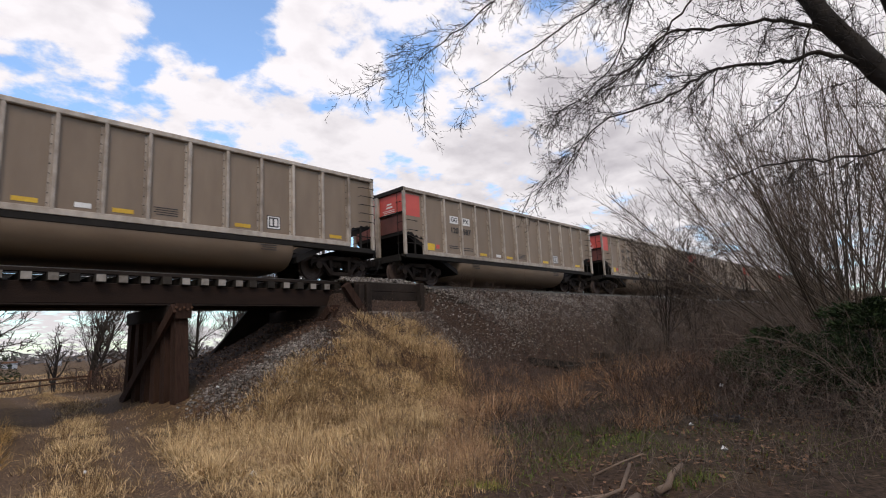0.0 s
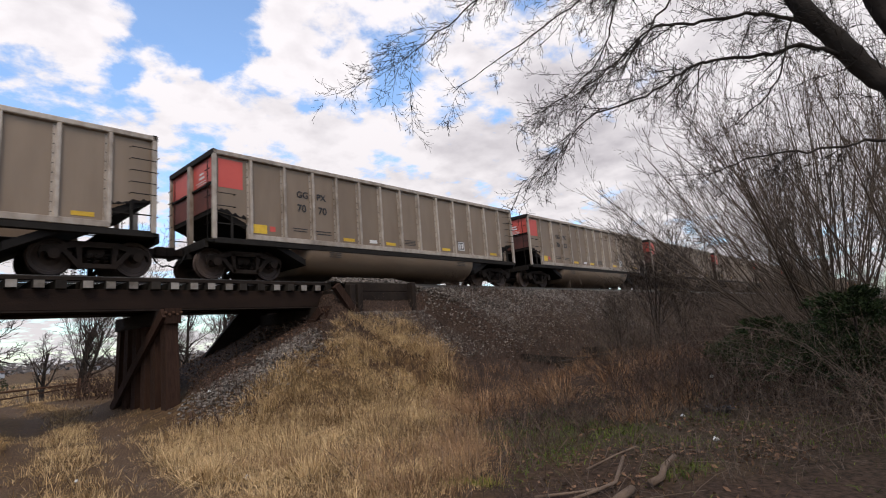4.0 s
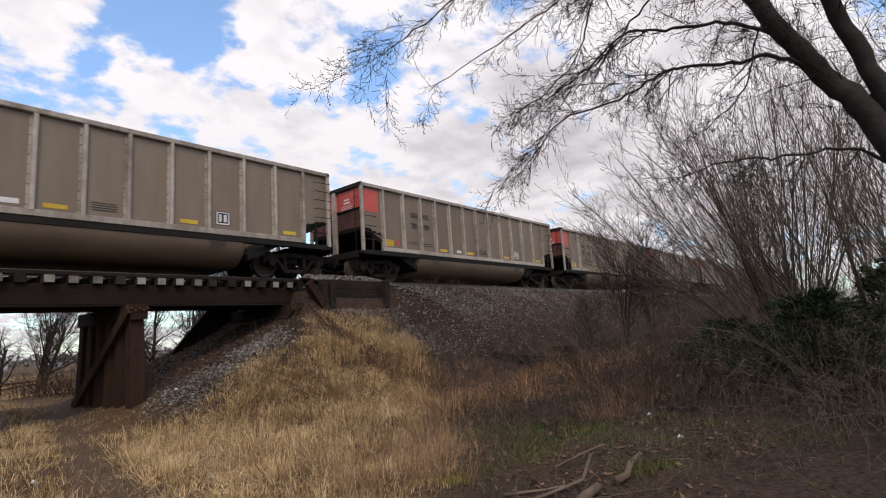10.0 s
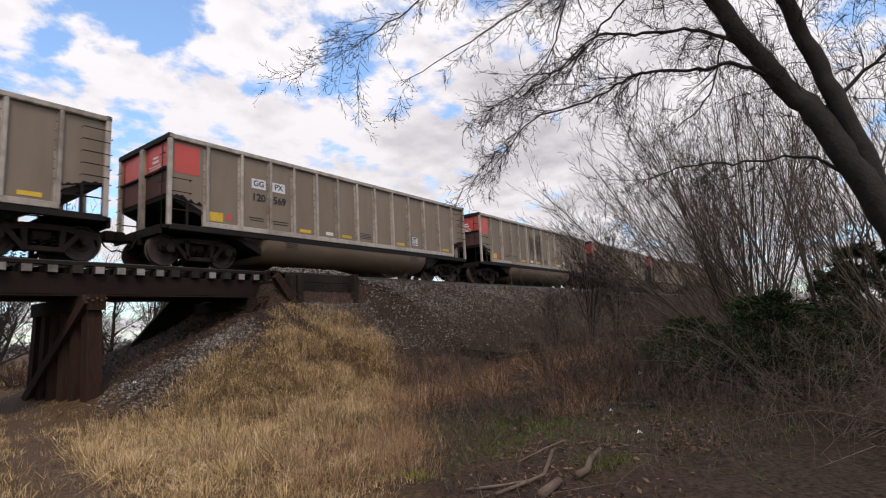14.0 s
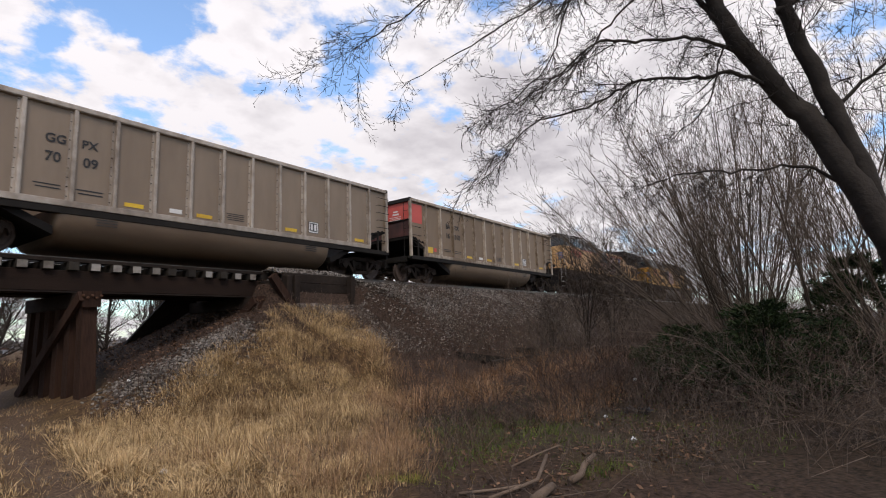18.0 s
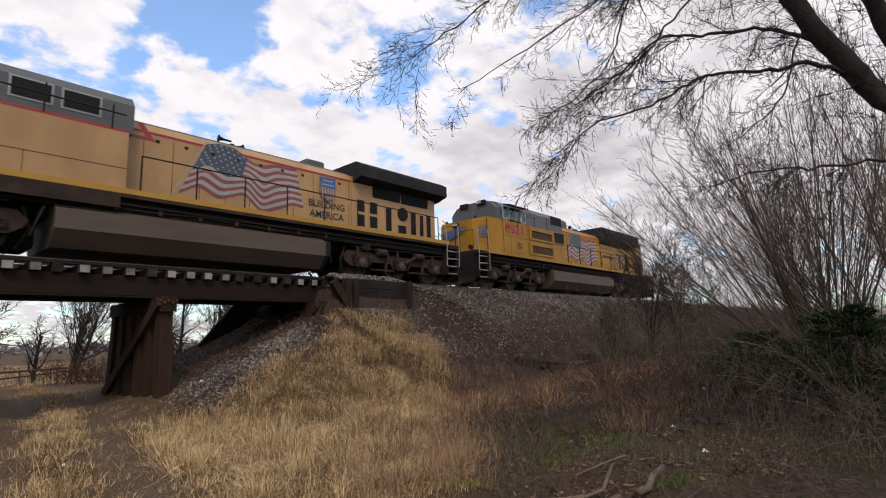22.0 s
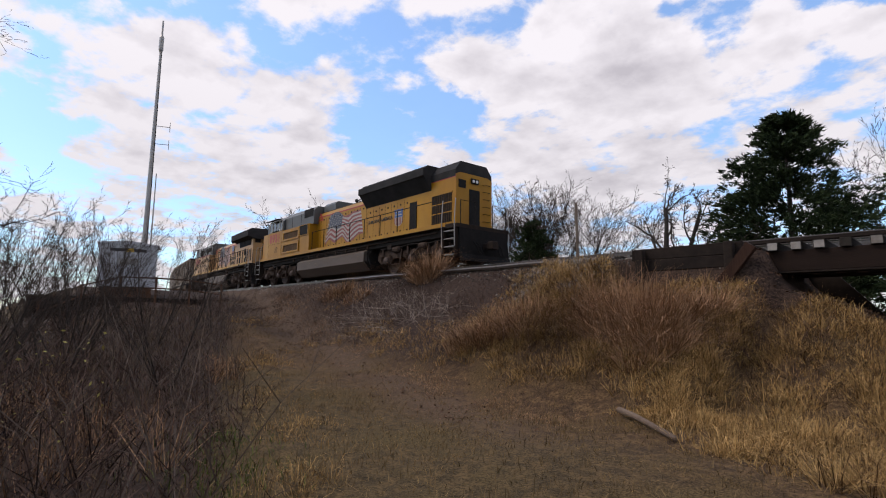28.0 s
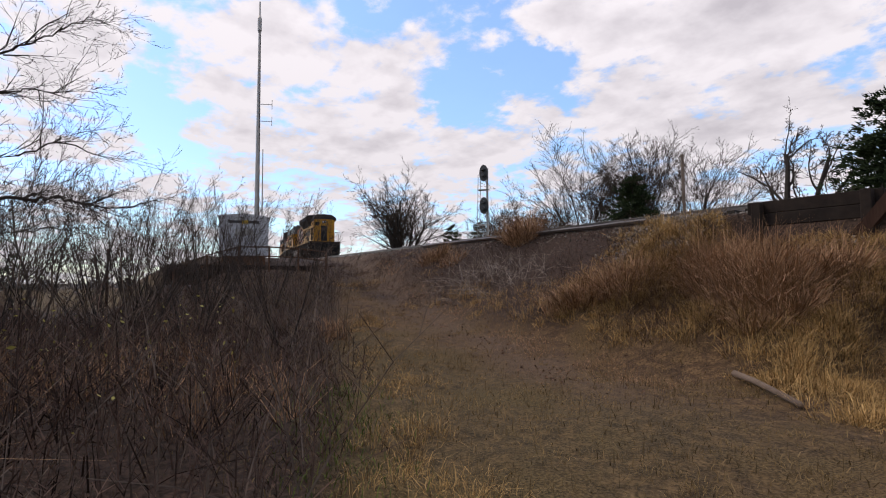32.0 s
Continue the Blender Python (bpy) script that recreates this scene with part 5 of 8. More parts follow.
    part("upper_cabinet", B().prism(up, X(uc), X(ub + 0.15), "x"), M_GREY, e, "grey upper equipment cabinet")
    for s in (-1, 1):
        yb = s * 1.5
        if ac:
            part("red_line", B().box(X(uc), X(ub), min(yb, yb + s * 0.005), max(yb, yb + s * 0.005), 3.26, 3.33), M_NRED, e)
            for u in (6.3, 7.3):
                part("louvre_grille", B().box(X(u), X(u + 0.75), s * 1.3 - 0.02, s * 1.3 + 0.02, 3.62, 4.05), M_DARK, e)
                part("grille_rim", B().box(X(u - 0.05), X(u + 0.8), s * 1.3 - 0.012, s * 1.3 + 0.012, 3.57, 4.1), M_HAND, e)
            part("hatch", B().box(X(5.05), X(5.9), min(yb, yb + s * 0.015), max(yb, yb + s * 0.015), 2.45, 3.1, bev=0.006), paint, e)
            part("panel_seam", B().box(X(5.0), X(ub), min(yb, yb + s * 0.004), max(yb, yb + s * 0.004), 2.3, 2.315).box(X(6.6), X(6.612), min(yb, yb + s * 0.004), max(yb, yb + s * 0.004), 1.7, 2.3), M_TRUCK, e)
            part("cab_handrail", B().tube([(X(4.7), s * 1.55, 3.75), (X(8.6), s * 1.55, 3.7)], 0.02, 6).tube([(X(5.2), s * 1.55, 4.2), (X(5.2), s * 1.52, 3.3)], 0.02, 6).tube([(X(6.9), s * 1.55, 4.0), (X(6.9), s * 1.52, 3.3)], 0.02, 6).tube([(X(8.3), s * 1.55, 3.9), (X(8.3), s * 1.52, 3.3)], 0.02, 6), M_SILL, e)
        else:
            # two long dark intake slots in raised frames
            for z0 in (1.82, 2.6):
                fr = part("slot_frame", B().box(X(5.0), X(7.4), min(yb, yb + s * 0.05), max(yb, yb + s * 0.05), z0, z0 + 0.1).box(X(5.0), X(7.4), min(yb, yb + s * 0.05), max(yb, yb + s * 0.05), z0 + 0.5, z0 + 0.68).box(X(5.0), X(5.2), min(yb, yb + s * 0.05), max(yb, yb + s * 0.05), z0 + 0.1, z0 + 0.5).box(X(7.25), X(7.4), min(yb, yb + s * 0.05), max(yb, yb + s * 0.05), z0 + 0.1, z0 + 0.5), paint, e)
                part("slot", B().box(X(5.2), X(7.25), min(yb, yb + s * 0.012), max(yb, yb + s * 0.012), z0 + 0.1, z0 + 0.5), M_SLOT, fr)
            mg = part("mesh_grille", B().box(X(7.5), X(8.55), min(yb, yb + s * 0.02), max(yb, yb + s * 0.02), 2.72, 3.28), M_DARK, e)
            part("grille_rim", B().box(X(7.46), X(8.59), min(yb, yb + s * 0.04), max(yb, yb + s * 0.04), 2.68, 2.72).box(X(7.46), X(8.59), min(yb, yb + s * 0.04), max(yb, yb + s * 0.04), 3.28, 3.32).box(X(7.46), X(7.5), min(yb, yb + s * 0.04), max(yb, yb + s * 0.04), 2.72, 3.28).box(X(8.55), X(8.59), min(yb, yb + s * 0.04), max(yb, yb + s * 0.04), 2.72, 3.28), paint, mg)
            part("mesh_grille", B().box(X(7.6), X(8.75), s * 1.3 - 0.02, s * 1.3 + 0.02, 3.78, 4.26), M_DARK, e)
            part("panel_seam", B().box(X(7.46), X(7.475), min(yb, yb + s * 0.004), max(yb, yb + s * 0.004), 1.7, 3.3).box(X(7.47), X(8.68), min(yb, yb + s * 0.004), max(yb, yb + s * 0.004), 2.64, 2.65), M_TRUCK, e)
            for u in (5.9, 7.15):
                part("roof_seam", B().box(X(u), X(u + 0.03), s * 1.3 - 0.01, s * 1.3 + 0.012, 3.35, 4.1), M_SILL, e)
    # long hood
    uh0, uh1 = ub, (L - 1.65 if ac else L - 1.2)
    ht = 3.95 if not ac else 3.88
    hood = [(-HH, 1.66), (-HH, ht - 0.25), (-HH + 0.2, ht), (HH - 0.2, ht), (HH, ht - 0.25), (HH, 1.66)]
    ur = 14.2 if not ac else 16.2    # radiator section starts
    part("long_hood", B().prism(hood, X(uh0), X(ur), "x"), paint, e)
    part("radiator_body", B().prism([(-HH - 0.04, 1.66), (-HH - 0.04, ht - 0.1), (-HH + 0.2, ht), (HH - 0.2, ht), (HH + 0.04, ht - 0.1), (HH + 0.04, 1.66)], X(ur), X(uh1), "x"), paint, e)
    part("hood_roof", B().prism([(-HH + 0.05, ht - 0.2), (-HH + 0.25, ht + 0.06), (HH - 0.25, ht + 0.06), (HH - 0.05, ht - 0.2)], X(uh0 + 0.1), X(ur), "x"), M_TRUCK if not ac else M_GREY, e)
    for s in (-1, 1):
        y = s * HH
        part("red_line", B().box(X(uh0 + 0.1), X(ur), min(y, y + s * 0.006), max(y, y + s * 0.006), ht - 0.32, ht - 0.25), M_NRED, e)
        # hood doors: seams and hinges between the hand-rail posts
        n = 8 if not ac else 9
        for i in range(n + 1):
            u = uh0 + 0.5 + (ur - uh0 - 0.6) * i / n
            sm = part("door_seam", B().box(X(u), X(u + 0.014), min(y, y + s * 0.005), max(y, y + s * 0.005), 1.78, ht - 0.4), M_TRUCK, e)
            if i < n:
                [part("latch", B().box(X(u + 0.3), X(u + 0.4), min(y, y + s * 0.014), max(y, y + s * 0.014), zl, zl + 0.08), M_TRUCK, sm) for zl in (1.86, ht - 0.52)]
    part("exhaust_housing", B().prism([(-0.75, ht - 0.1), (-0.75, 4.35), (-0.6, 4.5), (0.6, 4.5), (0.75, 4.35), (0.75, ht - 0.1)], X(9.0), X(10.4), "x") if not ac else B().box(X(14.7), X(15.45), -0.4, 0.4, ht, 4.3, bev=0.04), M_GREY, e)
    hu = 12.2 if not ac else 12.0
    hn = part("horn", B().box(X(hu - 0.12), X(hu + 0.12), -0.1, 0.1, ht, ht + 0.32, bev=0.02).box(X(hu - 0.06), X(hu + 0.06), -0.3, 0.3, ht + 0.2, ht + 0.28), M_DARK, e)
    for dx, dy, dz in ((-0.42, -0.22, 0.38), (0.5, 0.0, 0.33), (-0.34, 0.2, 0.33), (0.36, -0.24, 0.24), (-0.28, 0.0, 0.2)):
        part("horn_bell", B().lathe([(0.03, X(hu)), (0.035, X(hu) + dx * 0.6), (0.07, X(hu) + dx * 0.88), (0.12, X(hu) + dx)], 12, "x", (0, dy, ht + dz)), M_DARK, hn)
    for s in (-1, 1):
        y = s * HH
        # red lightning flash where the roof line drops, and the road number's red sill lines
        part("red_flash", B().prism([(X(ub + 0.3), ht - 0.06), (X(ub + 0.46), ht - 0.06), (X(ub + 0.78), ht - 0.5), (X(ub + 0.12), ht - 0.5), (X(ub + 0.12), ht - 0.43), (X(ub + 0.56), ht - 0.43)], min(y, y + s * 0.009), max(y, y + s * 0.009), "y"), M_NRED, e)
    yh = -HH - 0.006
    if ac:
        flag(e, X(10.15), X(14.2), 2.02, yh, 0.75)
        shield(e, X(15.15), 3.1, yh - 0.05, 0.66, 0.85)
        letter("BUILDING", 0.34, M_BLACKP, e, X(15.15), yh - 0.004, 2.5, 0.004)
        letter("AMERICA", 0.34, M_BLACKP, e, X(15.15), yh - 0.004, 2.14, 0.004)
    else:
        flag(e, X(9.7), X(13.85), 1.95, yh, 0.66)
        letter("BUILDING AMERICA", 0.235, M_BLACKP, e, X(15.45), yh - 0.045, 2.62, 0.004)
        shield(e, X(17.0), 2.55, yh - 0.04, 0.68, 0.82)
    # radiator cooling section
    if ac:
        wing = [(-1.0, 3.56), (-1.52, 3.72), (-1.52, 4.16), (-1.25, 4.32), (1.25, 4.32), (1.52, 4.16), (1.52, 3.72), (1.0, 3.56)]
        part("radiator_wing", B().prism(wing, X(16.25), X(20.95), "x"), M_ROOFB, e, "sooty overhanging radiator roof")
        for s in (-1, 1):
            y = s * (HH + 0.04)
            for u0, u1 in ((17.2, 18.6), (18.7, 20.2)):
                part("radiator_screen", B().prism([(y, 3.16), (y + s * 0.02, 3.16), (y + s * 0.07, 3.56), (y, 3.56)], X(u0), X(u1), "x"), M_DARK, e, "dark slanted radiator screen")
            part("fan_guard", B().lathe([(0.06, y), (0.27, y + s * 0.02), (0.27, y + s * 0.05), (0.06, y + s * 0.06)], 20, "y", (X(18.75), 0, 2.72)), M_TRUCK, e)
            for u0, u1, z0, z1 in ((16.45, 16.8, 2.5, 2.95), (16.45, 16.8, 1.95, 2.4), (17.05, 17.42, 2.5, 2.95), (17.05, 17.42, 1.95, 2.4), (17.85, 18.15, 1.95, 2.85), (18.5, 18.95, 1.9, 2.25), (19.2, 19.5, 1.95, 2.9), (19.72, 19.94, 1.95, 2.82), (20.12, 20.38, 1.95, 2.88)):
                gr = part("grille", B().box(X(u0), X(u1), min(y, y + s * 0.012), max(y, y + s * 0.012), z0, z1), M_DARK, e)
                part("grille_rim", B().box(X(u0 - 0.05), X(u1 + 0.05), min(y, y + s * 0.02), max(y, y + s * 0.02), z0 - 0.05, z0).box(X(u0 - 0.05), X(u1 + 0.05), min(y, y + s * 0.02), max(y, y + s * 0.02), z1, z1 + 0.05).box(X(u0 - 0.05), X(u0), min(y, y + s * 0.02), max(y, y + s * 0.02), z0, z1).box(X(u1), X(u1 + 0.05), min(y, y + s * 0.02), max(y, y + s * 0.02), z0, z1), paint, gr)
    else:
        fl = [(-1.04, 3.4), (-1.5, 4.02), (-1.5, 4.3), (-1.25, 4.5), (1.25, 4.5), (1.5, 4.3), (1.5, 4.02), (1.04, 3.4)]
        part("radiator_flare", B().prism(fl, X(14.15), X(19.4), "x"), M_ROOFB, e, "sooty black flared radiator hood")
        tail = [(-1.05, 3.75), (-1.05, 4.05), (-0.75, 4.44), (0.75, 4.44), (1.05, 4.05), (1.05, 3.75)]
        part("tail_roof", B().prism(tail, X(19.4), X(uh1 - 0.02), "x"), M_ROOFB, e)
        for s in (-1, 1):
            y = s * (HH + 0.04)
            part("flare_lip", B().box(X(14.12), X(19.43), min(s * 1.5, s * 1.53), max(s * 1.5, s * 1.53), 4.0, 4.32), M_ROOFB, e)
            part("dark_door", B().box(X(17.85), X(18.4), min(y, y + s * 0.012), max(y, y + s * 0.012), 1.82, 3.1), M_DARK, e)
            gr = part("barred_opening", B().box(X(19.45), X(20.75), min(y, y + s * 0.01), max(y, y + s * 0.01), 1.86, 3.1), M_DARK, e)
            for i in range(11):
                part("bar", B().box(X(19.5 + i * 0.12), X(19.53 + i * 0.12), min(y, y + s * 0.03), max(y, y + s * 0.03), 1.86, 3.1), M_SLOT, gr)
            part("opening_frame", B().box(X(19.4), X(20.8), min(y, y + s * 0.04), max(y, y + s * 0.04), 1.8, 1.86).box(X(19.4), X(20.8), min(y, y + s * 0.04), max(y, y + s * 0.04), 3.1, 3.16).box(X(19.4), X(20.8), min(y, y + s * 0.035), max(y, y + s * 0.035), 2.28, 2.32).box(X(19.4), X(20.8), min(y, y + s * 0.035), max(y, y + s * 0.035), 2.68, 2.72), paint, gr)
            part("red_line", B().box(X(19.4), X(uh1), min(y, y + s * 0.006), max(y, y + s * 0.006), 3.72, 3.8), M_NRED, e)
            for i in range(7):
                u = ur + 0.1 + i * 0.52
                sm = part("door_seam", B().box(X(u), X(u + 0.014), min(y, y + s * 0.005), max(y, y + s * 0.005), 1.78, 3.3), M_TRUCK, e)
                [part("latch", B().box(X(u + 0.2), X(u + 0.29), min(y, y + s * 0.014), max(y, y + s * 0.014), zl, zl + 0.08), M_TRUCK, sm) for zl in (1.86, 3.1)]
    # tail end: headlight, door, rungs
    xe = X(uh1)
    part("tail_headlight", B().box(xe, xe + 0.06, -0.22, 0.22, 3.55, 3.78, bev=0.02), M_DARK, e)
    for yy in (-0.1, 0.1):
        part("lamp", B().lathe([(0.07, xe + 0.06), (0.07, xe + 0.075)], 12, "x", (0, yy, 3.66)), M_WHITE, e)
    part("tail_door", B().box(xe, xe + 0.02, -0.3, 0.3, 1.75, 3.3), M_DARK, e)
    part("tail_number_board", B().box(xe, xe + 0.02, -0.9, -0.5, 3.3, 3.65), M_DARK, e)
    for j in range(6):
        part("rung", B().tube([(xe, 0.5, 2.0 + j * 0.32), (xe + 0.1, 0.5, 2.0 + j * 0.32), (xe + 0.1, 0.85, 2.0 + j * 0.32), (xe, 0.85, 2.0 + j * 0.32)], 0.012, 5), M_SILL, e)
    # end platforms, steps, pilots, couplers, rails
    for q, x0 in ((-1, X(0.62)), (1, X(L - 0.62))):
        part("end_platform", B().box(min(x0, x0 - q * 0.75), max(x0, x0 - q * 0.75), -1.5, 1.5, 1.5, 1.66, bev=0.01), M_TRUCK, e)
        part("pilot", B().prism([(x0 - q * 0.12, 1.5), (x0, 1.5), (x0 + q * 0.12, 0.45), (x0 + q * 0.3, 0.16), (x0 + q * 0.1, 0.16), (x0 - q * 0.05, 0.5)], -1.35, 1.35, "y"), M_SOOTBLACK, e)
        part("coupler", B().box(min(x0, x0 + q * 0.4), max(x0, x0 + q * 0.4), -0.12, 0.12, 0.72, 0.95, bev=0.02).box(min(x0 + q * 0.35, x0 + q * 0.66), max(x0 + q * 0.35, x0 + q * 0.66), -0.18, 0.18, 0.66, 1.0, bev=0.04), M_TRUCK, e)
        for yy in (-0.7, -0.5, 0.5, 0.7):
            part("air_hose", B().tube([(x0 + q * 0.1, yy, 1.0), (x0 + q * 0.3, yy, 0.8), (x0 + q * 0.42, yy * 0.95, 0.5), (x0 + q * 0.5, yy * 0.9, 0.45)], 0.025, 6), M_SOOTBLACK, e)
        for s in (-1, 1):
            st = part("step_side", B().box(min(x0 - q * 0.1, x0 - q * 0.14), max(x0 - q * 0.1, x0 - q * 0.14), min(s * 1.1, s * 1.52), max(s * 1.1, s * 1.52), 0.4, 1.5), M_TRUCK, e)
            part("step_side", B().box(min(x0 - q * 0.78, x0 - q * 0.82), max(x0 - q * 0.78, x0 - q * 0.82), min(s * 1.1, s * 1.52), max(s * 1.1, s * 1.52), 0.4, 1.5), M_TRUCK, e)
            for j in range(4):
                part("step", B().box(min(x0 - q * 0.12, x0 - q * 0.8), max(x0 - q * 0.12, x0 - q * 0.8), min(s * 1.2, s * 1.5), max(s * 1.2, s * 1.5), 0.42 + j * 0.32, 0.45 + j * 0.32), M_HAND, st, "worn pale step tread")
            for dx in (0.08, 0.86):
                part("grab_rail", B().tube([(x0 - q * dx, s * 1.54, 0.75), (x0 - q * dx, s * 1.56, 1.7), (x0 - q * dx, s * 1.5, 2.55), (x0 - q * (dx + 0.08), s * 1.42, 2.68)], 0.02, 6), M_HAND, e)
            part("end_rail", B().tube([(x0, s * 1.3, 1.66), (x0, s * 1.3, 2.6), (x0, s * 0.5, 2.62), (x0, s * 0.5, 1.66)], 0.02, 6), M_SILL, e)
    for s in (-1, 1):
        us = [ub + 0.35 + i * (L - 1.9 - ub - 0.35) / 8 for i in range(9)]
        part("handrail", B().tube([(X(us[0]), s * 1.46, 2.74), (X(us[-1]), s * 1.46, 2.74)], 0.019, 6), M_SILL, e)
        for u in us:
            part("stanchion", B().tube([(X(u), s * 1.46, 1.66), (X(u), s * 1.46, 2.75)], 0.022, 6), M_SILL, e)
    return e


_s = P0 + 16.18 * 12 - 0.78
for _L, _p, _n, _a in ((22.3, M_UPF, "6004", True), (22.2, M_UPY, "8931", False)):
    _e = engine(_L, _p, _n, _a)
    TRAIN.append((_e, _s + _L / 2, _L / 2 - 4.1))
    _s += _L

# ---- plants ----
RNG = np.random.default_rng(11)


def blades(x, y, h, w, lean, spread, z=None, curl=0.5, lean_dir=None):
    """Tapered bent blades rooted at x, y: arrays. Returns verts, triangle faces."""
    n = len(x)
    z = land(x, y) - 0.02 if z is None else z
    a = RNG.uniform(0, 2 * np.pi, n) if lean_dir is None else lean_dir + RNG.normal(0, spread, n)
    tilt = lean * np.abs(RNG.normal(0.55, 0.4, n))
    dx, dy = np.cos(a) * tilt, np.sin(a) * tilt
    b = RNG.uniform(0, 2 * np.pi, n)
    wx, wy = np.cos(b) * w / 2, np.sin(b) * w / 2
    base = np.stack([x, y, z], -1)
    side = np.stack([wx, wy, 0 * wx], -1)
    mid = base + np.stack([dx * h * 0.4, dy * h * 0.4, h * (0.62 - 0.1 * tilt)], -1)
    tip = base + np.stack([dx * h * (0.8 + curl), dy * h * (0.8 + curl), h * (1.02 - 0.45 * np.minimum(tilt, 1.6))], -1)
    V = np.stack([base - side, base + side, mid - side * 0.75, mid + side * 0.75, tip], 1).reshape(-1, 3)
    o = np.arange(n)[:, None] * 5
    F = np.concatenate([o + np.array([[0, 1, 3]]), o + np.array([[0, 3, 2]]), o + np.array([[2, 3, 4]])])
    return V, F


def scatter(n, x0, x1, y0, y1, keep):
    x, y = RNG.uniform(x0, x1, n), RNG.uniform(y0, y1, n)
    k = RNG.uniform(0, 1, n) < keep(x, y)
    return x[k], y[k]


def stuff(name, V, F, material, label, category, kind="stuff"):
    return tagged(new(name, fast_mesh(name, V, F, material)), label, category, kind=kind)


def off_lane(x, y):
    return np.clip(1 - 1.15 * path_w(x, y), 0, 1)


def clumpy(x, y, sc, seed, lo=0.3):
    return lo + (1 - lo) * sstep(0.35, 0.65, vnoise(x * sc, y * sc, seed))


def tufts(x, y, h, k, w0, w1, r, lean):
    """Tussocks: k blades leaning out of each root."""
    n = len(x)
    a = RNG.uniform(0, 2 * np.pi, n * k)
    q = r * np.sqrt(RNG.uniform(0, 1, n * k))
    hh = np.repeat(h, k) * RNG.uniform(0.45, 1.15, n * k)
    return blades(np.repeat(x, k) + q * np.cos(a), np.repeat(y, k) + q * np.sin(a), hh, RNG.uniform(w0, w1, n * k), lean, 0.8, lean_dir=a)


def spikes(x, y, h, k, w0, w1, r, lean):
    """Straight fine blades, one triangle each, standing at all angles round each root."""
    n = len(x) * k
    a, q = RNG.uniform(0, 2 * np.pi, n), r * np.sqrt(RNG.uniform(0, 1, n))
    px, py = np.repeat(x, k) + q * np.cos(a), np.repeat(y, k) + q * np.sin(a)
    hh = np.repeat(h, k) * RNG.uniform(0.4, 1.2, n)
    tl = lean * np.abs(RNG.normal(0.5, 0.45, n))
    a = a + RNG.normal(0, 0.9, n)
    z = land(px, py) - 0.02
    b, w = RNG.uniform(0, 2 * np.pi, n), RNG.uniform(w0, w1, n)
    c = 1 / np.sqrt(1 + tl * tl)
    sx, sy = np.cos(b) * w, np.sin(b) * w
    V = np.stack([np.stack([px - sx, py - sy, z], -1), np.stack([px + sx, py + sy, z], -1), np.stack([px + np.cos(a) * tl * c * hh, py + np.sin(a) * tl * c * hh, z + hh * c], -1)], 1).reshape(-1, 3)
    return V, np.arange(n * 3).reshape(-1, 3)


def both(A, C):
    return np.concatenate([A[0], C[0]]), np.concatenate([A[1], C[1] + len(A[0])])


# dry grass: the pale lobe east of the lane, the mound west of it, the lane's crown, the near ground
def lobe(x, y):
    e = np.interp(y, (3, 4, 5, 7.3, 9, 11.7, 14), (3.1, 4.7, 6.0, 8.5, 9.9, 11.8, 12.4)) + 0.8 * (vnoise(x * 0.9, y * 0.9, 41) - 0.5)
    return sstep(1.1, 1.6, x - lane_x(y)) * sstep(0.35, -0.35, x - e) * sstep(2.9, 4.0, y) * sstep(13.5, 12.6, y + 0.36 * np.maximum(9.4 - x, 0))


def mound(x, y):
    return sstep(-1.0, -1.4, x - lane_x(y)) * sstep(-10.5, -8.5, x) * sstep(-0.5, 0.6, y - np.interp(x, (-10, -7, -5, -3.4, -1.4, 0.4), (9.3, 8.9, 8.5, 7.2, 6.3, 6.6)) - 0.9 * (vnoise(x * 0.7, y * 0.7, 42) - 0.5)) * sstep(13.75, 13.4, y)


def weed_patch(x, y):
    edge = 1.75 + (-x - 4.6) * 0.43 + 1.5 * (vnoise(x * 0.55, y * 0.55, 46) - 0.5) + 0.6 * (vnoise(x * 1.7, y * 1.7, 47) - 0.5)
    return sstep(edge + 0.25, edge - 0.35, y) * sstep(-3.2, -4.3, x)


def tufty(x, y, sc, seed):
    """Bunchy heights: low between the tussocks, tall on them."""
    return 0.45 + 0.75 * sstep(0.25, 0.8, vnoise(x * sc, y * sc, seed)) + 0.35 * vnoise(x * sc * 3.1, y * sc * 3.1, seed + 1)


x, y = scatter(19000, 1.2, 12.8, 2.2, 14.5, lambda x, y: lobe(x, y) * clumpy(x, y, 2.3, 21, 0.3))
h = RNG.uniform(0.11, 0.3, len(x)) * tufty(x, y, 1.6, 22) * (0.55 + 0.45 * sstep(3.5, 7, y))
V, F = both(tufts(x, y, h * 1.3, 7, 0.005, 0.012, 0.1, 2.1), spikes(x, y, h * 1.15, 15, 0.003, 0.0065, 0.14, 1.6))
stuff("dry_grass", V, F, M_GRASS, "matted pale straw-coloured dry grass on the bank", "grass")
# taller rosy grass along the lobe's edge and up to the bridge wing
M_ROSE = mat("rosy_dry_grass", (0.13, 0.07, 0.035), 0.85, color2=(0.45, 0.28, 0.155), scale=1.1, island=0.9, spec=0.2)
x, y = scatter(5200, 3.5, 13.6, 3.4, 13.8, lambda x, y: np.exp(-((x - np.interp(y, (3, 4, 5, 7.3, 9, 11.7, 14), (3.1, 4.7, 6.0, 8.5, 9.9, 11.8, 12.4)) + 0.25) / 0.55) ** 2) * clumpy(x, y, 1.2, 62, 0.15))
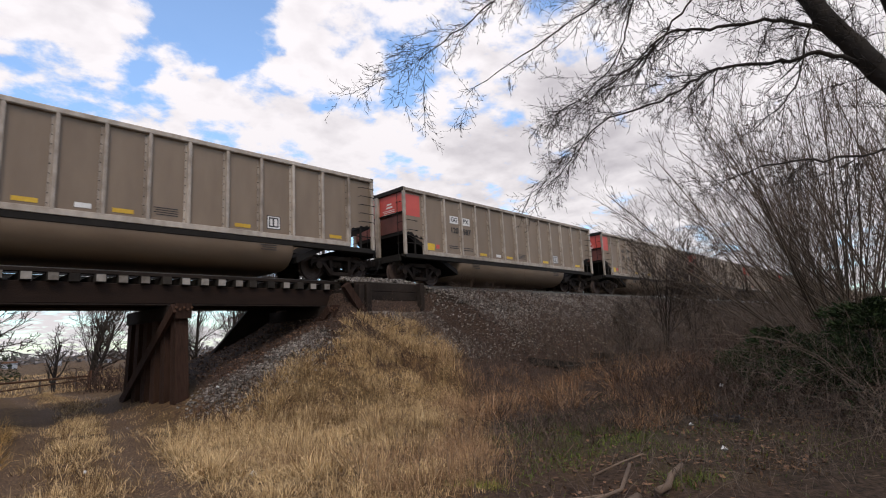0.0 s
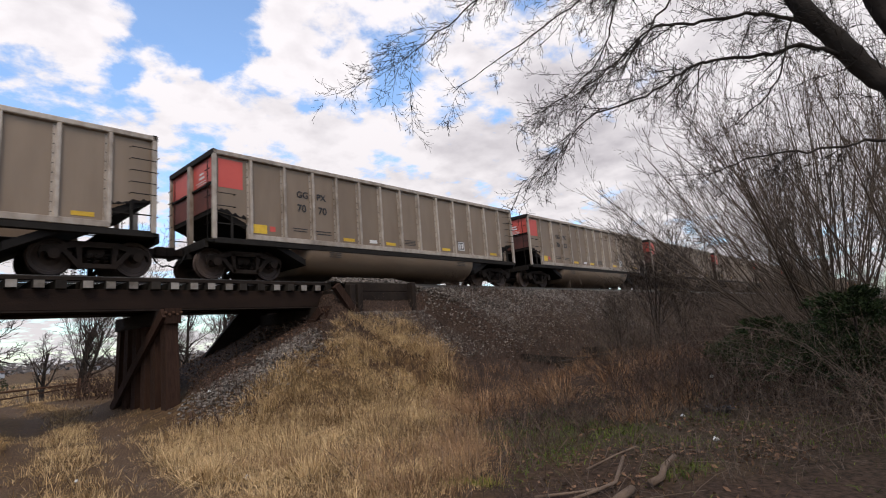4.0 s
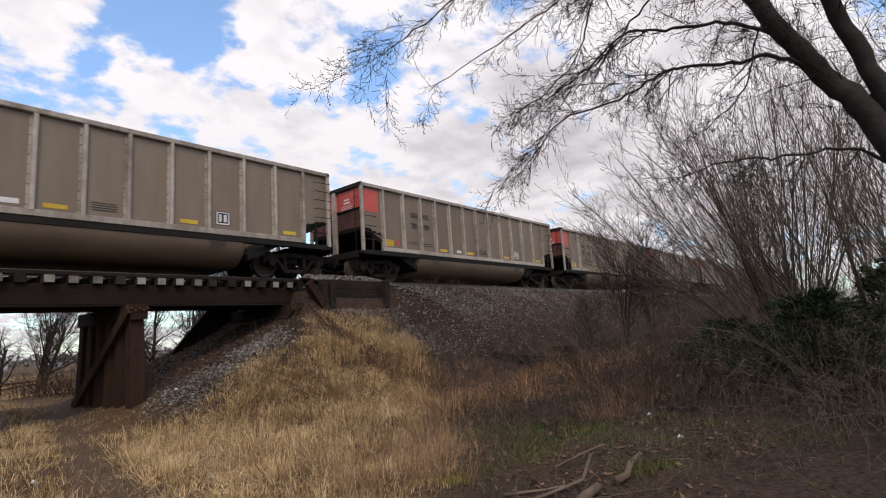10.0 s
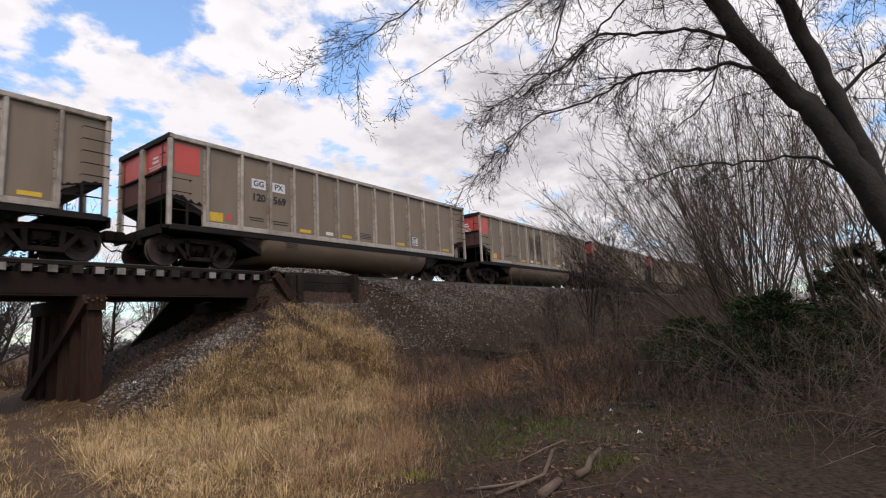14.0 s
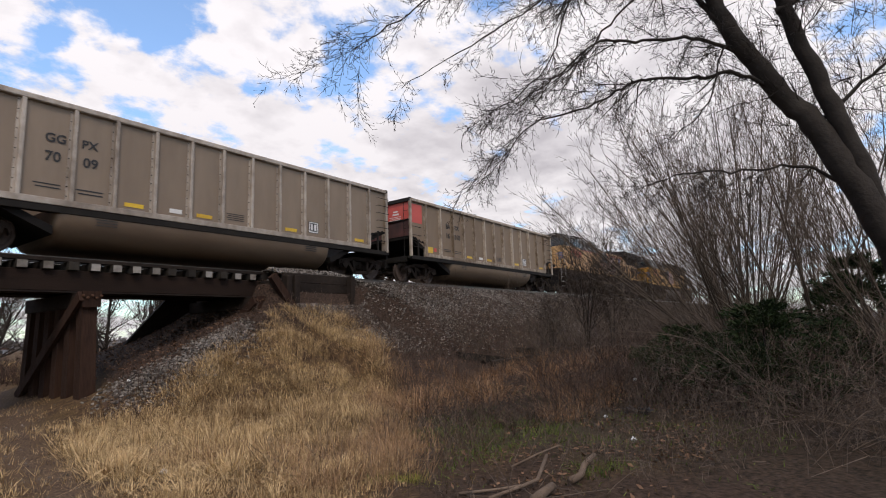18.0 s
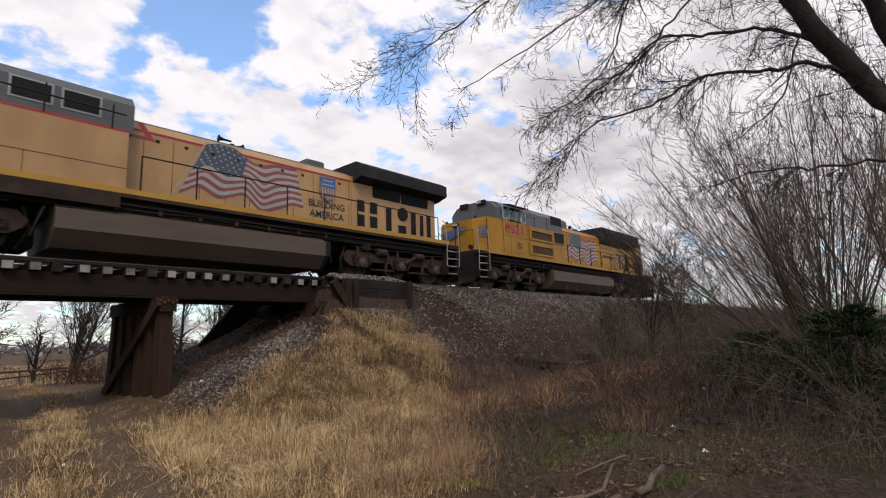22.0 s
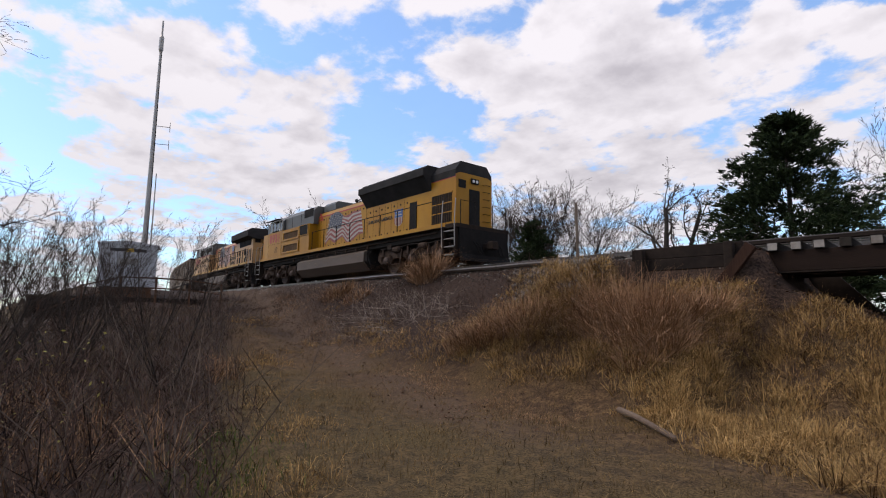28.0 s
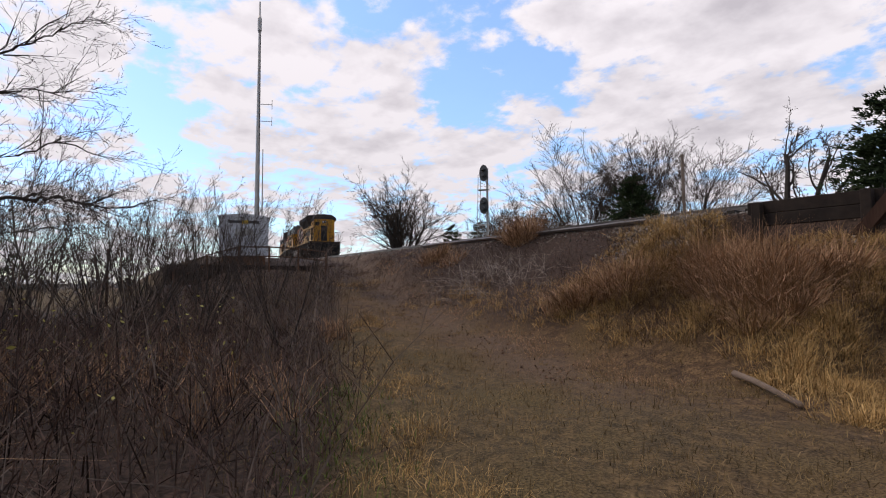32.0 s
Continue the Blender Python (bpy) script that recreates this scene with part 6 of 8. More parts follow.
V, F = both(tufts(x, y, RNG.uniform(0.25, 0.6, len(x)), 6, 0.003, 0.006, 0.12, 0.9), spikes(x, y, RNG.uniform(0.2, 0.55, len(x)), 10, 0.0016, 0.003, 0.16, 0.8))
stuff("rosy_grass", V, F, M_ROSE, "taller rosy dry grass along the edge of the straw", "grass")
x, y = scatter(420, 3.6, 6.4, 4.2, 7.6, lambda x, y: sstep(0.45, 0.62, vnoise(x * 1.1, y * 1.1, 63)) * lobe(x, y))
V, F = tufts(x, y, RNG.uniform(0.15, 0.4, len(x)), 30, 0.002, 0.005, 0.16, 1.4)
stuff("rosy_grass", V, F, M_ROSE, "rosy patches in the straw-coloured grass", "grass")
M_OCHRE = mat("ochre_dry_grass", (0.058, 0.029, 0.009), 0.85, color2=(0.52, 0.325, 0.125), scale=2.0, island=0.9, spec=0.2, contrast=0.36)
x, y = scatter(17500, -11, 2.5, 5, 14, lambda x, y: mound(x, y) * clumpy(x, y, 1.5, 23, 0.25) * (1 - np.exp(-((x + 4.1) / 0.8) ** 2 - ((y - 7.2) / 0.5) ** 2)))
h = RNG.uniform(0.13, 0.34, len(x)) * tufty(x, y, 1.3, 24)
V, F = both(tufts(x, y, h * 1.35, 8, 0.006, 0.014, 0.12, 2.1), spikes(x, y, h * 1.15, 15, 0.0035, 0.0075, 0.15, 1.6))
stuff("dry_grass", V, F, M_OCHRE, "ochre dry grass on the bank west of the lane", "grass")
x, y = scatter(26000, -1, 6.5, 1.0, 30, lambda x, y: np.exp(-((x - lane_x(y) - 0.03) / 0.44) ** 2) * clumpy(x, y, 0.8, 25, 0.45) * np.where(y > 16, 0.3, 1))
h = RNG.uniform(0.08, 0.24, len(x)) * (0.6 + 0.4 * sstep(2, 5, y))
V, F = both(tufts(x, y, h, 4, 0.005, 0.011, 0.09, 1.7), spikes(x, y, h, 9, 0.003, 0.0065, 0.13, 1.4))
stuff("lane_grass", V, F, M_GRASS, "low straw-coloured grass on the crown of the lane", "grass")
x, y = scatter(14000, -2, 8, 2.0, 17, lambda x, y: (np.exp(-((x - lane_x(y) - 1.35) / 0.3) ** 2) + np.exp(-((x - lane_x(y) + 1.25) / 0.3) ** 2)) * clumpy(x, y, 1.6, 69, 0.2))
V, F = spikes(x, y, RNG.uniform(0.04, 0.13, len(x)), 12, 0.003, 0.007, 0.12, 1.7)
stuff("verge_grass", V, F, M_GRASS, "short straw-coloured grass on the verges of the lane", "grass")
# trodden turf to the west, in front of the watcher's left
x, y = scatter(56000, -30, 0.5, -1, 14, lambda x, y: sstep(0.2, -1.5, x) * (bank(x, y) < base(x, y) + 0.9) * (0.25 + 0.75 * sstep(0.45, 0.6, vnoise(x * 0.7, y * 0.7, 26))) * sstep(0.9, 0.6, path_w(x, y)) * (1 - 0.8 * trail(x, y)))
V, F = blades(x, y, RNG.uniform(0.05, 0.15, len(x)), RNG.uniform(0.006, 0.012, len(x)), 1.1, 0.9)
stuff("turf", V, F, mat("trodden_turf", (0.05, 0.033, 0.014), 0.9, color2=(0.2, 0.132, 0.062), scale=0.8, island=0.9, spec=0.15), "short trodden winter turf beside the lane", "grass")
# short worn blades and crumbs over the near ground, brown and olive
x, y = scatter(9500, -26, 12, 1.2, 12.5, lambda x, y: (bank(x, y) < base(x, y) + 0.7) * off_lane(x, y) * (1 - lobe(x, y)) * (1 - mound(x, y)) * (0.3 + 0.7 * sstep(0.35, 0.6, vnoise(x * 1.3, y * 1.3, 45))))
V, F = spikes(x, y, RNG.uniform(0.04, 0.13, len(x)), 20, 0.0018, 0.004, 0.16, 1.6)
stuff("short_grass", V, F, mat("worn_winter_grass", (0.03, 0.02, 0.009), 0.9, color2=(0.19, 0.128, 0.056), scale=0.9, island=0.9, spec=0.15), "short worn winter grass on the trodden ground", "grass")
# green patches
x, y = scatter(110000, 3.5, 13, 0.5, 8, lambda x, y: np.maximum(green_side(x, y), green_spot(x, y)) * sstep(-0.3, 0.4, x - np.interp(y, (0, 3, 5, 7.7), (3.2, 4.0, 5.9, 8.5))) * clumpy(x, y, 1.4, 27, 0.1) * sstep(13, 8, x) * (0.12 + 0.88 * green_spot(x, y)))
V, F = blades(x, y, RNG.uniform(0.04, 0.12, len(x)), RNG.uniform(0.008, 0.018, len(x)), 1.6, 0.9)
stuff("green_grass", V, F, M_GREENGRASS, "low green winter grass and clover at the bank's foot", "grass")
x, y = scatter(3500, -8, -3, 1.2, 4.5, lambda x, y: np.exp(-((y - 1.9 - (-x - 5) * 0.42) / 0.5) ** 2))
V, F = blades(x, y, RNG.uniform(0.06, 0.2, len(x)), RNG.uniform(0.008, 0.014, len(x)), 1.0, 0.9)
stuff("green_grass", V, F, M_GREENGRASS, "green grass along the edge of the weeds", "grass")

x, y = scatter(9000, -16, -3.2, 1.2, 9.5, lambda x, y: np.exp(-((y - 2.7 - (-x - 5) * 0.43) / 0.55) ** 2) * clumpy(x, y, 1.3, 65, 0.1))
V, F = tufts(x, y, RNG.uniform(0.08, 0.26, len(x)), 14, 0.003, 0.006, 0.12, 1.5)
stuff("straw_fringe", V, F, M_OCHRE, "straw-coloured grass along the edge of the weeds", "grass")
x, y = scatter(9000, -26, -4.5, 5.0, 13.5, lambda x, y: np.exp(-((y - np.interp(-x, (3, 6, 10, 14, 19, 25, 31), (6.2, 7.4, 8.6, 9.7, 11.0, 12.9, 15.0))) / 0.5) ** 2) * clumpy(x, y, 0.9, 66, 0.1))
V, F = tufts(x, y, RNG.uniform(0.07, 0.2, len(x)), 14, 0.003, 0.007, 0.14, 1.8)
stuff("trail_grass", V, F, M_ROSE, "rosy short grass beside the climbing path", "grass")
x, y = scatter(8000, -16, 0.5, 1.0, 9.5, lambda x, y: (1 - mound(x, y)) * off_lane(x, y) * (1 - weed_patch(x, y)) * sstep(0.42, 0.68, vnoise(x * 1.9, y * 1.9, 67)) * (0.25 + 0.75 * sstep(0.3, 0.6, vnoise(x * 0.5, y * 0.5, 68))))
V, F = tufts(x, y, RNG.uniform(0.04, 0.12, len(x)), 16, 0.003, 0.006, 0.11, 2.0)
stuff("turf_tufts", V, F, mat("olive_winter_tufts", (0.04, 0.028, 0.01), 0.9, color2=(0.32, 0.21, 0.085), scale=0.9, island=0.9, spec=0.15), "small olive and straw tufts in the trodden turf", "grass")

# russet bunch grass: fountains of long arching blades
def bunch(cx, cy, n, h, r):
    a, q = RNG.uniform(0, 2 * np.pi, n), r * np.sqrt(RNG.uniform(0, 1, n))
    x, y = cx + q * np.cos(a), cy + q * np.sin(a)
    return blades(x, y, h * RNG.uniform(0.55, 1.1, n), RNG.uniform(0.006, 0.019, n), 1.9, 1.0, lean_dir=a, curl=0.7)


def bunches(name, spots, label):
    for cx, cy, n, h, r in spots:
        V, F = bunch(cx, cy, int(n * 0.4), h * 1.25, r)
        tagged(new(name, fast_mesh(name, V, F, M_REDGRASS)), label, "grass clump", group="russet grass clumps")


_b = [(-6.1, 11.7, 2600, 1.15, 0.6), (-5.3, 11.3, 2300, 1.1, 0.6), (-6.9, 12.0, 1900, 1.05, 0.5), (-5.6, 10.5, 2000, 1.0, 0.6), (-4.6, 12.1, 1100, 0.85, 0.4), (-6.6, 11.0, 1800, 1.0, 0.5), (-4.8, 10.3, 1200, 0.8, 0.45), (-5.0, 9.6, 800, 0.6, 0.4), (-8.2, 10.4, 1800, 0.8, 0.6), (-8.9, 10.1, 1500, 0.75, 0.55), (-9.5, 9.8, 1000, 0.6, 0.5), (-14.6, 13.3, 1500, 1.1, 0.5), (-15.3, 13.5, 1200, 0.95, 0.45), (-19.5, 12.6, 1000, 0.7, 0.6), (-17.6, 12.2, 700, 0.5, 0.5), (8.1, 6.6, 450, 0.5, 0.35), (9.9, 6.0, 500, 0.55, 0.4), (11.8, 5.6, 500, 0.6, 0.4), (13.6, 5.4, 500, 0.55, 0.4)]
bunches("russet_grass_clump", _b, "clump of arching russet dry grass")

def ribbons(P0, P1, R0, R1, rnd):
    """Thin flat slips for the finest twigs."""
    d = P1 - P0
    d = d / np.maximum(np.linalg.norm(d, axis=1), 1e-9)[:, None]
    u = np.cross(d, rnd.normal(0, 1, d.shape))
    u /= np.maximum(np.linalg.norm(u, axis=1), 1e-9)[:, None]
    V = np.stack([P0 - u * R0[:, None], P0 + u * R0[:, None], P1 + u * R1[:, None], P1 - u * R1[:, None]], 1).reshape(-1, 3)
    return V, np.arange(len(V)).reshape(-1, 4)


# brush: dead brown stalks with short side twigs
def stalks(x, y, h, r, material, name, label, category, twigs=7, lean=0.22, kind="stuff", seedhead=0.0):
    n = len(x)
    z = land(x, y) - 0.03
    a, tl = RNG.uniform(0, 2 * np.pi, n), np.abs(RNG.normal(0, lean, n))
    d = np.stack([np.cos(a) * tl, np.sin(a) * tl, np.ones(n)], -1)
    d /= np.linalg.norm(d, axis=1)[:, None]
    bend = np.stack([np.cos(a), np.sin(a), -0.3 * np.ones(n)], -1) * (tl * 0.5)[:, None]
    p = np.stack([x, y, z], -1)
    P0, P1, R0, R1 = [], [], [], []
    last = p
    K = 3
    nodes = [p]
    for i in range(K):
        t = (i + 1) / K
        q = p + d * (h * t)[:, None] + bend * (h * t * t)[:, None] + RNG.normal(0, 0.012, (n, 3)) * h[:, None]
        P0.append(last)
        P1.append(q)
        R0.append(r * (1 - 0.75 * i / K))
        R1.append(r * (1 - 0.75 * (i + 1) / K))
        nodes.append(q)
        last = q
    for j in range(twigs):
        t = RNG.uniform(0.25, 0.98, n) * K
        i = np.minimum(t.astype(int), K - 1)
        N = np.stack(nodes)
        s = N[i, np.arange(n)] + (N[i + 1, np.arange(n)] - N[i, np.arange(n)]) * (t - i)[:, None]
        b = RNG.uniform(0, 2 * np.pi, n)
        ln = h * RNG.uniform(0.08, 0.24, n)
        e = s + np.stack([np.cos(b) * 0.7, np.sin(b) * 0.7, RNG.uniform(0.3, 1.1, n)], -1) * ln[:, None]
        P0.append(s)
        P1.append(e)
        R0.append(r * 0.45)
        R1.append(r * 0.2)
    V, F = ribbons(np.concatenate(P0), np.concatenate(P1), np.concatenate(R0), np.concatenate(R1), RNG)
    return tagged(new(name, fast_mesh(name, V, F, material)), label, category, kind=kind)


# brown flank of the bank
x, y = scatter(19000, 5.5, 34, 3.6, 14, lambda x, y: brush_side(x, y) * sstep(14.0, 12.6, y) * clumpy(x, y, 0.6, 31, 0.25) * np.where(x > 20, 0.5, 1))
stalks(x, y, RNG.uniform(0.2, 0.75, len(x)) * (0.6 + 0.8 * vnoise(x * 0.5, y * 0.5, 32)), np.full(len(x), 0.006), M_BRUSH, "brush", "thin dead brown brush on the bank's flank", "brush", 8, 0.7)
# tan grass standing in drifts along the foot of the flank
x, y = scatter(1500, 8.2, 19, 3.4, 9.4, lambda x, y: brush_side(x, y) * sstep(0.52, 0.68, vnoise(x * 0.55, y * 0.8, 64)) * sstep(9.2, 7.4, y))
V, F = tufts(x, y, RNG.uniform(0.2, 0.55, len(x)), 22, 0.003, 0.007, 0.2, 1.2)
stuff("russet_grass", V, F, M_REDGRASS, "thin drifts of russet grass along the bank's foot", "grass")
# the tall weed patch beside the trodden path
x, y = scatter(15000, -26, -3, -9, 11, lambda x, y: weed_patch(x, y) * np.where(x < -14, 0.45, 1) * sstep(-8.5, -6, y + 0.15 * (x + 8)))
stalks(x, y, RNG.uniform(0.25, 1.5, len(x)) * (0.3 + 1.0 * vnoise(x * 0.7, y * 0.7, 33)) * (0.5 + 0.5 * sstep(1.6, 3.5, np.hypot(x, y) - 2.2)) * (0.4 + 0.6 * sstep(-0.1, 1.7, 2.0 + (-x - 4.6) * 0.43 - y)), np.full(len(x), 0.008), M_WEED, "tall_weeds", "tall dark-brown dead weeds beside the path", "weeds", 9, 0.45)
x, y = scatter(1300, -20, -3.4, -6, 9, lambda x, y: weed_patch(x, y) * 0.7)
stalks(x, y, RNG.uniform(0.9, 2.0, len(x)), np.full(len(x), 0.008), M_CANE, "pale_canes", "pale arching canes among the dead weeds", "weeds", 6, 0.55)
# russet patches among the weeds
x, y = scatter(340, -13, -3.6, -3, 5, lambda x, y: weed_patch(x, y) * sstep(0.6, 0.75, vnoise(x * 0.6, y * 0.6, 37)))
V, F = tufts(x, y, RNG.uniform(0.6, 1.0, len(x)), 30, 0.006, 0.012, 0.15, 1.2)
stuff("russet_grass", V, F, M_REDGRASS, "russet dry grass standing among the dark weeds", "grass")
# dead leaves on the earth cones under the bridge
def leaf_litter(x, y, size, label):
    n = len(x)
    d = RNG.normal(0, 1, (n, 3)) * np.array([1, 1, 0.35])
    d /= np.linalg.norm(d, axis=1)[:, None]
    e = np.cross(d, RNG.normal(0, 0.4, (n, 3)) + np.array([0, 0, 1]))
    e /= np.linalg.norm(e, axis=1)[:, None]
    p = np.stack([x, y, land(x, y) + 0.02], -1)
    s = size[:, None]
    V = np.stack([p - d * s, p + e * s * 0.5, p + d * s, p - e * s * 0.5], 1).reshape(-1, 3)
    stuff("leaf_litter", V, np.arange(n * 4).reshape(-1, 4), M_DEADLEAF, label, "leaves")


M_DEADLEAF = mat("dead_leaves", (0.035, 0.019, 0.012), 0.9, color2=(0.2, 0.115, 0.07), scale=2, island=0.9, spec=0.15)
x, y = scatter(14000, -5.5, 11, 12.6, 19, lambda x, y: brush_side(x, y) * sstep(3.2, 1.2, np.abs(np.abs(x - 3) - 5.2)))
leaf_litter(x, y, RNG.uniform(0.02, 0.06, len(x)), "brown dead leaves on the earth cones under the bridge")
x, y = scatter(24000, 3.4, 19, 1.2, 10.5, lambda x, y: sstep(3.0, 4.2, x - 0.25 * y) * (1 - 0.8 * green_spot(x, y)) * clumpy(x, y, 1.2, 38, 0.2))
leaf_litter(x, y, RNG.uniform(0.015, 0.045, len(x)), "brown dead leaves scattered at the foot of the bank")
x, y = scatter(16000, -30, -5, 5.5, 14.5, lambda x, y: np.minimum(1, trail(x, y) * 1.2) * clumpy(x, y, 1.1, 72, 0.2))
leaf_litter(x, y, RNG.uniform(0.015, 0.045, len(x)), "rosy-brown leaf litter trodden into the climbing path")
# flattened pale canes on the west bank
M_PALE = mat("bleached_cane", (0.16, 0.125, 0.1), 0.9, color2=(0.36, 0.3, 0.25), scale=2, island=0.8)
x, y = scatter(900, -17.5, -10.5, 9.6, 12.6, lambda x, y: np.exp(-((x + 13.6) / 2.2) ** 2 - ((y - 10.9) / 0.7) ** 2))
stalks(x, y, RNG.uniform(0.5, 1.2, len(x)), np.full(len(x), 0.007), M_PALE, "flattened_canes", "pale dead canes flattened on the west bank", "weeds", 3, 1.6)
x, y = scatter(1100, -24, -8, 9.0, 13.6, lambda x, y: brush_side(x, y) * sstep(0.5, 0.7, vnoise(x * 0.5, y * 0.7, 44)))
V, F = tufts(x, y, RNG.uniform(0.15, 0.4, len(x)), 22, 0.004, 0.008, 0.16, 1.7)
stuff("dry_grass", V, F, M_OCHRE, "thin ochre grass on the west bank", "grass")
# low scrub on the west bank and a little on the cones
x, y = scatter(9000, -30, -7, 9.5, 13.8, lambda x, y: brush_side(x, y) * clumpy(x, y, 0.8, 34, 0.15) * 0.8)
stalks(x, y, RNG.uniform(0.15, 0.45, len(x)), np.full(len(x), 0.005), M_WEED, "brush", "low dead scrub on the west bank", "brush", 6, 0.9)
x, y = scatter(1500, 4.5, 10, 10.5, 14.4, lambda x, y: 0.6 * sstep(0.4, 0.7, vnoise(x, y, 35)))
stalks(x, y, RNG.uniform(0.3, 0.8, len(x)), np.full(len(x), 0.005), M_WEED, "brush", "sparse dead stalks on the gravel cone", "brush", 6, 0.4)
x, y = scatter(2600, -11, -1.5, 8.2, 13.4, lambda x, y: mound(x, y) * sstep(0.42, 0.62, vnoise(x * 0.45, y * 0.45, 39)))
stalks(x, y, RNG.uniform(0.3, 0.8, len(x)), np.full(len(x), 0.004), M_WEED, "brush", "dark reddish brush among the dry grass of the mound", "brush", 9, 0.6)
x, y = scatter(9000, 8.5, 20, -4, 4.5, lambda x, y: sstep(9.3, 12, x + 0.35 * y) * 0.8)
stalks(x, y, RNG.uniform(0.3, 1.5, len(x)) * (0.5 + 0.7 * vnoise(x * 0.5, y * 0.5, 40)), np.full(len(x), 0.0042), M_WEED, "brush", "dark tangled brush under the bare thicket", "brush", 10, 0.7)
x, y = scatter(3600, 12, 34, -1, 8.5, lambda x, y: sstep(11.5, 14, x) * (0.3 + 0.7 * vnoise(x * 0.4, y * 0.4, 48)))
stalks(x, y, RNG.uniform(1.0, 3.0, len(x)), np.full(len(x), 0.006), M_STEM, "brush", "tall grey-brown brush behind the bare thicket", "brush", 16, 0.45)
# straw-coloured field past the bridge
x, y = scatter(5200, -25, 45, 34, 120, lambda x, y: 0.9 + 0 * x)
V, F = spikes(x, y, RNG.uniform(0.2, 0.45, len(x)), 9, 0.02, 0.05, 0.8, 1.0)
stuff("field_grass", V, F, M_GRASS, "pale straw-coloured grass of the field past the bridge", "grass")
# right foreground: arching pale canes and litter twigs
x, y = scatter(1500, 5.5, 13.5, -3.0, 3.2, lambda x, y: sstep(6.0, 8.0, x - 0.5 * y) * 0.9)
stalks(x, y, RNG.uniform(0.5, 1.9, len(x)), np.full(len(x), 0.0036), M_CANE, "pale_canes", "pale arching dead canes under the trees", "weeds", 10, 0.8)
x, y = scatter(2200, 3.8, 12, 0.8, 5.5, lambda x, y: 0.8 * sstep(0.45, 0.65, vnoise(x * 1.1, y * 1.1, 36)))
stalks(x, y, RNG.uniform(0.15, 0.6, len(x)), np.full(len(x), 0.004), M_CANE, "brush", "thin pale dead stalks in the green grass", "brush", 6, 0.6)

x, y = scatter(700, 3.9, 9.5, 1.2, 3.6, lambda x, y: 0.9 * sstep(0.35, 0.6, vnoise(x * 0.9, y * 0.9, 70)))
stalks(x, y, RNG.uniform(0.2, 0.7, len(x)), np.full(len(x), 0.004), M_CANE, "fallen_twigs", "pale fallen twigs littering the bank's foot", "twigs", 4, 2.4)
# late yellow-green leaves hanging on the near weeds
x, y = scatter(1300, -11, -4.8, -4.5, 1.5, lambda x, y: sstep(0.55, 0.7, vnoise(x * 0.9, y * 0.9, 49)) * weed_patch(x, y))
_n = len(x)
_d = RNG.normal(0, 1, (_n, 3))
_d /= np.linalg.norm(_d, axis=1)[:, None]
_e = np.cross(_d, RNG.normal(0, 1, (_n, 3)))
_e /= np.linalg.norm(_e, axis=1)[:, None]
_p = np.stack([x, y, land(x, y) + RNG.uniform(0.35, 1.35, _n)], -1)
_s = RNG.uniform(0.014, 0.032, _n)[:, None]
stuff("late_leaves", np.stack([_p - _d * _s, _p + _e * _s * 0.5, _p + _d * _s, _p - _e * _s * 0.5], 1).reshape(-1, 3), np.arange(_n * 4).reshape(-1, 4), M_LEAF, "sparse yellow-green leaves among the dead weeds", "leaves")

# ---- bare trees ----
def grow(out, P, D, L, R, level, rule, rnd):
    """Many limbs at once, each a wandering chain; children leave them along their outer part."""
    k = rule["steps"][level]
    q, dd, rr = P, D, R
    r_end = R * rule["taper"][level]
    last = level == len(rule["steps"]) - 1
    kp, kd, kl, kr = [], [], [], []
    for i in range(k):
        dd = dd + rnd.normal(0, rule["wander"][level], dd.shape) + np.array([0, 0, rule["up"][level]])
        dd = dd / np.linalg.norm(dd, axis=1)[:, None]
        n = q + dd * (L / k)[:, None]
        t = (i + 1) / k
        r2 = R + (r_end - R) * t
        out.append((q, n, rr, r2, level))
        if not last and t > rule["bare"][level]:
            m = np.floor(rule["kids"][level] + rnd.random(len(q))).astype(int)
            j = np.repeat(np.arange(len(q)), m)
            ax = rnd.normal(0, 1, (len(j), 3))
            ax -= dd[j] * np.sum(ax * dd[j], 1)[:, None]
            ax /= np.linalg.norm(ax, axis=1)[:, None]
            an = np.radians(rnd.uniform(*rule["angle"][level], len(j)))[:, None]
            kp.append(q[j] + (n[j] - q[j]) * rnd.random((len(j), 1)))
            kd.append(dd[j] * np.cos(an) + ax * np.sin(an))
            kl.append(L[j] * rule["ratio"][level] * rnd.uniform(0.65, 1.15, len(j)) * (1.15 - 0.5 * t))
            kr.append(r2[j] * rule["thin"][level])
        q, rr = n, r2
    if kp:
        kp = np.concatenate(kp)
        if len(kp):
            grow(out, kp, np.concatenate(kd), np.concatenate(kl), np.concatenate(kr), level + 1, rule, rnd)


def joined(out, lo, hi):
    s = [g for g in out if lo <= g[4] <= hi]
    return [np.concatenate([g[i] for g in s]) for i in range(4)]


def chains(out, level, keep_all=False):
    """The separate limbs of one level: rows of points and radii."""
    runs, i = [], 0
    s = [g for g in out if g[4] == level]
    while i < len(s):
        j = i + 1
        while j < len(s) and len(s[j][0]) == len(s[i][0]) and np.allclose(s[j][0], s[j - 1][1]):
            j += 1
        for c in range(len(s[i][0])):
            runs.append((np.array([s[i][0][c]] + [g[1][c] for g in s[i:j]]), np.array([s[i][2][c]] + [g[3][c] for g in s[i:j]])))
        i = j
    return runs


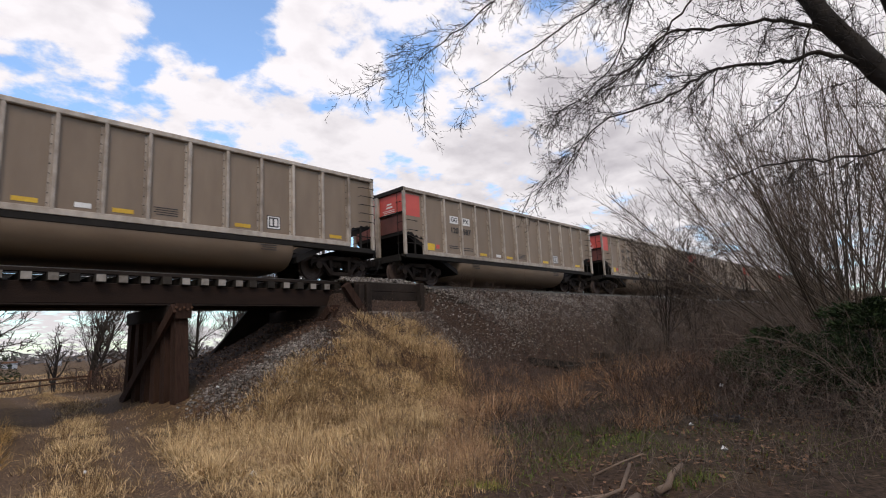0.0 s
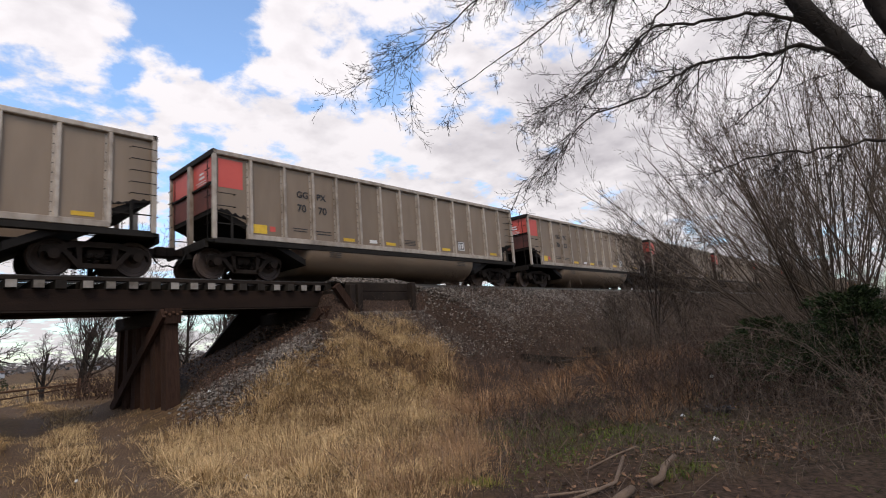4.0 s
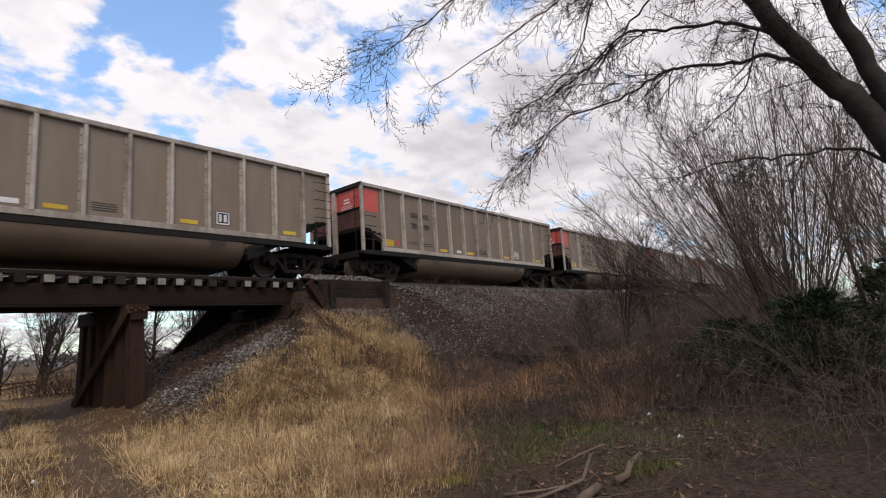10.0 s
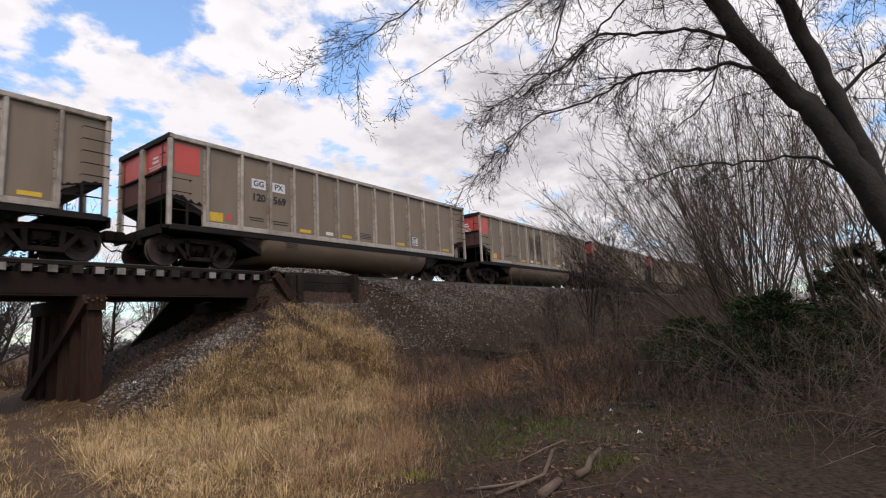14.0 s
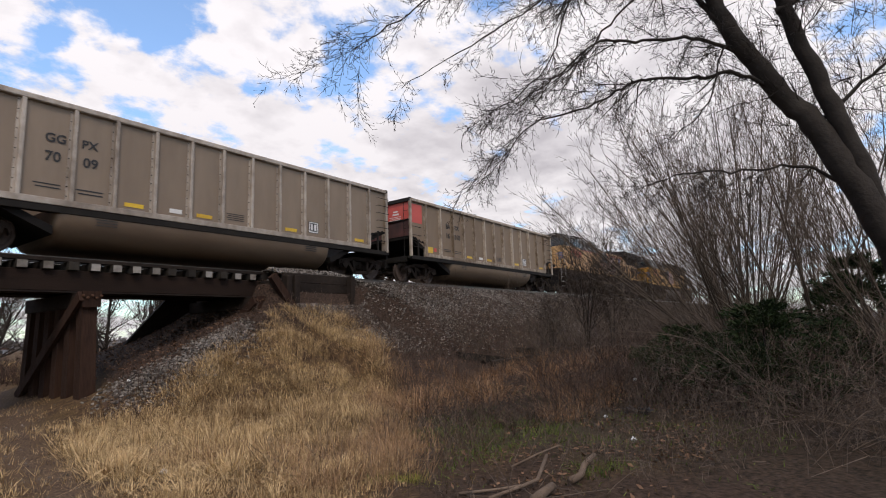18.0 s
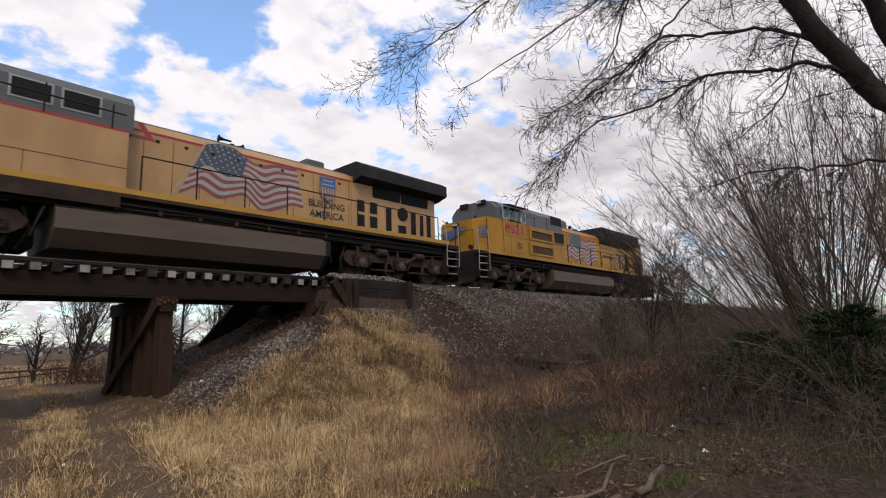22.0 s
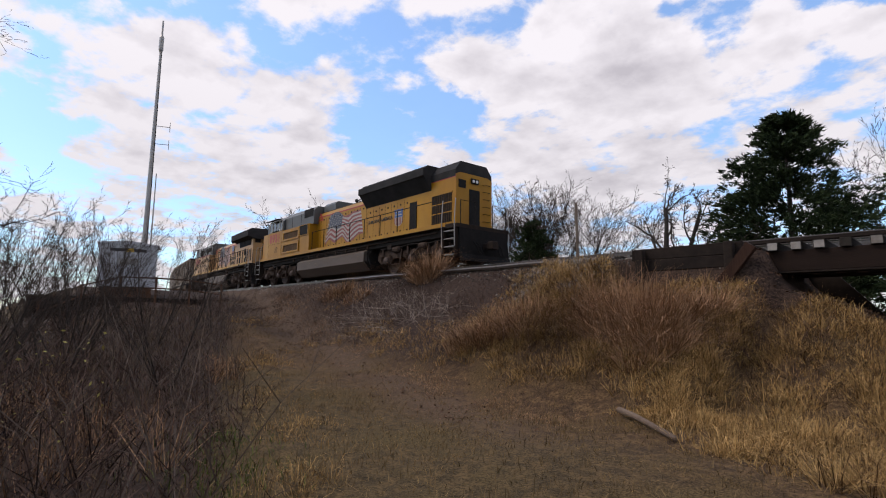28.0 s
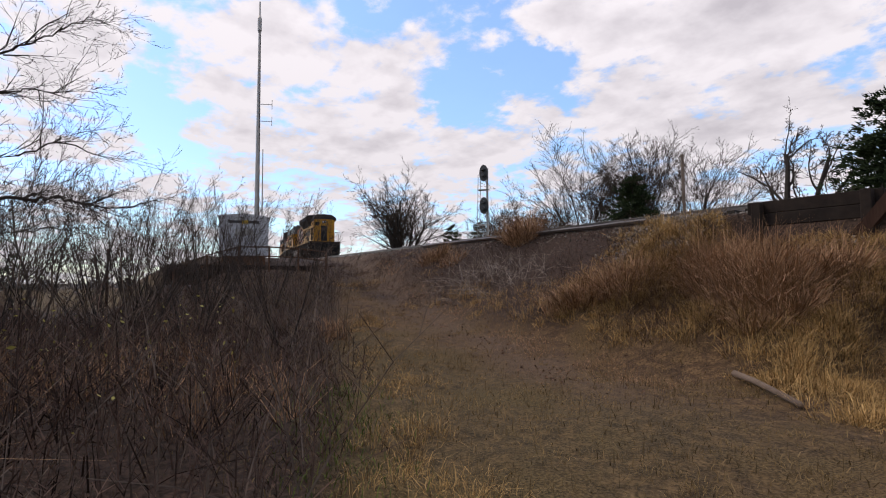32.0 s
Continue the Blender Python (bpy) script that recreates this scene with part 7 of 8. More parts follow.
def pipe(pts, rad, n):
    """One closed-sided tapering tube with shared rings."""
    d = np.gradient(pts, axis=0)
    d /= np.maximum(np.linalg.norm(d, axis=1), 1e-9)[:, None]
    u = np.cross(d, np.array([0.31, 0.9, 0.3]))
    u /= np.maximum(np.linalg.norm(u, axis=1), 1e-9)[:, None]
    w = np.cross(d, u)
    a = 2 * np.pi * np.arange(n) / n
    V = pts[:, None] + (u[:, None] * np.cos(a)[None, :, None] + w[:, None] * np.sin(a)[None, :, None]) * rad[:, None, None]
    i, j = np.meshgrid(np.arange(len(pts) - 1), np.arange(n), indexing="ij")
    F = np.stack([i * n + j, i * n + (j + 1) % n, (i + 1) * n + (j + 1) % n, (i + 1) * n + j], -1).reshape(-1, 4)
    return V.reshape(-1, 3), F


SPREADING = dict(steps=(7, 7, 5, 4, 3), taper=(0.45, 0.3, 0.3, 0.35, 0.5), wander=(0.10, 0.17, 0.2, 0.22, 0.2), up=(0.05, 0.06, 0.05, 0.05, 0.03), bare=(0.3, 0.2, 0.1, 0.1), kids=(1.5, 1.2, 1.3, 1.1), angle=((30, 65), (30, 60), (25, 60), (25, 60)), ratio=(0.75, 0.5, 0.45, 0.45), thin=(0.6, 0.55, 0.55, 0.6))
ROUND = dict(steps=(5, 8, 6, 4, 2), taper=(0.6, 0.25, 0.3, 0.4, 0.5), wander=(0.05, 0.09, 0.13, 0.16, 0.2), up=(0.02, 0.05, 0.05, 0.03, 0.02), bare=(0.25, 0.15, 0.1, 0.1), kids=(2.6, 1.4, 1.1, 1.0), angle=((15, 50), (20, 45), (20, 50), (25, 55)), ratio=(1.25, 0.42, 0.42, 0.45), thin=(0.5, 0.5, 0.55, 0.6))

FAR_ROUND = dict(ROUND, steps=(4, 7, 5, 3), taper=ROUND["taper"][:4], kids=(2.6, 1.9, 1.5), wander=(0.04, 0.06, 0.1, 0.14), up=(0.02, 0.06, 0.06, 0.04), bare=(0.25, 0.12, 0.08))
FAR_SPREAD = dict(SPREADING, steps=(6, 6, 5, 3), kids=(1.6, 1.4, 1.4), bare=(0.3, 0.2, 0.1))


def bare_tree(label, rule, height, r, seed, stems=1, fan=0.0, at=(0, 0), lean=(0, 0), cut=2, name="bare_tree", z=None, group="", wide=1.0, fine=1.0, bark=None):
    rnd = np.random.default_rng(seed)
    t = thing(name, label, "tree", group=group)
    out = []
    a = rnd.uniform(0, 2 * np.pi, stems)
    f = fan * rnd.uniform(0.25, 1.0, stems)
    D = np.stack([np.cos(a) * f + lean[0], np.sin(a) * f + lean[1], np.ones(stems)], -1)
    D /= np.linalg.norm(D, axis=1)[:, None]
    foot = 0.12 * (stems > 1)
    grow(out, np.stack([np.cos(a) * foot, np.sin(a) * foot, np.full(stems, -0.15)], -1), D, height * rnd.uniform(0.75, 1.05, stems), r * rnd.uniform(0.7, 1.05, stems), 0, rule, rnd)
    n = len(rule["steps"])
    k = height / max(g[1][:, 2].max() for g in out)
    k = np.array([k * wide, k * wide, k])
    out = [(g[0] * k, g[1] * k, g[2], g[3], g[4]) for g in out]
    for level in range(cut):
        for pts, rad in chains(out, level):
            V, F = pipe(pts, rad, 8 if level == 0 and stems < 3 else 5)
            part("limb" if level else ("stem" if stems > 1 else "trunk"), fast_mesh("limb", V, F, bark or M_BARK, True), None, t)
    P0, P1, R0, R1 = joined(out, cut, n - 1)
    lo = 0.0016 * fine
    V, F = ribbons(P0, P1, np.maximum(R0, lo * 1.5), np.maximum(R1, lo), rnd)
    tw = part("twig", fast_mesh("twig", V, F, bark or M_TWIG), None, t, "fine bare twigs")
    tw["kind"] = "stuff"
    zz = float(land(*at)) if z is None else z
    t.matrix_world = pose(at[0], at[1], zz)
    return t
# ---- the trees, near to far ----
class LimbTree:
    """A tree laid out limb by limb: each limb a curve, dressed with fine hanging twigs."""

    def __init__(self, name, label, seed, rule):
        self.rnd, self.rule, self.out = np.random.default_rng(seed), rule, []
        self.t = thing(name, label, "tree")

    def limb(self, name, pts, r0, r1, sides, n=0, ln=1.0, bias=(0, 0, 0), lo=0.15, along=0.55):
        rnd, pts = self.rnd, np.array(pts, float)
        u = np.linspace(0, len(pts) - 1, len(pts) * 5)
        i = np.minimum(u.astype(int), len(pts) - 2)
        f3 = (u - i)[:, None]
        g = lambda k: pts[np.clip(k, 0, len(pts) - 1)]
        m0, m1 = (g(i + 1) - g(i - 1)) / 2, (g(i + 2) - g(i)) / 2
        q = (2 * f3 ** 3 - 3 * f3 ** 2 + 1) * g(i) + (f3 ** 3 - 2 * f3 ** 2 + f3) * m0 + (-2 * f3 ** 3 + 3 * f3 ** 2) * g(i + 1) + (f3 ** 3 - f3 ** 2) * m1
        q += rnd.normal(0, 0.012, q.shape)
        rr = (r0 + (r1 - r0) * np.linspace(0, 1, len(q)) ** 0.8) * rnd.uniform(0.94, 1.06, len(q))
        V, F = pipe(q, rr, sides)
        part(name, fast_mesh(name, V, F, M_BARK, True), None, self.t)
        if n:
            i = np.minimum((len(q) * rnd.uniform(lo, 1.0, n)).astype(int), len(q) - 1)
            d = np.gradient(q, axis=0)[i]
            d = d / np.linalg.norm(d, axis=1)[:, None] * along + np.array(bias) + rnd.normal(0, 0.4, (n, 3))
            d /= np.linalg.norm(d, axis=1)[:, None]
            grow(self.out, q[i], d, ln * rnd.uniform(0.5, 1.25, n), np.minimum(0.009, rr[i] * 0.7), 2, self.rule, rnd)

    def twigs(self, thin, label):
        P0, P1, R0, R1 = joined(self.out, 2, 4)
        V, F = ribbons(P0, P1, np.maximum(R0, thin), np.maximum(R1, thin * 0.75), self.rnd)
        tw = part("twig", fast_mesh("twig", V, F, M_BARK), None, self.t, label)
        tw["kind"] = "stuff"
        return self.t


def lean_tree():
    """The large tree whose trunk leans in from the east and hangs its branches over the view."""
    rule = dict(steps=(0, 0, 8, 6, 3), taper=(0, 0, 0.3, 0.35, 0.5), wander=(0, 0, 0.12, 0.15, 0.18), up=(0, 0, -0.03, -0.03, 0.01), bare=(0, 0, 0.1, 0.15), kids=(0, 0, 1.4, 1.0), angle=((0, 0), (0, 0), (25, 55), (25, 60)), ratio=(0, 0, 0.42, 0.42), thin=(0, 0, 0.6, 0.7))
    w = LimbTree("leaning_tree", "large bare tree leaning over the lane with hanging twigs", 5, rule)
    hang = (-0.3, 0.3, -0.22)
    w.limb("trunk", [(8.5, -1.6, -0.1), (8.15, -1.05, 1.4), (7.9, -0.55, 2.87), (7.7, -0.19, 3.82), (7.5, 0.17, 4.4), (7.2, 0.5, 5.05), (6.9, 0.8, 5.9), (6.6, 1.1, 6.9), (6.2, 1.5, 7.6)], 0.2, 0.06, 12, 24, 1.2, (-0.2, 0.1, 0.2), 0.35)
    w.limb("limb", [(8.0, -0.7, 2.6), (7.75, -0.45, 3.7), (7.45, -0.15, 4.75), (7.05, 0.1, 5.7), (6.5, 0.5, 6.9)], 0.13, 0.06, 10, 26, 1.2, (0.1, -0.1, 0.2), 0.35)
    w.limb("limb", [(7.5, 0.26, 4.6), (7.18, 0.58, 4.92), (6.84, 0.96, 5.05), (6.43, 1.52, 5.04), (6.01, 1.89, 4.95), (5.64, 2.32, 4.47), (5.37, 2.67, 4.2)], 0.032, 0.006, 7, 22, 0.9, hang)
    w.limb("limb", [(7.55, 0.12, 4.35), (7.19, 0.53, 4.57), (6.95, 0.88, 4.55), (6.56, 1.39, 4.54), (6.3, 1.62, 4.43), (5.98, 1.99, 4.17), (5.47, 2.48, 3.94), (5.2, 2.79, 3.5)], 0.03, 0.006, 7, 24, 0.85, hang)
    top = [(7.1, 0.6, 5.2), (6.95, 0.84, 5.59), (6.58, 1.28, 6.2), (6.07, 2.05, 6.81), (5.49, 2.66, 6.96)]
    w.limb("limb", top, 0.045, 0.012, 7, 14, 1.0, hang)
    w.limb("limb", [(6.58, 1.28, 6.2), (6.53, 1.52, 6.25), (6.03, 2.16, 5.9), (5.55, 2.53, 5.43), (4.95, 3.02, 4.87), (4.33, 3.55, 4.3)], 0.02, 0.004, 6, 22, 0.85, hang)
    w.limb("limb", [(6.3, 1.7, 6.5), (6.29, 2.01, 6.19), (6.0, 2.24, 5.47), (5.75, 2.32, 4.84), (5.38, 2.67, 4.26), (5.07, 3.02, 4.09)], 0.018, 0.004, 6, 18, 0.8, hang)
    w.limb("limb", [(6.9, 0.9, 5.7), (6.7, 1.17, 5.89), (6.27, 1.73, 5.31), (5.97, 2.01, 4.82), (5.73, 2.38, 4.46), (5.39, 2.65, 3.9)], 0.02, 0.004, 6, 18, 0.8, hang)
    w.limb("limb", [(6.07, 2.05, 6.81), (5.59, 2.45, 6.56), (5.07, 3.03, 5.93), (4.62, 3.35, 5.44), (4.15, 3.61, 4.95), (3.87, 3.76, 4.68)], 0.018, 0.004, 6, 20, 0.85, hang)
    w.limb("limb", [(7.85, -0.45, 3.0), (7.7, 0.0, 3.39), (7.38, 0.63, 3.39), (7.0, 1.22, 3.39), (6.7, 1.66, 3.24)], 0.026, 0.006, 6, 12, 0.8, hang)
    w.limb("limb", [(7.2, 0.55, 4.95), (7.07, 0.66, 4.83), (6.95, 0.85, 4.21), (6.79, 1.24, 3.84), (6.63, 1.52, 3.6)], 0.014, 0.004, 6, 10, 0.7, hang)
    w.limb("limb", [(7.2, 0.05, 5.2), (7.5, -0.8, 5.7), (7.7, -1.7, 5.9)], 0.045, 0.015, 7, 22, 1.1, (0.0, 0.1, 0.0))
    w.limb("limb", [(7.7, -0.25, 3.9), (7.95, -0.9, 4.5), (8.1, -1.5, 4.7)], 0.03, 0.01, 7, 14, 1.0, (0.0, 0.1, 0.0))
    return w.twigs(0.0027, "fine hanging twigs")


lean_tree()
# the fan-shaped thicket under and behind it
_g = "multi-stemmed thicket"
_f = "bare multi-stemmed thicket tree fanning from one root"
RAYS = dict(steps=(8, 6, 4, 2), taper=(0.3, 0.35, 0.4, 0.5), wander=(0.035, 0.06, 0.09, 0.14), up=(0.012, 0.03, 0.03, 0.02), bare=(0.28, 0.2, 0.15), kids=(1.3, 1.05, 0.8), angle=((10, 32), (14, 38), (18, 45)), ratio=(0.4, 0.45, 0.45), thin=(0.55, 0.55, 0.6))
for i, (ax, ay, h, n, fan) in enumerate(((13.9, 1.6, 7.6, 38, 0.95), (13.3, 0.2, 7.0, 20, 0.85), (17.0, 1.6, 8.8, 18, 0.6), (11.8, -1.3, 5.6, 14, 0.8), (20.5, 3.4, 8.0, 14, 0.5), (17.5, -1.2, 9.0, 14, 0.6), (25, 3.0, 8.0, 12, 0.6), (22, -0.5, 8.5, 12, 0.6), (29, 4.4, 7.0, 10, 0.6), (15.2, -2.8, 6.5, 12, 0.8))):
    bare_tree(_f, RAYS, h, 0.026, 100 + i, n, fan, (ax, ay), (-0.1, 0.3 if i < 2 else 0.12), 1, group=_g, bark=M_STEM, fine=1.7)
# arching pale canes over the low cedars
ARCH = dict(steps=(9, 6, 3), taper=(0.4, 0.4, 0.5), wander=(0.06, 0.12, 0.16), up=(-0.13, -0.06, 0.0), bare=(0.2, 0.15), kids=(0.9, 0.7), angle=((25, 55), (25, 60)), ratio=(0.4, 0.45), thin=(0.6, 0.65))
for i, (ax, ay, h, n) in enumerate(((9.2, -0.5, 2.0, 12), (9.9, 0.5, 2.3, 12), (8.6, -1.2, 1.7, 10), (10.6, -0.6, 2.6, 12), (9.7, 1.4, 1.3, 9), (8.2, 0.3, 0.9, 8), (10.9, 1.6, 1.7, 10), (11.8, 0.6, 2.7, 10))):
    bare_tree("bush of pale arching dead canes", ARCH, h, 0.0085, 120 + i, n, 1.1, (ax, ay), (-0.15, 0.1), 1, name="cane_bush", group="cane bushes", bark=M_CANE, fine=1.3)
# saplings on the flank of the bank
for i, (ax, ay, h, n) in enumerate(((18.4, 7.1, 6.3, 3), (19.7, 6.6, 4.2, 2), (17.5, 8.0, 2.4, 2), (26.5, 7.6, 5.0, 3))):
    bare_tree("slender bare sapling with crowded upright twigs on the bank", FAR_ROUND, h, 0.035, 140 + i, n, 0.22, (ax, ay), cut=2, fine=2.4, name="sapling", group="saplings on the bank", wide=1.15)
# bare trees beyond the track to the north-east
for i, (ax, ay, h, z) in enumerate(((-1.0, 35, 15.0, -1), (1.4, 37, 14.0, -1), (46, 31, 13.0, 0.5), (41, 25.5, 10.5, 0.5), (52, 28.5, 12.5, 0.5), (38, 21.5, 8.0, 0.8), (60, 31, 13.5, 0.5), (58, 38, 13, 0.5), (75, 46, 16, 0.5), (46, 46, 12, 0), (36, 58, 13, -0.8), (27, 50, 11.5, -0.8), (44, 66, 15, -1), (92, 44, 17, 0.5), (20, 56, 9.5, -1), (13.4, 40, 12.6, -0.6), (18.6, 41, 13.4, -0.6), (24, 40, 14, -0.4), (31, 41, 14, 0), (10.2, 45, 11.0, -1), (21.5, 37, 12, -0.5))):
    bare_tree("bare winter tree beyond the railway", FAR_ROUND, h, 0.12, 160 + i, 2 + i % 3, 0.3, (ax, ay), cut=2, z=z - 0.2, fine=5, group="bare trees beyond the railway")
# oaks and thicket seen under the bridge
for i, (ax, ay, h, r) in enumerate(((19.5, 44, 6.8, 0.22), (10.4, 56, 6.0, 0.2), (16.0, 31, 6.2, 0.16), (13.0, 33, 6.0, 0.16), (19, 27, 5.4, 0.14), (-0.4, 25.5, 6.4, 0.15), (-5.0, 30, 6.5, 0.15), (24, 36, 7.0, 0.2), (-9, 25, 5.5, 0.14), (0.9, 29, 5.8, 0.14), (8.6, 36, 5.6, 0.14), (11.2, 29.5, 5.8, 0.15), (14.6, 28.5, 6.0, 0.15), (9.6, 33, 5.4, 0.13), (1.8, 26.5, 5.2, 0.1))):
    bare_tree("dark spreading bare oak beyond the bridge", FAR_SPREAD, h, r, 180 + i, 1, 0.0, (ax, ay), (0.1 * (-1) ** i, 0), cut=2, fine=6, group="oaks beyond the bridge")
# to the west: round tree, clustered trees, weathered oak
bare_tree("round-crowned bare tree beside the track", dict(FAR_ROUND, up=(0.01, 0.015, 0.02, 0.0), kids=(2.6, 1.9, 1.7)), 13.2, 0.2, 201, 8, 0.55, (-52.3, 30.2), cut=2, z=2.8, wide=1.0, fine=7)
for i, (ax, ay, h, n) in enumerate(((-37.5, 33.3, 7.4, 3), (-35.6, 36.0, 7.6, 3), (-32.2, 38.5, 13.6, 3), (-28.5, 42, 13.2, 3), (-25.2, 43, 12.0, 2))):
    bare_tree("vase-shaped bare tree beyond the track", FAR_ROUND, h, 0.1, 210 + i, n + 3, 0.5, (ax, ay), cut=2, z=2.4, fine=6, wide=1.2, group="bare trees west of the bridge")
bare_tree("gnarled dark oak beyond the bridge wing", SPREADING, 9.6, 0.24, 231, 2, 0.4, (-13.3, 33.2), cut=2, z=2.8, fine=6)
# thin trees and saplings in and behind the weeds
for i, (ax, ay, h, n) in enumerate(((-15.5, 2.6, 3.9, 4), (-14.0, 0.6, 4.1, 5), (-17.0, 4.8, 3.9, 4), (-19.5, 7.4, 3.6, 3), (-12.4, -1.4, 4.0, 4), (-20.5, 1.8, 4.6, 5), (-15.0, -3.5, 4.6, 4), (-22, 5.0, 4.2, 4), (-11.8, 3.6, 2.9, 3), (-10.6, -2.2, 3.4, 5), (-13.0, 1.9, 3.6, 5), (-16.0, -1.0, 4.4, 5), (-18.5, 3.4, 4.4, 5), (-18, -6, 5, 5), (-9.2, -1.9, 3.9, 6), (-10.4, -3.0, 4.8, 6), (-13.6, -2.6, 4.6, 6), (-14.6, 1.2, 4.2, 6), (-17.2, 0.4, 4.6, 6), (-19.0, -2.0, 5.0, 6), (-21.5, 3.6, 4.4, 6), (-11.5, 0.6, 3.4, 5), (-24, -1.5, 5.5, 6))):
    bare_tree("thin bare sapling rising out of the weeds", RAYS, h * 1.05, 0.018, 240 + i, n + 3, 0.7, (ax, ay), cut=1, fine=1.7, name="sapling", group="saplings in the weeds")
# the tree whose long level branches reach in over the weeds
_w = LimbTree("bare_tree", "bare tree with long level branches by the weeds", 262, dict(steps=(0, 0, 7, 5, 3), taper=(0, 0, 0.3, 0.35, 0.5), wander=(0, 0, 0.1, 0.14, 0.18), up=(0, 0, 0.03, 0.02, 0.0), bare=(0, 0, 0.1, 0.15), kids=(0, 0, 1.1, 0.7), angle=((0, 0), (0, 0), (25, 50), (25, 55)), ratio=(0, 0, 0.42, 0.42), thin=(0, 0, 0.6, 0.7)))
_w.limb("trunk", [(-7.62, -1.48, -0.1), (-7.62, -1.48, 1.23), (-7.62, -1.49, 1.95), (-7.62, -1.48, 2.85), (-7.54, -1.38, 3.89), (-7.45, -1.27, 4.89)], 0.085, 0.05, 10, 10, 0.9, (0.0, 0.1, 0.2), 0.4)
_w.limb("limb", [(-7.61, -1.5, 2.06), (-7.6, -1.03, 2.4), (-7.55, -0.52, 2.49), (-7.46, -0.25, 2.49), (-7.36, -0.01, 2.44), (-7.26, 0.29, 2.41), (-7.13, 0.64, 2.51)], 0.028, 0.005, 6, 20, 0.7, (0.1, 0.25, 0.1))
_w.limb("limb", [(-7.63, -1.45, 3.24), (-7.59, -1.03, 3.84), (-7.54, -0.61, 4.11), (-7.46, -0.39, 4.25), (-7.36, -0.02, 4.52)], 0.02, 0.005, 6, 16, 0.7, (0.1, 0.25, 0.1))
_w.limb("limb", [(-7.62, -1.49, 2.43), (-7.49, -1.03, 2.71), (-7.35, -0.54, 2.93), (-7.16, -0.23, 3.04), (-7.06, 0.06, 2.92)], 0.016, 0.005, 6, 18, 0.7, (0.1, 0.25, 0.1))
_w.limb("limb", [(-7.53, -1.39, 3.55), (-7.5, -0.96, 3.49), (-7.45, -0.54, 3.63), (-7.36, -0.21, 3.57)], 0.014, 0.005, 6, 16, 0.7, (0.1, 0.25, 0.1))
_w.limb("limb", [(-7.62, -1.49, 1.85), (-7.51, -0.92, 2.04), (-7.35, -0.41, 2.15), (-7.26, -0.04, 2.12)], 0.014, 0.005, 6, 12, 0.6, (0.1, 0.25, 0.1))
_w.twigs(0.0022, "fine bare twigs")
for i, (ax, ay, h) in enumerate(((-26, -5, 6.0), (-32, -2, 6.5), (-40, 1, 6))):
    bare_tree("bare tree with long level branches by the weeds", SPREADING, h, 0.09, 260 + i, 1, 0.0, (ax, ay), (0.1, 0.05), cut=2)
for i, (ax, ay, h) in enumerate(((-95, -12, 7), (-110, -4, 9), (-118, -14, 9), (-88, 2, 7.5), (-112, 6, 9), (-100, -3, 8))):
    bare_tree("far bare tree past the road", FAR_SPREAD, h, 0.2, 270 + i, 1, 0.0, (ax, ay), cut=2, fine=10, group="far trees past the road")


# ---- evergreen cedars ----
def cedar(at, h, w, seed, label, z=None, n=1500, low=0.02):
    rnd = np.random.default_rng(seed)
    t = thing("cedar_tree", label, "tree", group="cedars")
    part("trunk", B().tube([(0, 0, -0.2), (0.03, 0.02, h * 0.5), (0, 0, h * 0.96)], h * 0.022, 7, 0.01), M_BARK, t)
    # boughs of uneven length, each hung with flat sprays
    m = max(30, n // 14)
    u = rnd.uniform(low, 0.98, m) ** 1.1
    a = rnd.uniform(0, 2 * np.pi, m)
    ln = w * (1 - u) ** 0.7 * rnd.uniform(0.55, 1.2, m) + 0.1
    j = rnd.integers(0, m, n)
    s = rnd.uniform(0.25, 1.0, n) ** 0.8
    rise = 0.32 * s - 0.12 * s * s
    c = np.stack([np.cos(a[j]) * ln[j] * s, np.sin(a[j]) * ln[j] * s, u[j] * h + rise * ln[j]], -1) + rnd.normal(0, 0.07, (n, 3)) * ln[j][:, None]
    k = 12
    P = np.repeat(c, k, 0) + rnd.normal(0, 0.05 * (0.5 + h / 6), (n * k, 3)) * np.array([1, 1, 0.6])
    out = np.repeat(np.stack([np.cos(a[j]), np.sin(a[j]), 0.45 + 0 * s], -1), k, 0) + rnd.normal(0, 0.5, (n * k, 3))
    out /= np.linalg.norm(out, axis=1)[:, None]
    side = np.cross(out, rnd.normal(0, 1, (n * k, 3)))
    side /= np.linalg.norm(side, axis=1)[:, None]
    L = (0.07 + 0.05 * rnd.random(n * k))[:, None] * (0.4 + h / 5)
    V = np.stack([P - side * L * 0.2, P + side * L * 0.2, P + out * L], 1).reshape(-1, 3)
    F = np.arange(len(V)).reshape(-1, 3)
    cr = part("crown", fast_mesh("crown", V, F, M_CEDAR), None, t, "dense dark evergreen sprays")
    cr["kind"] = "stuff"
    zz = float(land(*at)) if z is None else z
    t.matrix_world = pose(at[0], at[1], zz)
    return t


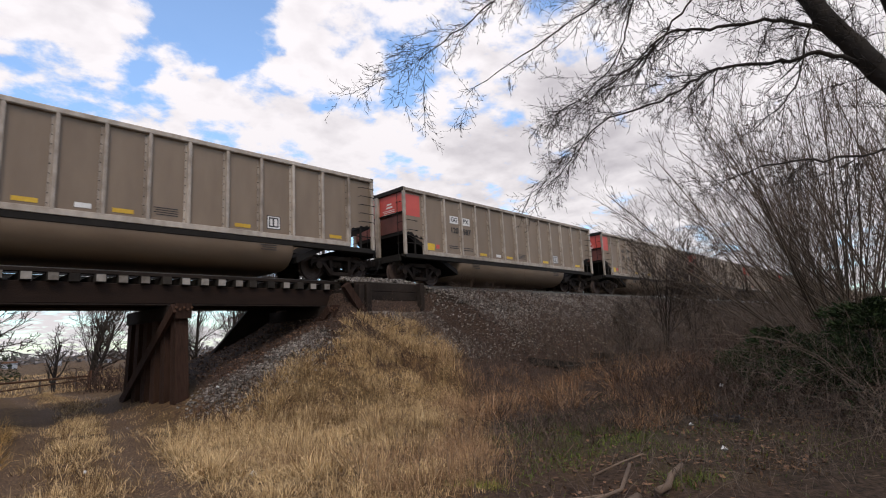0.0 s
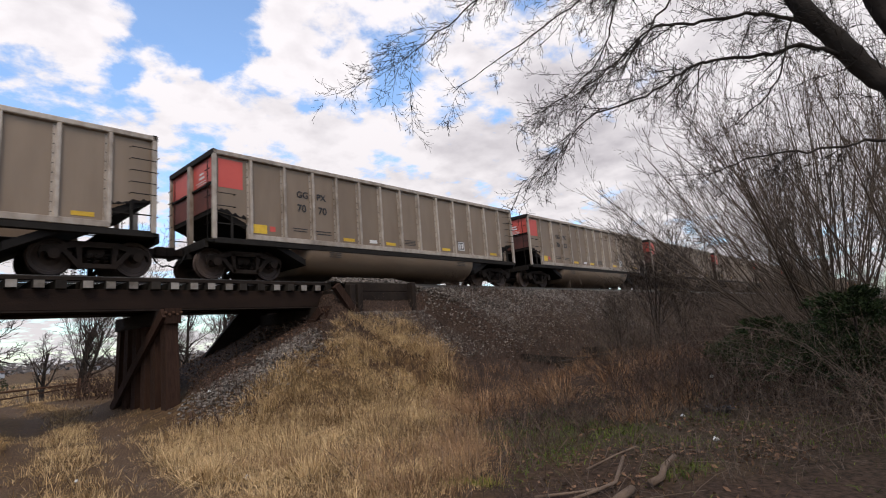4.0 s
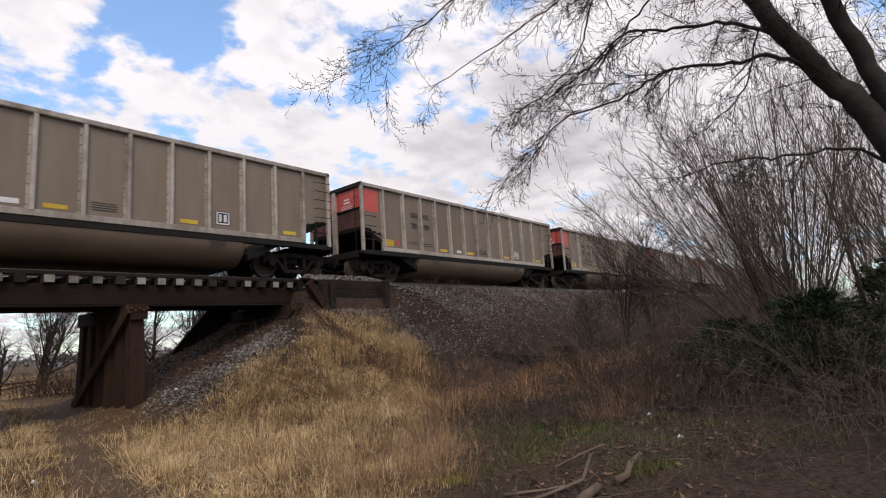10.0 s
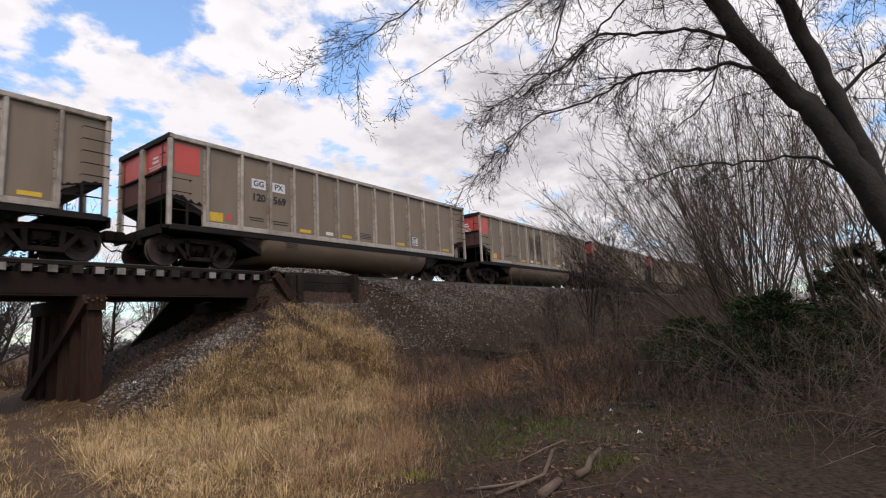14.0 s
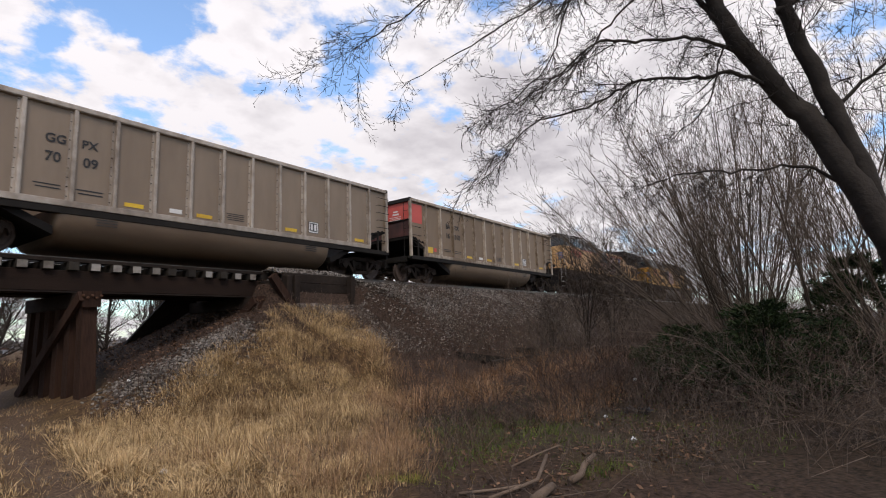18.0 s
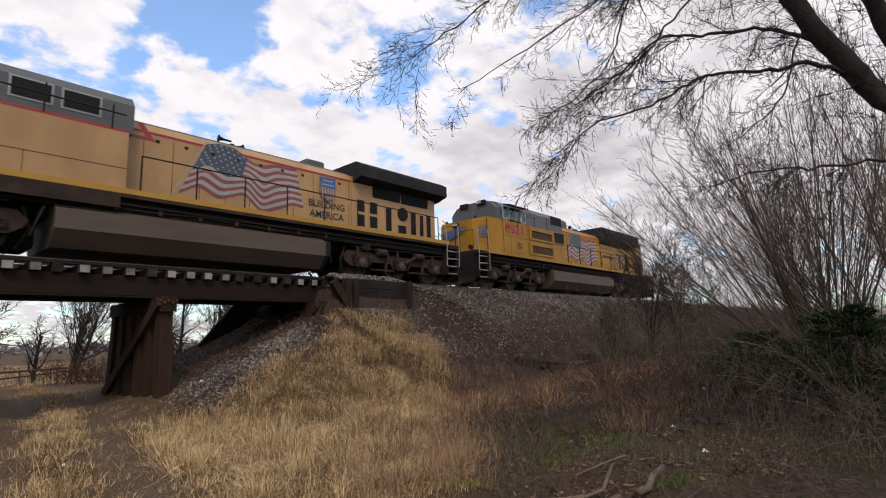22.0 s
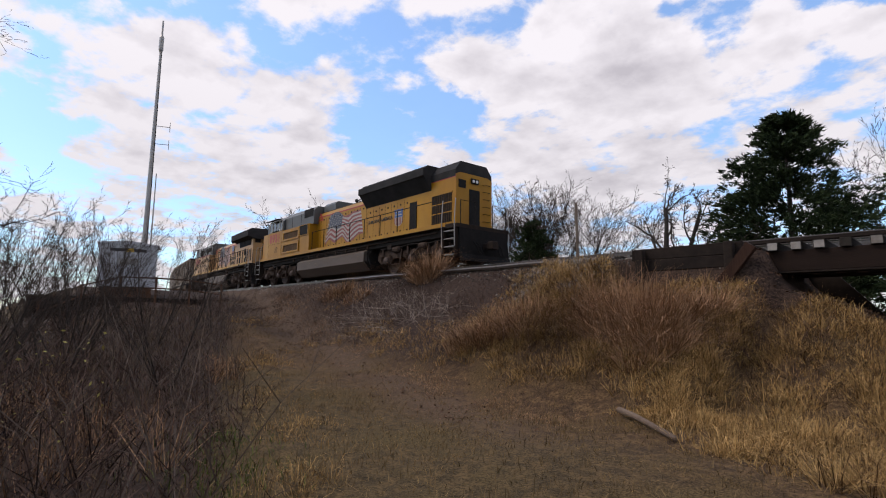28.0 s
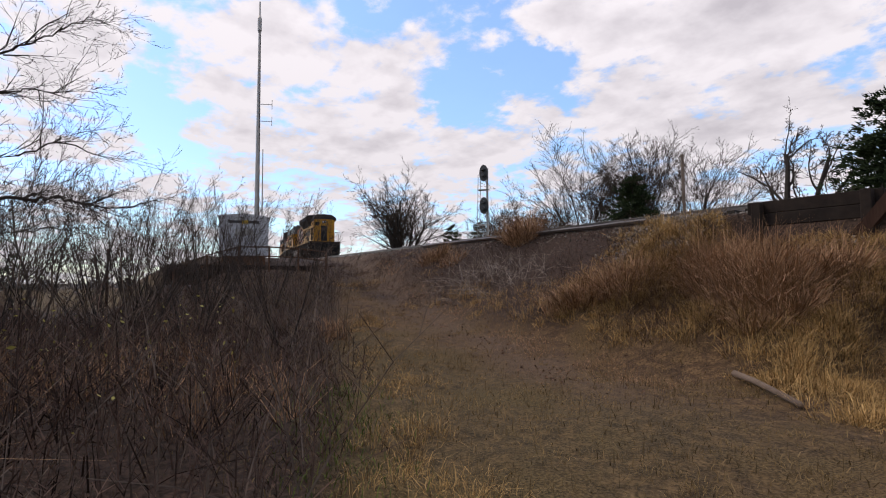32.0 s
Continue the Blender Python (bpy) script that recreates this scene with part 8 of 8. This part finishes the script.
cedar((10.8, 0.9), 1.7, 1.5, 301, "dark green young cedar under the bare thicket", n=1300)
cedar((11.6, 2.3), 1.25, 1.6, 313, "low dark green juniper at the thicket's foot", n=1100)
cedar((12.6, -0.6), 2.4, 1.6, 302, "dark green cedar behind the canes", n=1300)
cedar((-25.4, 35.0), 7.4, 3.0, 303, "dark cedar among bare trees beyond the track", z=2.4, n=2600)
cedar((-6.3, 29.0), 9.4, 4.8, 304, "tall dark green cedar beyond the bridge wing", z=2.2, n=4200)
cedar((-49.5, 35), 5.4, 2.2, 305, "low round cedar at the foot of the bare tree", z=2.8, n=900)
cedar((-46, 36), 5.2, 2.0, 308, "low dark cedar beside the bare tree", z=2.8, n=900)
cedar((-68, 38), 6.2, 2.6, 306, "distant dark cedar by the track", z=3.2, n=700)
cedar((52, 33), 6.5, 2.8, 307, "dark cedar beyond the track among bare trees", z=0.8, n=900)
cedar((8.2, 76), 6.4, 3.6, 309, "grey-green evergreen at the edge of the field", z=-1.6, n=700)
cedar((-98, -8), 5.6, 3.4, 310, "green rounded tree past the road", n=800)
cedar((-104, -13), 6.5, 3.6, 314, "green rounded tree past the road", n=800)
cedar((-1.5, 24.8), 5.6, 2.0, 311, "dark cedar in the scrub behind the bridge", n=900)
cedar((-4.2, 26.5), 6.0, 2.4, 312, "dark cedar in the scrub behind the bridge", n=900)
# ---- ballast: loose stones ----
def stones(x, y, size, material, name, label, sink=0.35, lift=0.0):
    n = len(x)
    base = np.array([(1, 0, 0), (-1, 0, 0), (0, 1, 0), (0, -1, 0), (0, 0, 1), (0, 0, -1)], float)
    tri = np.array([(0, 2, 4), (2, 1, 4), (1, 3, 4), (3, 0, 4), (0, 3, 5), (2, 0, 5)])
    P = base[None] * RNG.uniform(0.6, 1.2, (n, 6, 1)) + RNG.normal(0, 0.18, (n, 6, 3))
    q = RNG.normal(0, 1, (n, 4))
    q /= np.linalg.norm(q, axis=1)[:, None]
    w, a, b, c = q.T
    R = np.stack([np.stack([1 - 2 * (b * b + c * c), 2 * (a * b - c * w), 2 * (a * c + b * w)], -1), np.stack([2 * (a * b + c * w), 1 - 2 * (a * a + c * c), 2 * (b * c - a * w)], -1), np.stack([2 * (a * c - b * w), 2 * (b * c + a * w), 1 - 2 * (a * a + b * b)], -1)], 1)
    V = np.einsum("nij,nkj->nki", R, P) * size[:, None, None] * np.array([1, 1, 0.8]) + np.stack([x, y, land(x, y) + lift + size * (1 - 2 * sink) * 0.6], -1)[:, None]
    F = (np.arange(n)[:, None, None] * 6 + tri[None]).reshape(-1, 3)
    return stuff(name, V.reshape(-1, 3), F, material, label, "ballast")


x, y = scatter(48000, -32, 36, 12.0, 19, lambda x, y: sstep(3.6, 2.4, np.abs(y - track_y(x))) * (np.abs(y - track_y(x)) > 0.9) * (1 - sstep(-4.6, -4.2, x) * sstep(10.6, 10.2, x)) * np.where(np.abs(x) > 22, 0.5, 1))
stones(x, y, RNG.uniform(0.022, 0.055, len(x)), M_BALLAST, "ballast", "pale grey crushed-stone ballast along the track")
x, y = scatter(5200, 10.35, 15.0, 13.95, 15.0, lambda x, y: sstep(15.0, 13.4, x))
stones(x, y, RNG.uniform(0.025, 0.055, len(x)), M_BALLAST, "ballast", "ballast heaped behind the bridge wing", lift=(0.2 + 0.2 * np.exp(-((y - 14.4) / 0.4) ** 2)) * sstep(15.0, 13.0, x) * RNG.uniform(0.75, 1.0, len(x)))
x, y = scatter(26000, 4.6, 9.4, 11.4, 14.2, lambda x, y: np.exp(-((y - 12.75 - 0.1 * (x - 6)) / 0.75) ** 2) * sstep(4.7, 5.8, x) * sstep(9.2, 8.2, x) * clumpy(x, y, 1.3, 51, 0.25))
stones(x, y, RNG.uniform(0.025, 0.065, len(x)), M_BALLAST, "ballast", "spilled pale stones on the cone below the abutment")
x, y = scatter(56000, 11.2, 32, 8.6, 14, lambda x, y: sstep(9.0, 12.0, y + 0.8 * (vnoise(x * 0.5, y * 0.5, 54) - 0.5)) * clumpy(x, y, 0.9, 52, 0.35) * np.where(x > 20, 0.5, 1))
stones(x, y, RNG.uniform(0.022, 0.055, len(x)), M_BALLAST, "ballast", "ballast stones strewn down the brown flank")
x, y = scatter(6000, -11.5, -6.6, 11.2, 14, lambda x, y: np.exp(-((x + 8.9 - 0.5 * (13 - y)) / 1.0) ** 2))
stones(x, y, RNG.uniform(0.03, 0.075, len(x)), M_BALLAST, "ballast", "spilled stones beside the bridge wing")
x, y = scatter(5000, -4, 7, 0.5, 30, lambda x, y: path_w(x, y) * sstep(0.4, 0.7, vnoise(x * 1.5, y * 0.6, 53)) * np.where(x > lane_x(y), 1, 0.35))
stones(x, y, RNG.uniform(0.008, 0.028, len(x)), M_BALLAST, "gravel", "loose gravel in the wheel ruts of the lane")

# ---- ties in the ballast ----
_tie = B().box(-0.11, 0.11, -1.3, 1.3, -0.19, -0.175 + 0.16, bev=0.01).mesh("tie", M_TIE)
for i in range(110):
    s = -5.4 - i * 0.5 if i < 60 else 10.9 + (i - 60) * 0.5
    p = on_track(s)
    o = new("tie", _tie)
    o.parent = TRACK
    o.matrix_world = pose(p.x, p.y, p.z - 0.165, 0, 0, math.degrees(math.atan2(float(track_y(p.x + 0.5) - track_y(p.x - 0.5)), 1)))

# ---- fallen wood and litter ----
M_LIME = mat("lime_grass", (0.1, 0.11, 0.012), 0.8, color2=(0.3, 0.3, 0.05), scale=3, island=0.9, spec=0.2)
M_LOG = mat("grey_fallen_wood", (0.08, 0.055, 0.04), 0.9, color2=(0.2, 0.145, 0.105), scale=6, bump=0.6)


def log(pts, r0, r1, label):
    b = B()
    b.tube([(px_, py_, float(land(px_, py_)) + h) for px_, py_, h in pts], r0, 9, r1)
    return solo("fallen_branch", b, M_LOG, label, "branch", smooth=True)


log([(-4.62, 8.02, 0.1), (-4.2, 7.68, 0.11), (-3.9, 7.43, 0.1), (-3.35, 7.02, 0.07)], 0.05, 0.038, "weathered grey-brown stick lying on the turf")
log([(4.98, 2.14, 0.06), (5.19, 2.12, 0.06), (5.57, 2.23, 0.09), (5.9, 2.24, 0.12)], 0.036, 0.028, "crooked grey-brown branch lying in the green grass")
log([(4.16, 2.55, 0.03), (4.6, 2.47, 0.04), (4.87, 2.43, 0.05), (5.45, 2.6, 0.16)], 0.016, 0.02, "thin grey branch lying in the grass")
log([(4.15, 2.86, 0.02), (4.45, 2.62, 0.03), (4.72, 2.45, 0.04)], 0.014, 0.01, "thin grey twig lying in the grass")
log([(5.2, 2.9, 0.06), (5.6, 2.75, 0.12), (5.95, 2.68, 0.14), (6.08, 2.47, 0.1)], 0.011, 0.007, "thin pale twig lying in the grass")
log([(4.25, 2.16, 0.05), (4.5, 2.18, 0.06), (4.71, 2.2, 0.06)], 0.042, 0.04, "short sawn log lying in the grass")
# two lime-green tufts at the edge of the straw
for _x, _y in ((4.34, 3.89), (4.34, 3.51)):
    V, F = tufts(np.full(9, _x) + RNG.normal(0, 0.09, 9), np.full(9, _y) + RNG.normal(0, 0.09, 9), RNG.uniform(0.07, 0.14, 9), 22, 0.003, 0.006, 0.08, 1.5)
    tagged(new("green_tuft", fast_mesh("green_tuft", V, F, M_LIME)), "small lime-green grass tuft at the straw's edge", "grass tuft", group="lime-green tufts")
for i, (ax, ay, ln, an) in enumerate(((15.2, 8.2, 2.2, 0.2), (16.8, 7.8, 2.6, 0.1), (17.8, 8.6, 2.2, 0.3), (19.2, 8.0, 2.4, 0.0), (14.2, 8.8, 1.8, 0.5), (21.0, 8.4, 2.4, 0.15))):
    dx, dy = math.cos(an) * ln / 2, -math.sin(an) * ln / 2
    b = B()
    z0, z1 = float(land(ax - dx, ay - dy)), float(land(ax + dx, ay + dy))
    m = look((ax, ay, (z0 + z1) / 2 + 0.1), (ax + dx, ay + dy, z1 + 0.1))
    b.box(-0.11, 0.11, -0.1, 0.1, -ln / 2, ln / 2, m)
    solo("discarded_tie", b, M_TIE, "old dark railway tie dumped on the bank", "railway tie", group="dumped ties")
M_BAG = mat("black_plastic", (0.006, 0.006, 0.008), 0.35, color2=(0.02, 0.02, 0.024), scale=9, bump=0.8, bscale=14)
_p = Vector((9.43, 2.8, float(land(9.43, 2.8))))
b = B()
for j in range(26):
    a = j * 2.4
    b.add([(_p.x + 0.32 * math.cos(a) * random.uniform(0.4, 1), _p.y + 0.28 * math.sin(a) * random.uniform(0.4, 1), _p.z + random.uniform(0, 0.14)) for _ in range(3)] + [(_p.x, _p.y, _p.z + 0.05)], [(0, 1, 2), (0, 1, 3), (1, 2, 3), (0, 2, 3)])
solo("plastic_bag", b, M_BAG, "crumpled black plastic bag in the grass", "bag")
M_LITTER = mat("white_litter", (0.5, 0.5, 0.48), 0.6, scale=8)
for ax, ay, r in ((7.47, 2.29, 0.06), (12.3, 3.65, 0.08), (3.35, 6.6, 0.06), (5.75, 13.2, 0.09), (9.0, 3.2, 0.05), (2.0, 8.6, 0.04)):
    z = float(land(ax, ay)) + r * 0.5
    b = B().add([(ax + r * math.cos(a) * random.uniform(0.7, 1.2), ay + r * math.sin(a) * random.uniform(0.6, 1.1), z + random.uniform(-0.2, 0.2) * r) for a in (0, 1.2, 2.5, 3.8, 5.0)] + [(ax, ay, z + r * 0.7), (ax, ay, z - r * 0.6)], [(i, (i + 1) % 5, 5) for i in range(5)] + [((i + 1) % 5, i, 6) for i in range(5)])
    solo("litter", b, M_LITTER, "small pale scrap lying in the grass", "litter", group="scraps of litter")

# ---- thin steel post and spare rail beside the track ----
M_GALV = mat("galvanised_steel", (0.22, 0.21, 0.2), 0.5, 0.6, color2=(0.34, 0.33, 0.31), scale=9)
solo("marker_post", B().tube([(-8.6, 13.6, 2.4), (-8.62, 13.6, 5.06)], 0.045, 8), mat("rusty_post", (0.10, 0.075, 0.06), 0.8, 0.3, color2=(0.2, 0.16, 0.13), scale=8), "thin rusty steel post standing in the ballast", "post")
b = B()
_sr = [(-9.6 - i * 1.0, float(track_y(-9.6 - i)) - 2.75, float(land(-9.6 - i, float(track_y(-9.6 - i)) - 2.75)) + 0.12) for i in range(14)]
b.tube(_sr, 0.07, 6)
solo("spare_rail", b, M_RAIL, "spare rail lying along the top of the bank", "rail")

# ---- signal mast ----
M_SIGNAL = mat("black_signal_head", (0.01, 0.01, 0.01), 0.5, color2=(0.03, 0.03, 0.03), scale=9)


def signal_mast(x, y):
    z = float(land(x, y))
    t = thing("signal_mast", "grey railway signal mast with two black hooded heads and ladder", "railway signal", pose(x, y, z, 0, 0, 28))
    part("base", B().box(-0.3, 0.3, -0.3, 0.3, -0.3, 0.25, bev=0.02), M_GALV, t)
    part("mast", B().tube([(0, 0, 0.2), (0, 0, 6.7)], 0.075, 10), M_GALV, t)
    for zz in (4.2, 6.3):
        h = part("signal_head", B().prism([(0.3 * math.cos(a), zz + 0.55 * math.sin(a)) for a in (i * math.pi / 6 for i in range(12))], -0.62, -0.56, "y").box(-0.14, 0.14, -0.56, -0.2, zz - 0.36, zz + 0.36, bev=0.03), M_SIGNAL, t)
        for dz in (0.2, -0.2):
            part("hood", B().prism([(0.13 * math.cos(a), zz + dz + 0.13 * math.sin(a)) for a in (i * math.pi / 6 for i in range(-1, 8))], -0.9, -0.62, "y"), M_SIGNAL, h)
        part("bracket", B().tube([(0, 0, zz - 0.6), (0, -0.25, zz - 0.5), (0, -0.35, zz - 0.3)], 0.035, 6), M_GALV, t)
    for s in (-0.2, 0.2):
        part("ladder_rail", B().tube([(-0.7, s, 0.2), (-0.55, s, 6.3)], 0.02, 5), M_GALV, t)
    for j in range(16):
        part("ladder_rung", B().tube([(-0.69 + j * 0.01, -0.2, 0.5 + j * 0.37), (-0.69 + j * 0.01, 0.2, 0.5 + j * 0.37)], 0.014, 5), M_GALV, t)
    for zz in (3.0, 5.3):
        part("platform", B().box(-0.62, 0.1, -0.22, 0.22, zz, zz + 0.04), M_GALV, t)
    return t


signal_mast(-26.8, 21.6)

# ---- radio mast, equipment shed, pipe fence ----
def radio_mast(x, y, h):
    z = float(land(x, y))
    t = thing("radio_mast", "tall slender grey steel radio mast with side antennas", "mast", pose(x, y, z))
    part("pole", B().tube([(0, 0, -0.2), (0, 0, h * 0.5), (0, 0, h)], 0.17, 12, 0.06), M_GALV, t)
    part("top_antenna", B().tube([(0, 0, h), (0, 0, h + 0.9)], 0.05, 8).lathe([(0.05, h - 1.2), (0.13, h - 1.0), (0.13, h - 0.2), (0.05, h)], 10, "z"), M_GALV, t)
    part("second_pole", B().tube([(0.45, 0.2, 0), (0.42, 0.2, h * 0.44)], 0.05, 8, 0.03), M_GALV, t)
    for zz in (h * 0.56, h * 0.63):
        part("side_antenna", B().tube([(0, 0, zz), (0.35, 0.75, zz)], 0.02, 5).tube([(0.35, 0.75, zz - 0.3), (0.35, 0.75, zz + 0.3)], 0.02, 5), M_GALV, t)
    part("cable", B().tube([(0.12, 0.1, 0), (0.1, 0.08, h * 0.5), (0.05, 0.05, h * 0.95)], 0.02, 5), M_SIGNAL, t)
    return t


radio_mast(-34.0, 8.9, 15.6)
M_SHED = mat("pale_grey_shed_sheet", (0.26, 0.27, 0.29), 0.5, 0.2, color2=(0.46, 0.47, 0.49), scale=2)


def shed(x, y, turn):
    z = float(land(x, y)) + 0.15
    t = thing("equipment_shed", "pale grey sheet-metal trackside equipment shed", "shed", pose(x, y, z, 0, 0, turn))
    w = part("wall", B().box(-1.1, 1.1, -1.25, 1.25, 0.2, 2.35, bev=0.02), M_SHED, t)
    for i in range(9):
        part("wall_rib", B().box(1.1, 1.115, -1.2 + i * 0.3, -1.17 + i * 0.3, 0.25, 2.3), M_SHED, w)
    part("roof", B().prism([(-1.35, 2.34), (0, 2.5), (1.35, 2.34), (1.35, 2.28), (-1.35, 2.28)], -1.18, 1.18, "x"), M_SHED, t)
    part("footing", B().box(-1.0, 1.0, -1.1, 1.1, -0.6, 0.2), M_RUST, t)
    part("vent", B().box(1.1, 1.15, -0.45, 0.45, 1.3, 1.6), M_GALV, w)
    part("sign_print", B().box(1.1, 1.12, -0.8, 0.75, 1.95, 2.1), M_SIGNAL, w)
    part("sign_mark", B().box(1.1, 1.122, -0.12, 0.2, 1.93, 2.12), M_YREF, w)
    return t


shed(-30.9, 7.4, -14)


def pipe_fence():
    t = thing("pipe_fence", "rusty two-rail steel pipe fence above the weeds", "fence")
    pts = [(-27.0 + i * 0.25, 3.4 + i * 1.35) for i in range(6)]
    zz = [float(land(*p)) for p in pts]
    for (px_, py_), z in zip(pts, zz):
        part("post", B().tube([(px_, py_, z - 0.3), (px_, py_, z + 1.25)], 0.05, 8), M_RUST, t)
    for h in (0.75, 1.2):
        part("pipe_rail", B().tube([(p[0], p[1], z + h) for p, z in zip(pts, zz)], 0.035, 6), M_RUST, t)
    part("retaining_board", B().box(-27.2, -27.05, 3.0, 9.8, float(land(-27, 6)) - 0.6, float(land(-27, 6)) + 0.35, bev=0.02), M_TIMBER, t)
    return t


pipe_fence()


def utility_pole(x, y, h, label):
    t = thing("utility_pole", label, "utility pole", pose(x, y, float(land(x, y))))
    part("pole", B().tube([(0, 0, -0.3), (0.1, 0, h)], 0.1, 9, 0.07), M_PILE, t)
    part("transformer", B().lathe([(0.05, h - 1.5), (0.2, h - 1.45), (0.2, h - 0.8), (0.1, h - 0.72)], 12, "z", (0.25, 0.1, 0)), M_GALV, t)
    return t


utility_pole(-42.0, 1.4, 3.9, "dark wooden utility pole beyond the saplings")

# ---- beyond the bridge: field fence, sheds, gate ----
def far_shed(x, y, w, h, turn, m_roof, label):
    z = float(land(x, y))
    t = thing("farm_shed", label, "shed", pose(x, y, z, 0, 0, turn))
    part("wall", B().box(-w / 2, w / 2, -w * 0.3, w * 0.3, -0.2, h, bev=0.03), M_SHED, t)
    part("roof", B().prism([(-w * 0.36, h), (0, h * 1.3), (w * 0.36, h)], -w * 0.54, w * 0.54, "x"), m_roof, t)
    part("door", B().box(-w * 0.12, w * 0.12, -w * 0.302, -w * 0.3 - 0.03, 0, h * 0.8), M_SIGNAL, t)
    return t


far_shed(26.0, 200, 3.4, 1.7, 5, M_RUST, "distant white farm shed with rusty roof across the field")
far_shed(38.0, 205, 3.0, 1.5, -8, M_GALV, "distant small white shed across the field")
far_shed(50, 200, 3.8, 1.4, 12, M_RUST, "distant low rust-roofed shed across the field")
M_POST = mat("weathered_fence_post", (0.05, 0.04, 0.033), 0.95, color2=(0.14, 0.115, 0.095), scale=7)


def field_fence(y0, x0, n, step, label):
    t = thing("field_fence", label, "fence")
    zz = []
    for i in range(n):
        x = x0 + i * step
        z = float(land(x, y0))
        zz.append((x, y0, z))
        part("post", B().tube([(x, y0, z - 0.3), (x + random.uniform(-0.04, 0.04), y0, z + 1.2)], 0.07, 6), M_POST, t)
    for h in (0.5, 0.8, 1.1):
        part("wire", B().tube([(a, b_, c + h) for a, b_, c in zz], 0.012, 4), M_POST, t)
    return t


field_fence(53.5, 9.0, 9, 2.4, "weathered wooden post-and-wire fence along the field")
field_fence(92.0, -6.0, 14, 3.2, "distant post-and-wire fence across the field")
b = B().tube([(2.0, 40.0, float(land(4, 40)) + 0.75), (9.5, 41.0, float(land(9.5, 41)) + 0.95)], 0.06, 7).tube([(3.0, 40.6, float(land(4, 40)) + 0.2), (9.4, 41.0, float(land(9.5, 41)) + 0.75)], 0.045, 6)
g = thing("pipe_gate", "long rusty pipe gate across the lane", "gate")
part("bar", b, M_RUST, g)
part("post", B().tube([(9.5, 41, float(land(9.5, 41)) - 0.2), (9.5, 41, float(land(9.5, 41)) + 1.3)], 0.1, 8), M_RUST, g)
# dark scrub beside the lane beyond the bridge
x, y = scatter(3600, 5.8, 12, 23, 36, lambda x, y: np.exp(-((x - 7.3) / 0.9) ** 2 - ((y - 28.5) / 2.6) ** 2))
stalks(x, y, RNG.uniform(0.6, 1.5, len(x)), np.full(len(x), 0.01), M_WEED, "scrub", "dark brown scrub beside the lane past the bridge", "brush", 12, 0.5)
x, y = scatter(4200, -12, 2.6, 19.5, 27, lambda x, y: 0.9 * sstep(2.4, 0.8, x - 0.07 * (y - 20)) * sstep(0.4, 0.6, vnoise(x * 0.5, y * 0.5, 61)))
stalks(x, y, RNG.uniform(0.6, 1.9, len(x)), np.full(len(x), 0.01), M_WEED, "scrub", "dark bare scrub on the far side of the bank", "brush", 12, 0.4)
# far tree line that closes the horizon
def far_woods():
    rnd = np.random.default_rng(77)
    V, F, o = [], [], 0
    for i in range(2600):
        a = rnd.uniform(0, 2 * np.pi)
        d = rnd.uniform(240, 420)
        cx, cy, h = d * math.cos(a), d * math.sin(a), rnd.uniform(4, 8.5)
        k = 17
        p = np.stack([cx + rnd.normal(0, 2.6, k), cy + rnd.normal(0, 2.6, k), -2.2 + h * 0.75 * rnd.uniform(0.0, 1.0, k) ** 1.5], -1)
        for q in p:
            s = rnd.normal(0, 0.9, (3, 3)) * np.array([1, 1, 0.7]) + q
            V.append(s)
    V = np.concatenate(V)
    # base colour lightened so that distance haze is painted into the woods
    return stuff("far_woods", V, np.arange(len(V)).reshape(-1, 3), mat("haze_tinted_far_woods", (0.10, 0.092, 0.09), 0.95, color2=(0.2, 0.185, 0.18), scale=0.05, island=0.8), "grey-brown winter woods along the horizon, haze put into their colour", "woods")


far_woods()



def run(t):
    """Metres that the train has gone after t seconds; it slows a little, more so towards the end."""
    late = np.interp(t, (24.3, 26, 27.2, 28.5, 29, 30, 31, 32), (0, 0.3, 1.25, 2.2, 2.6, 3.25, 3.2, 2.4))
    return 9.86 * t - 0.0118 * t * t - float(late)


def motions():
    """The train runs off to the west; every wheelset turns under it."""
    for ob, s0, half in TRAIN:
        rows = []
        for i in range(65):
            t = i * 0.5
            s = s0 - run(t)
            a, b = on_track(s - half), on_track(s + half)
            d = b - a
            rows.append((t, Matrix.Translation((a + b) / 2) @ Euler((0, -math.atan2(d.z, math.hypot(d.x, d.y)), math.atan2(d.y, d.x))).to_matrix().to_4x4()))
        walk(ob, rows)
    for ob, x, r in WHEELS:
        walk(ob, [(i / 15, pose(x, 0, r, 0, -math.degrees(run(i / 15) / r), 0)) for i in range(481)])


motions()
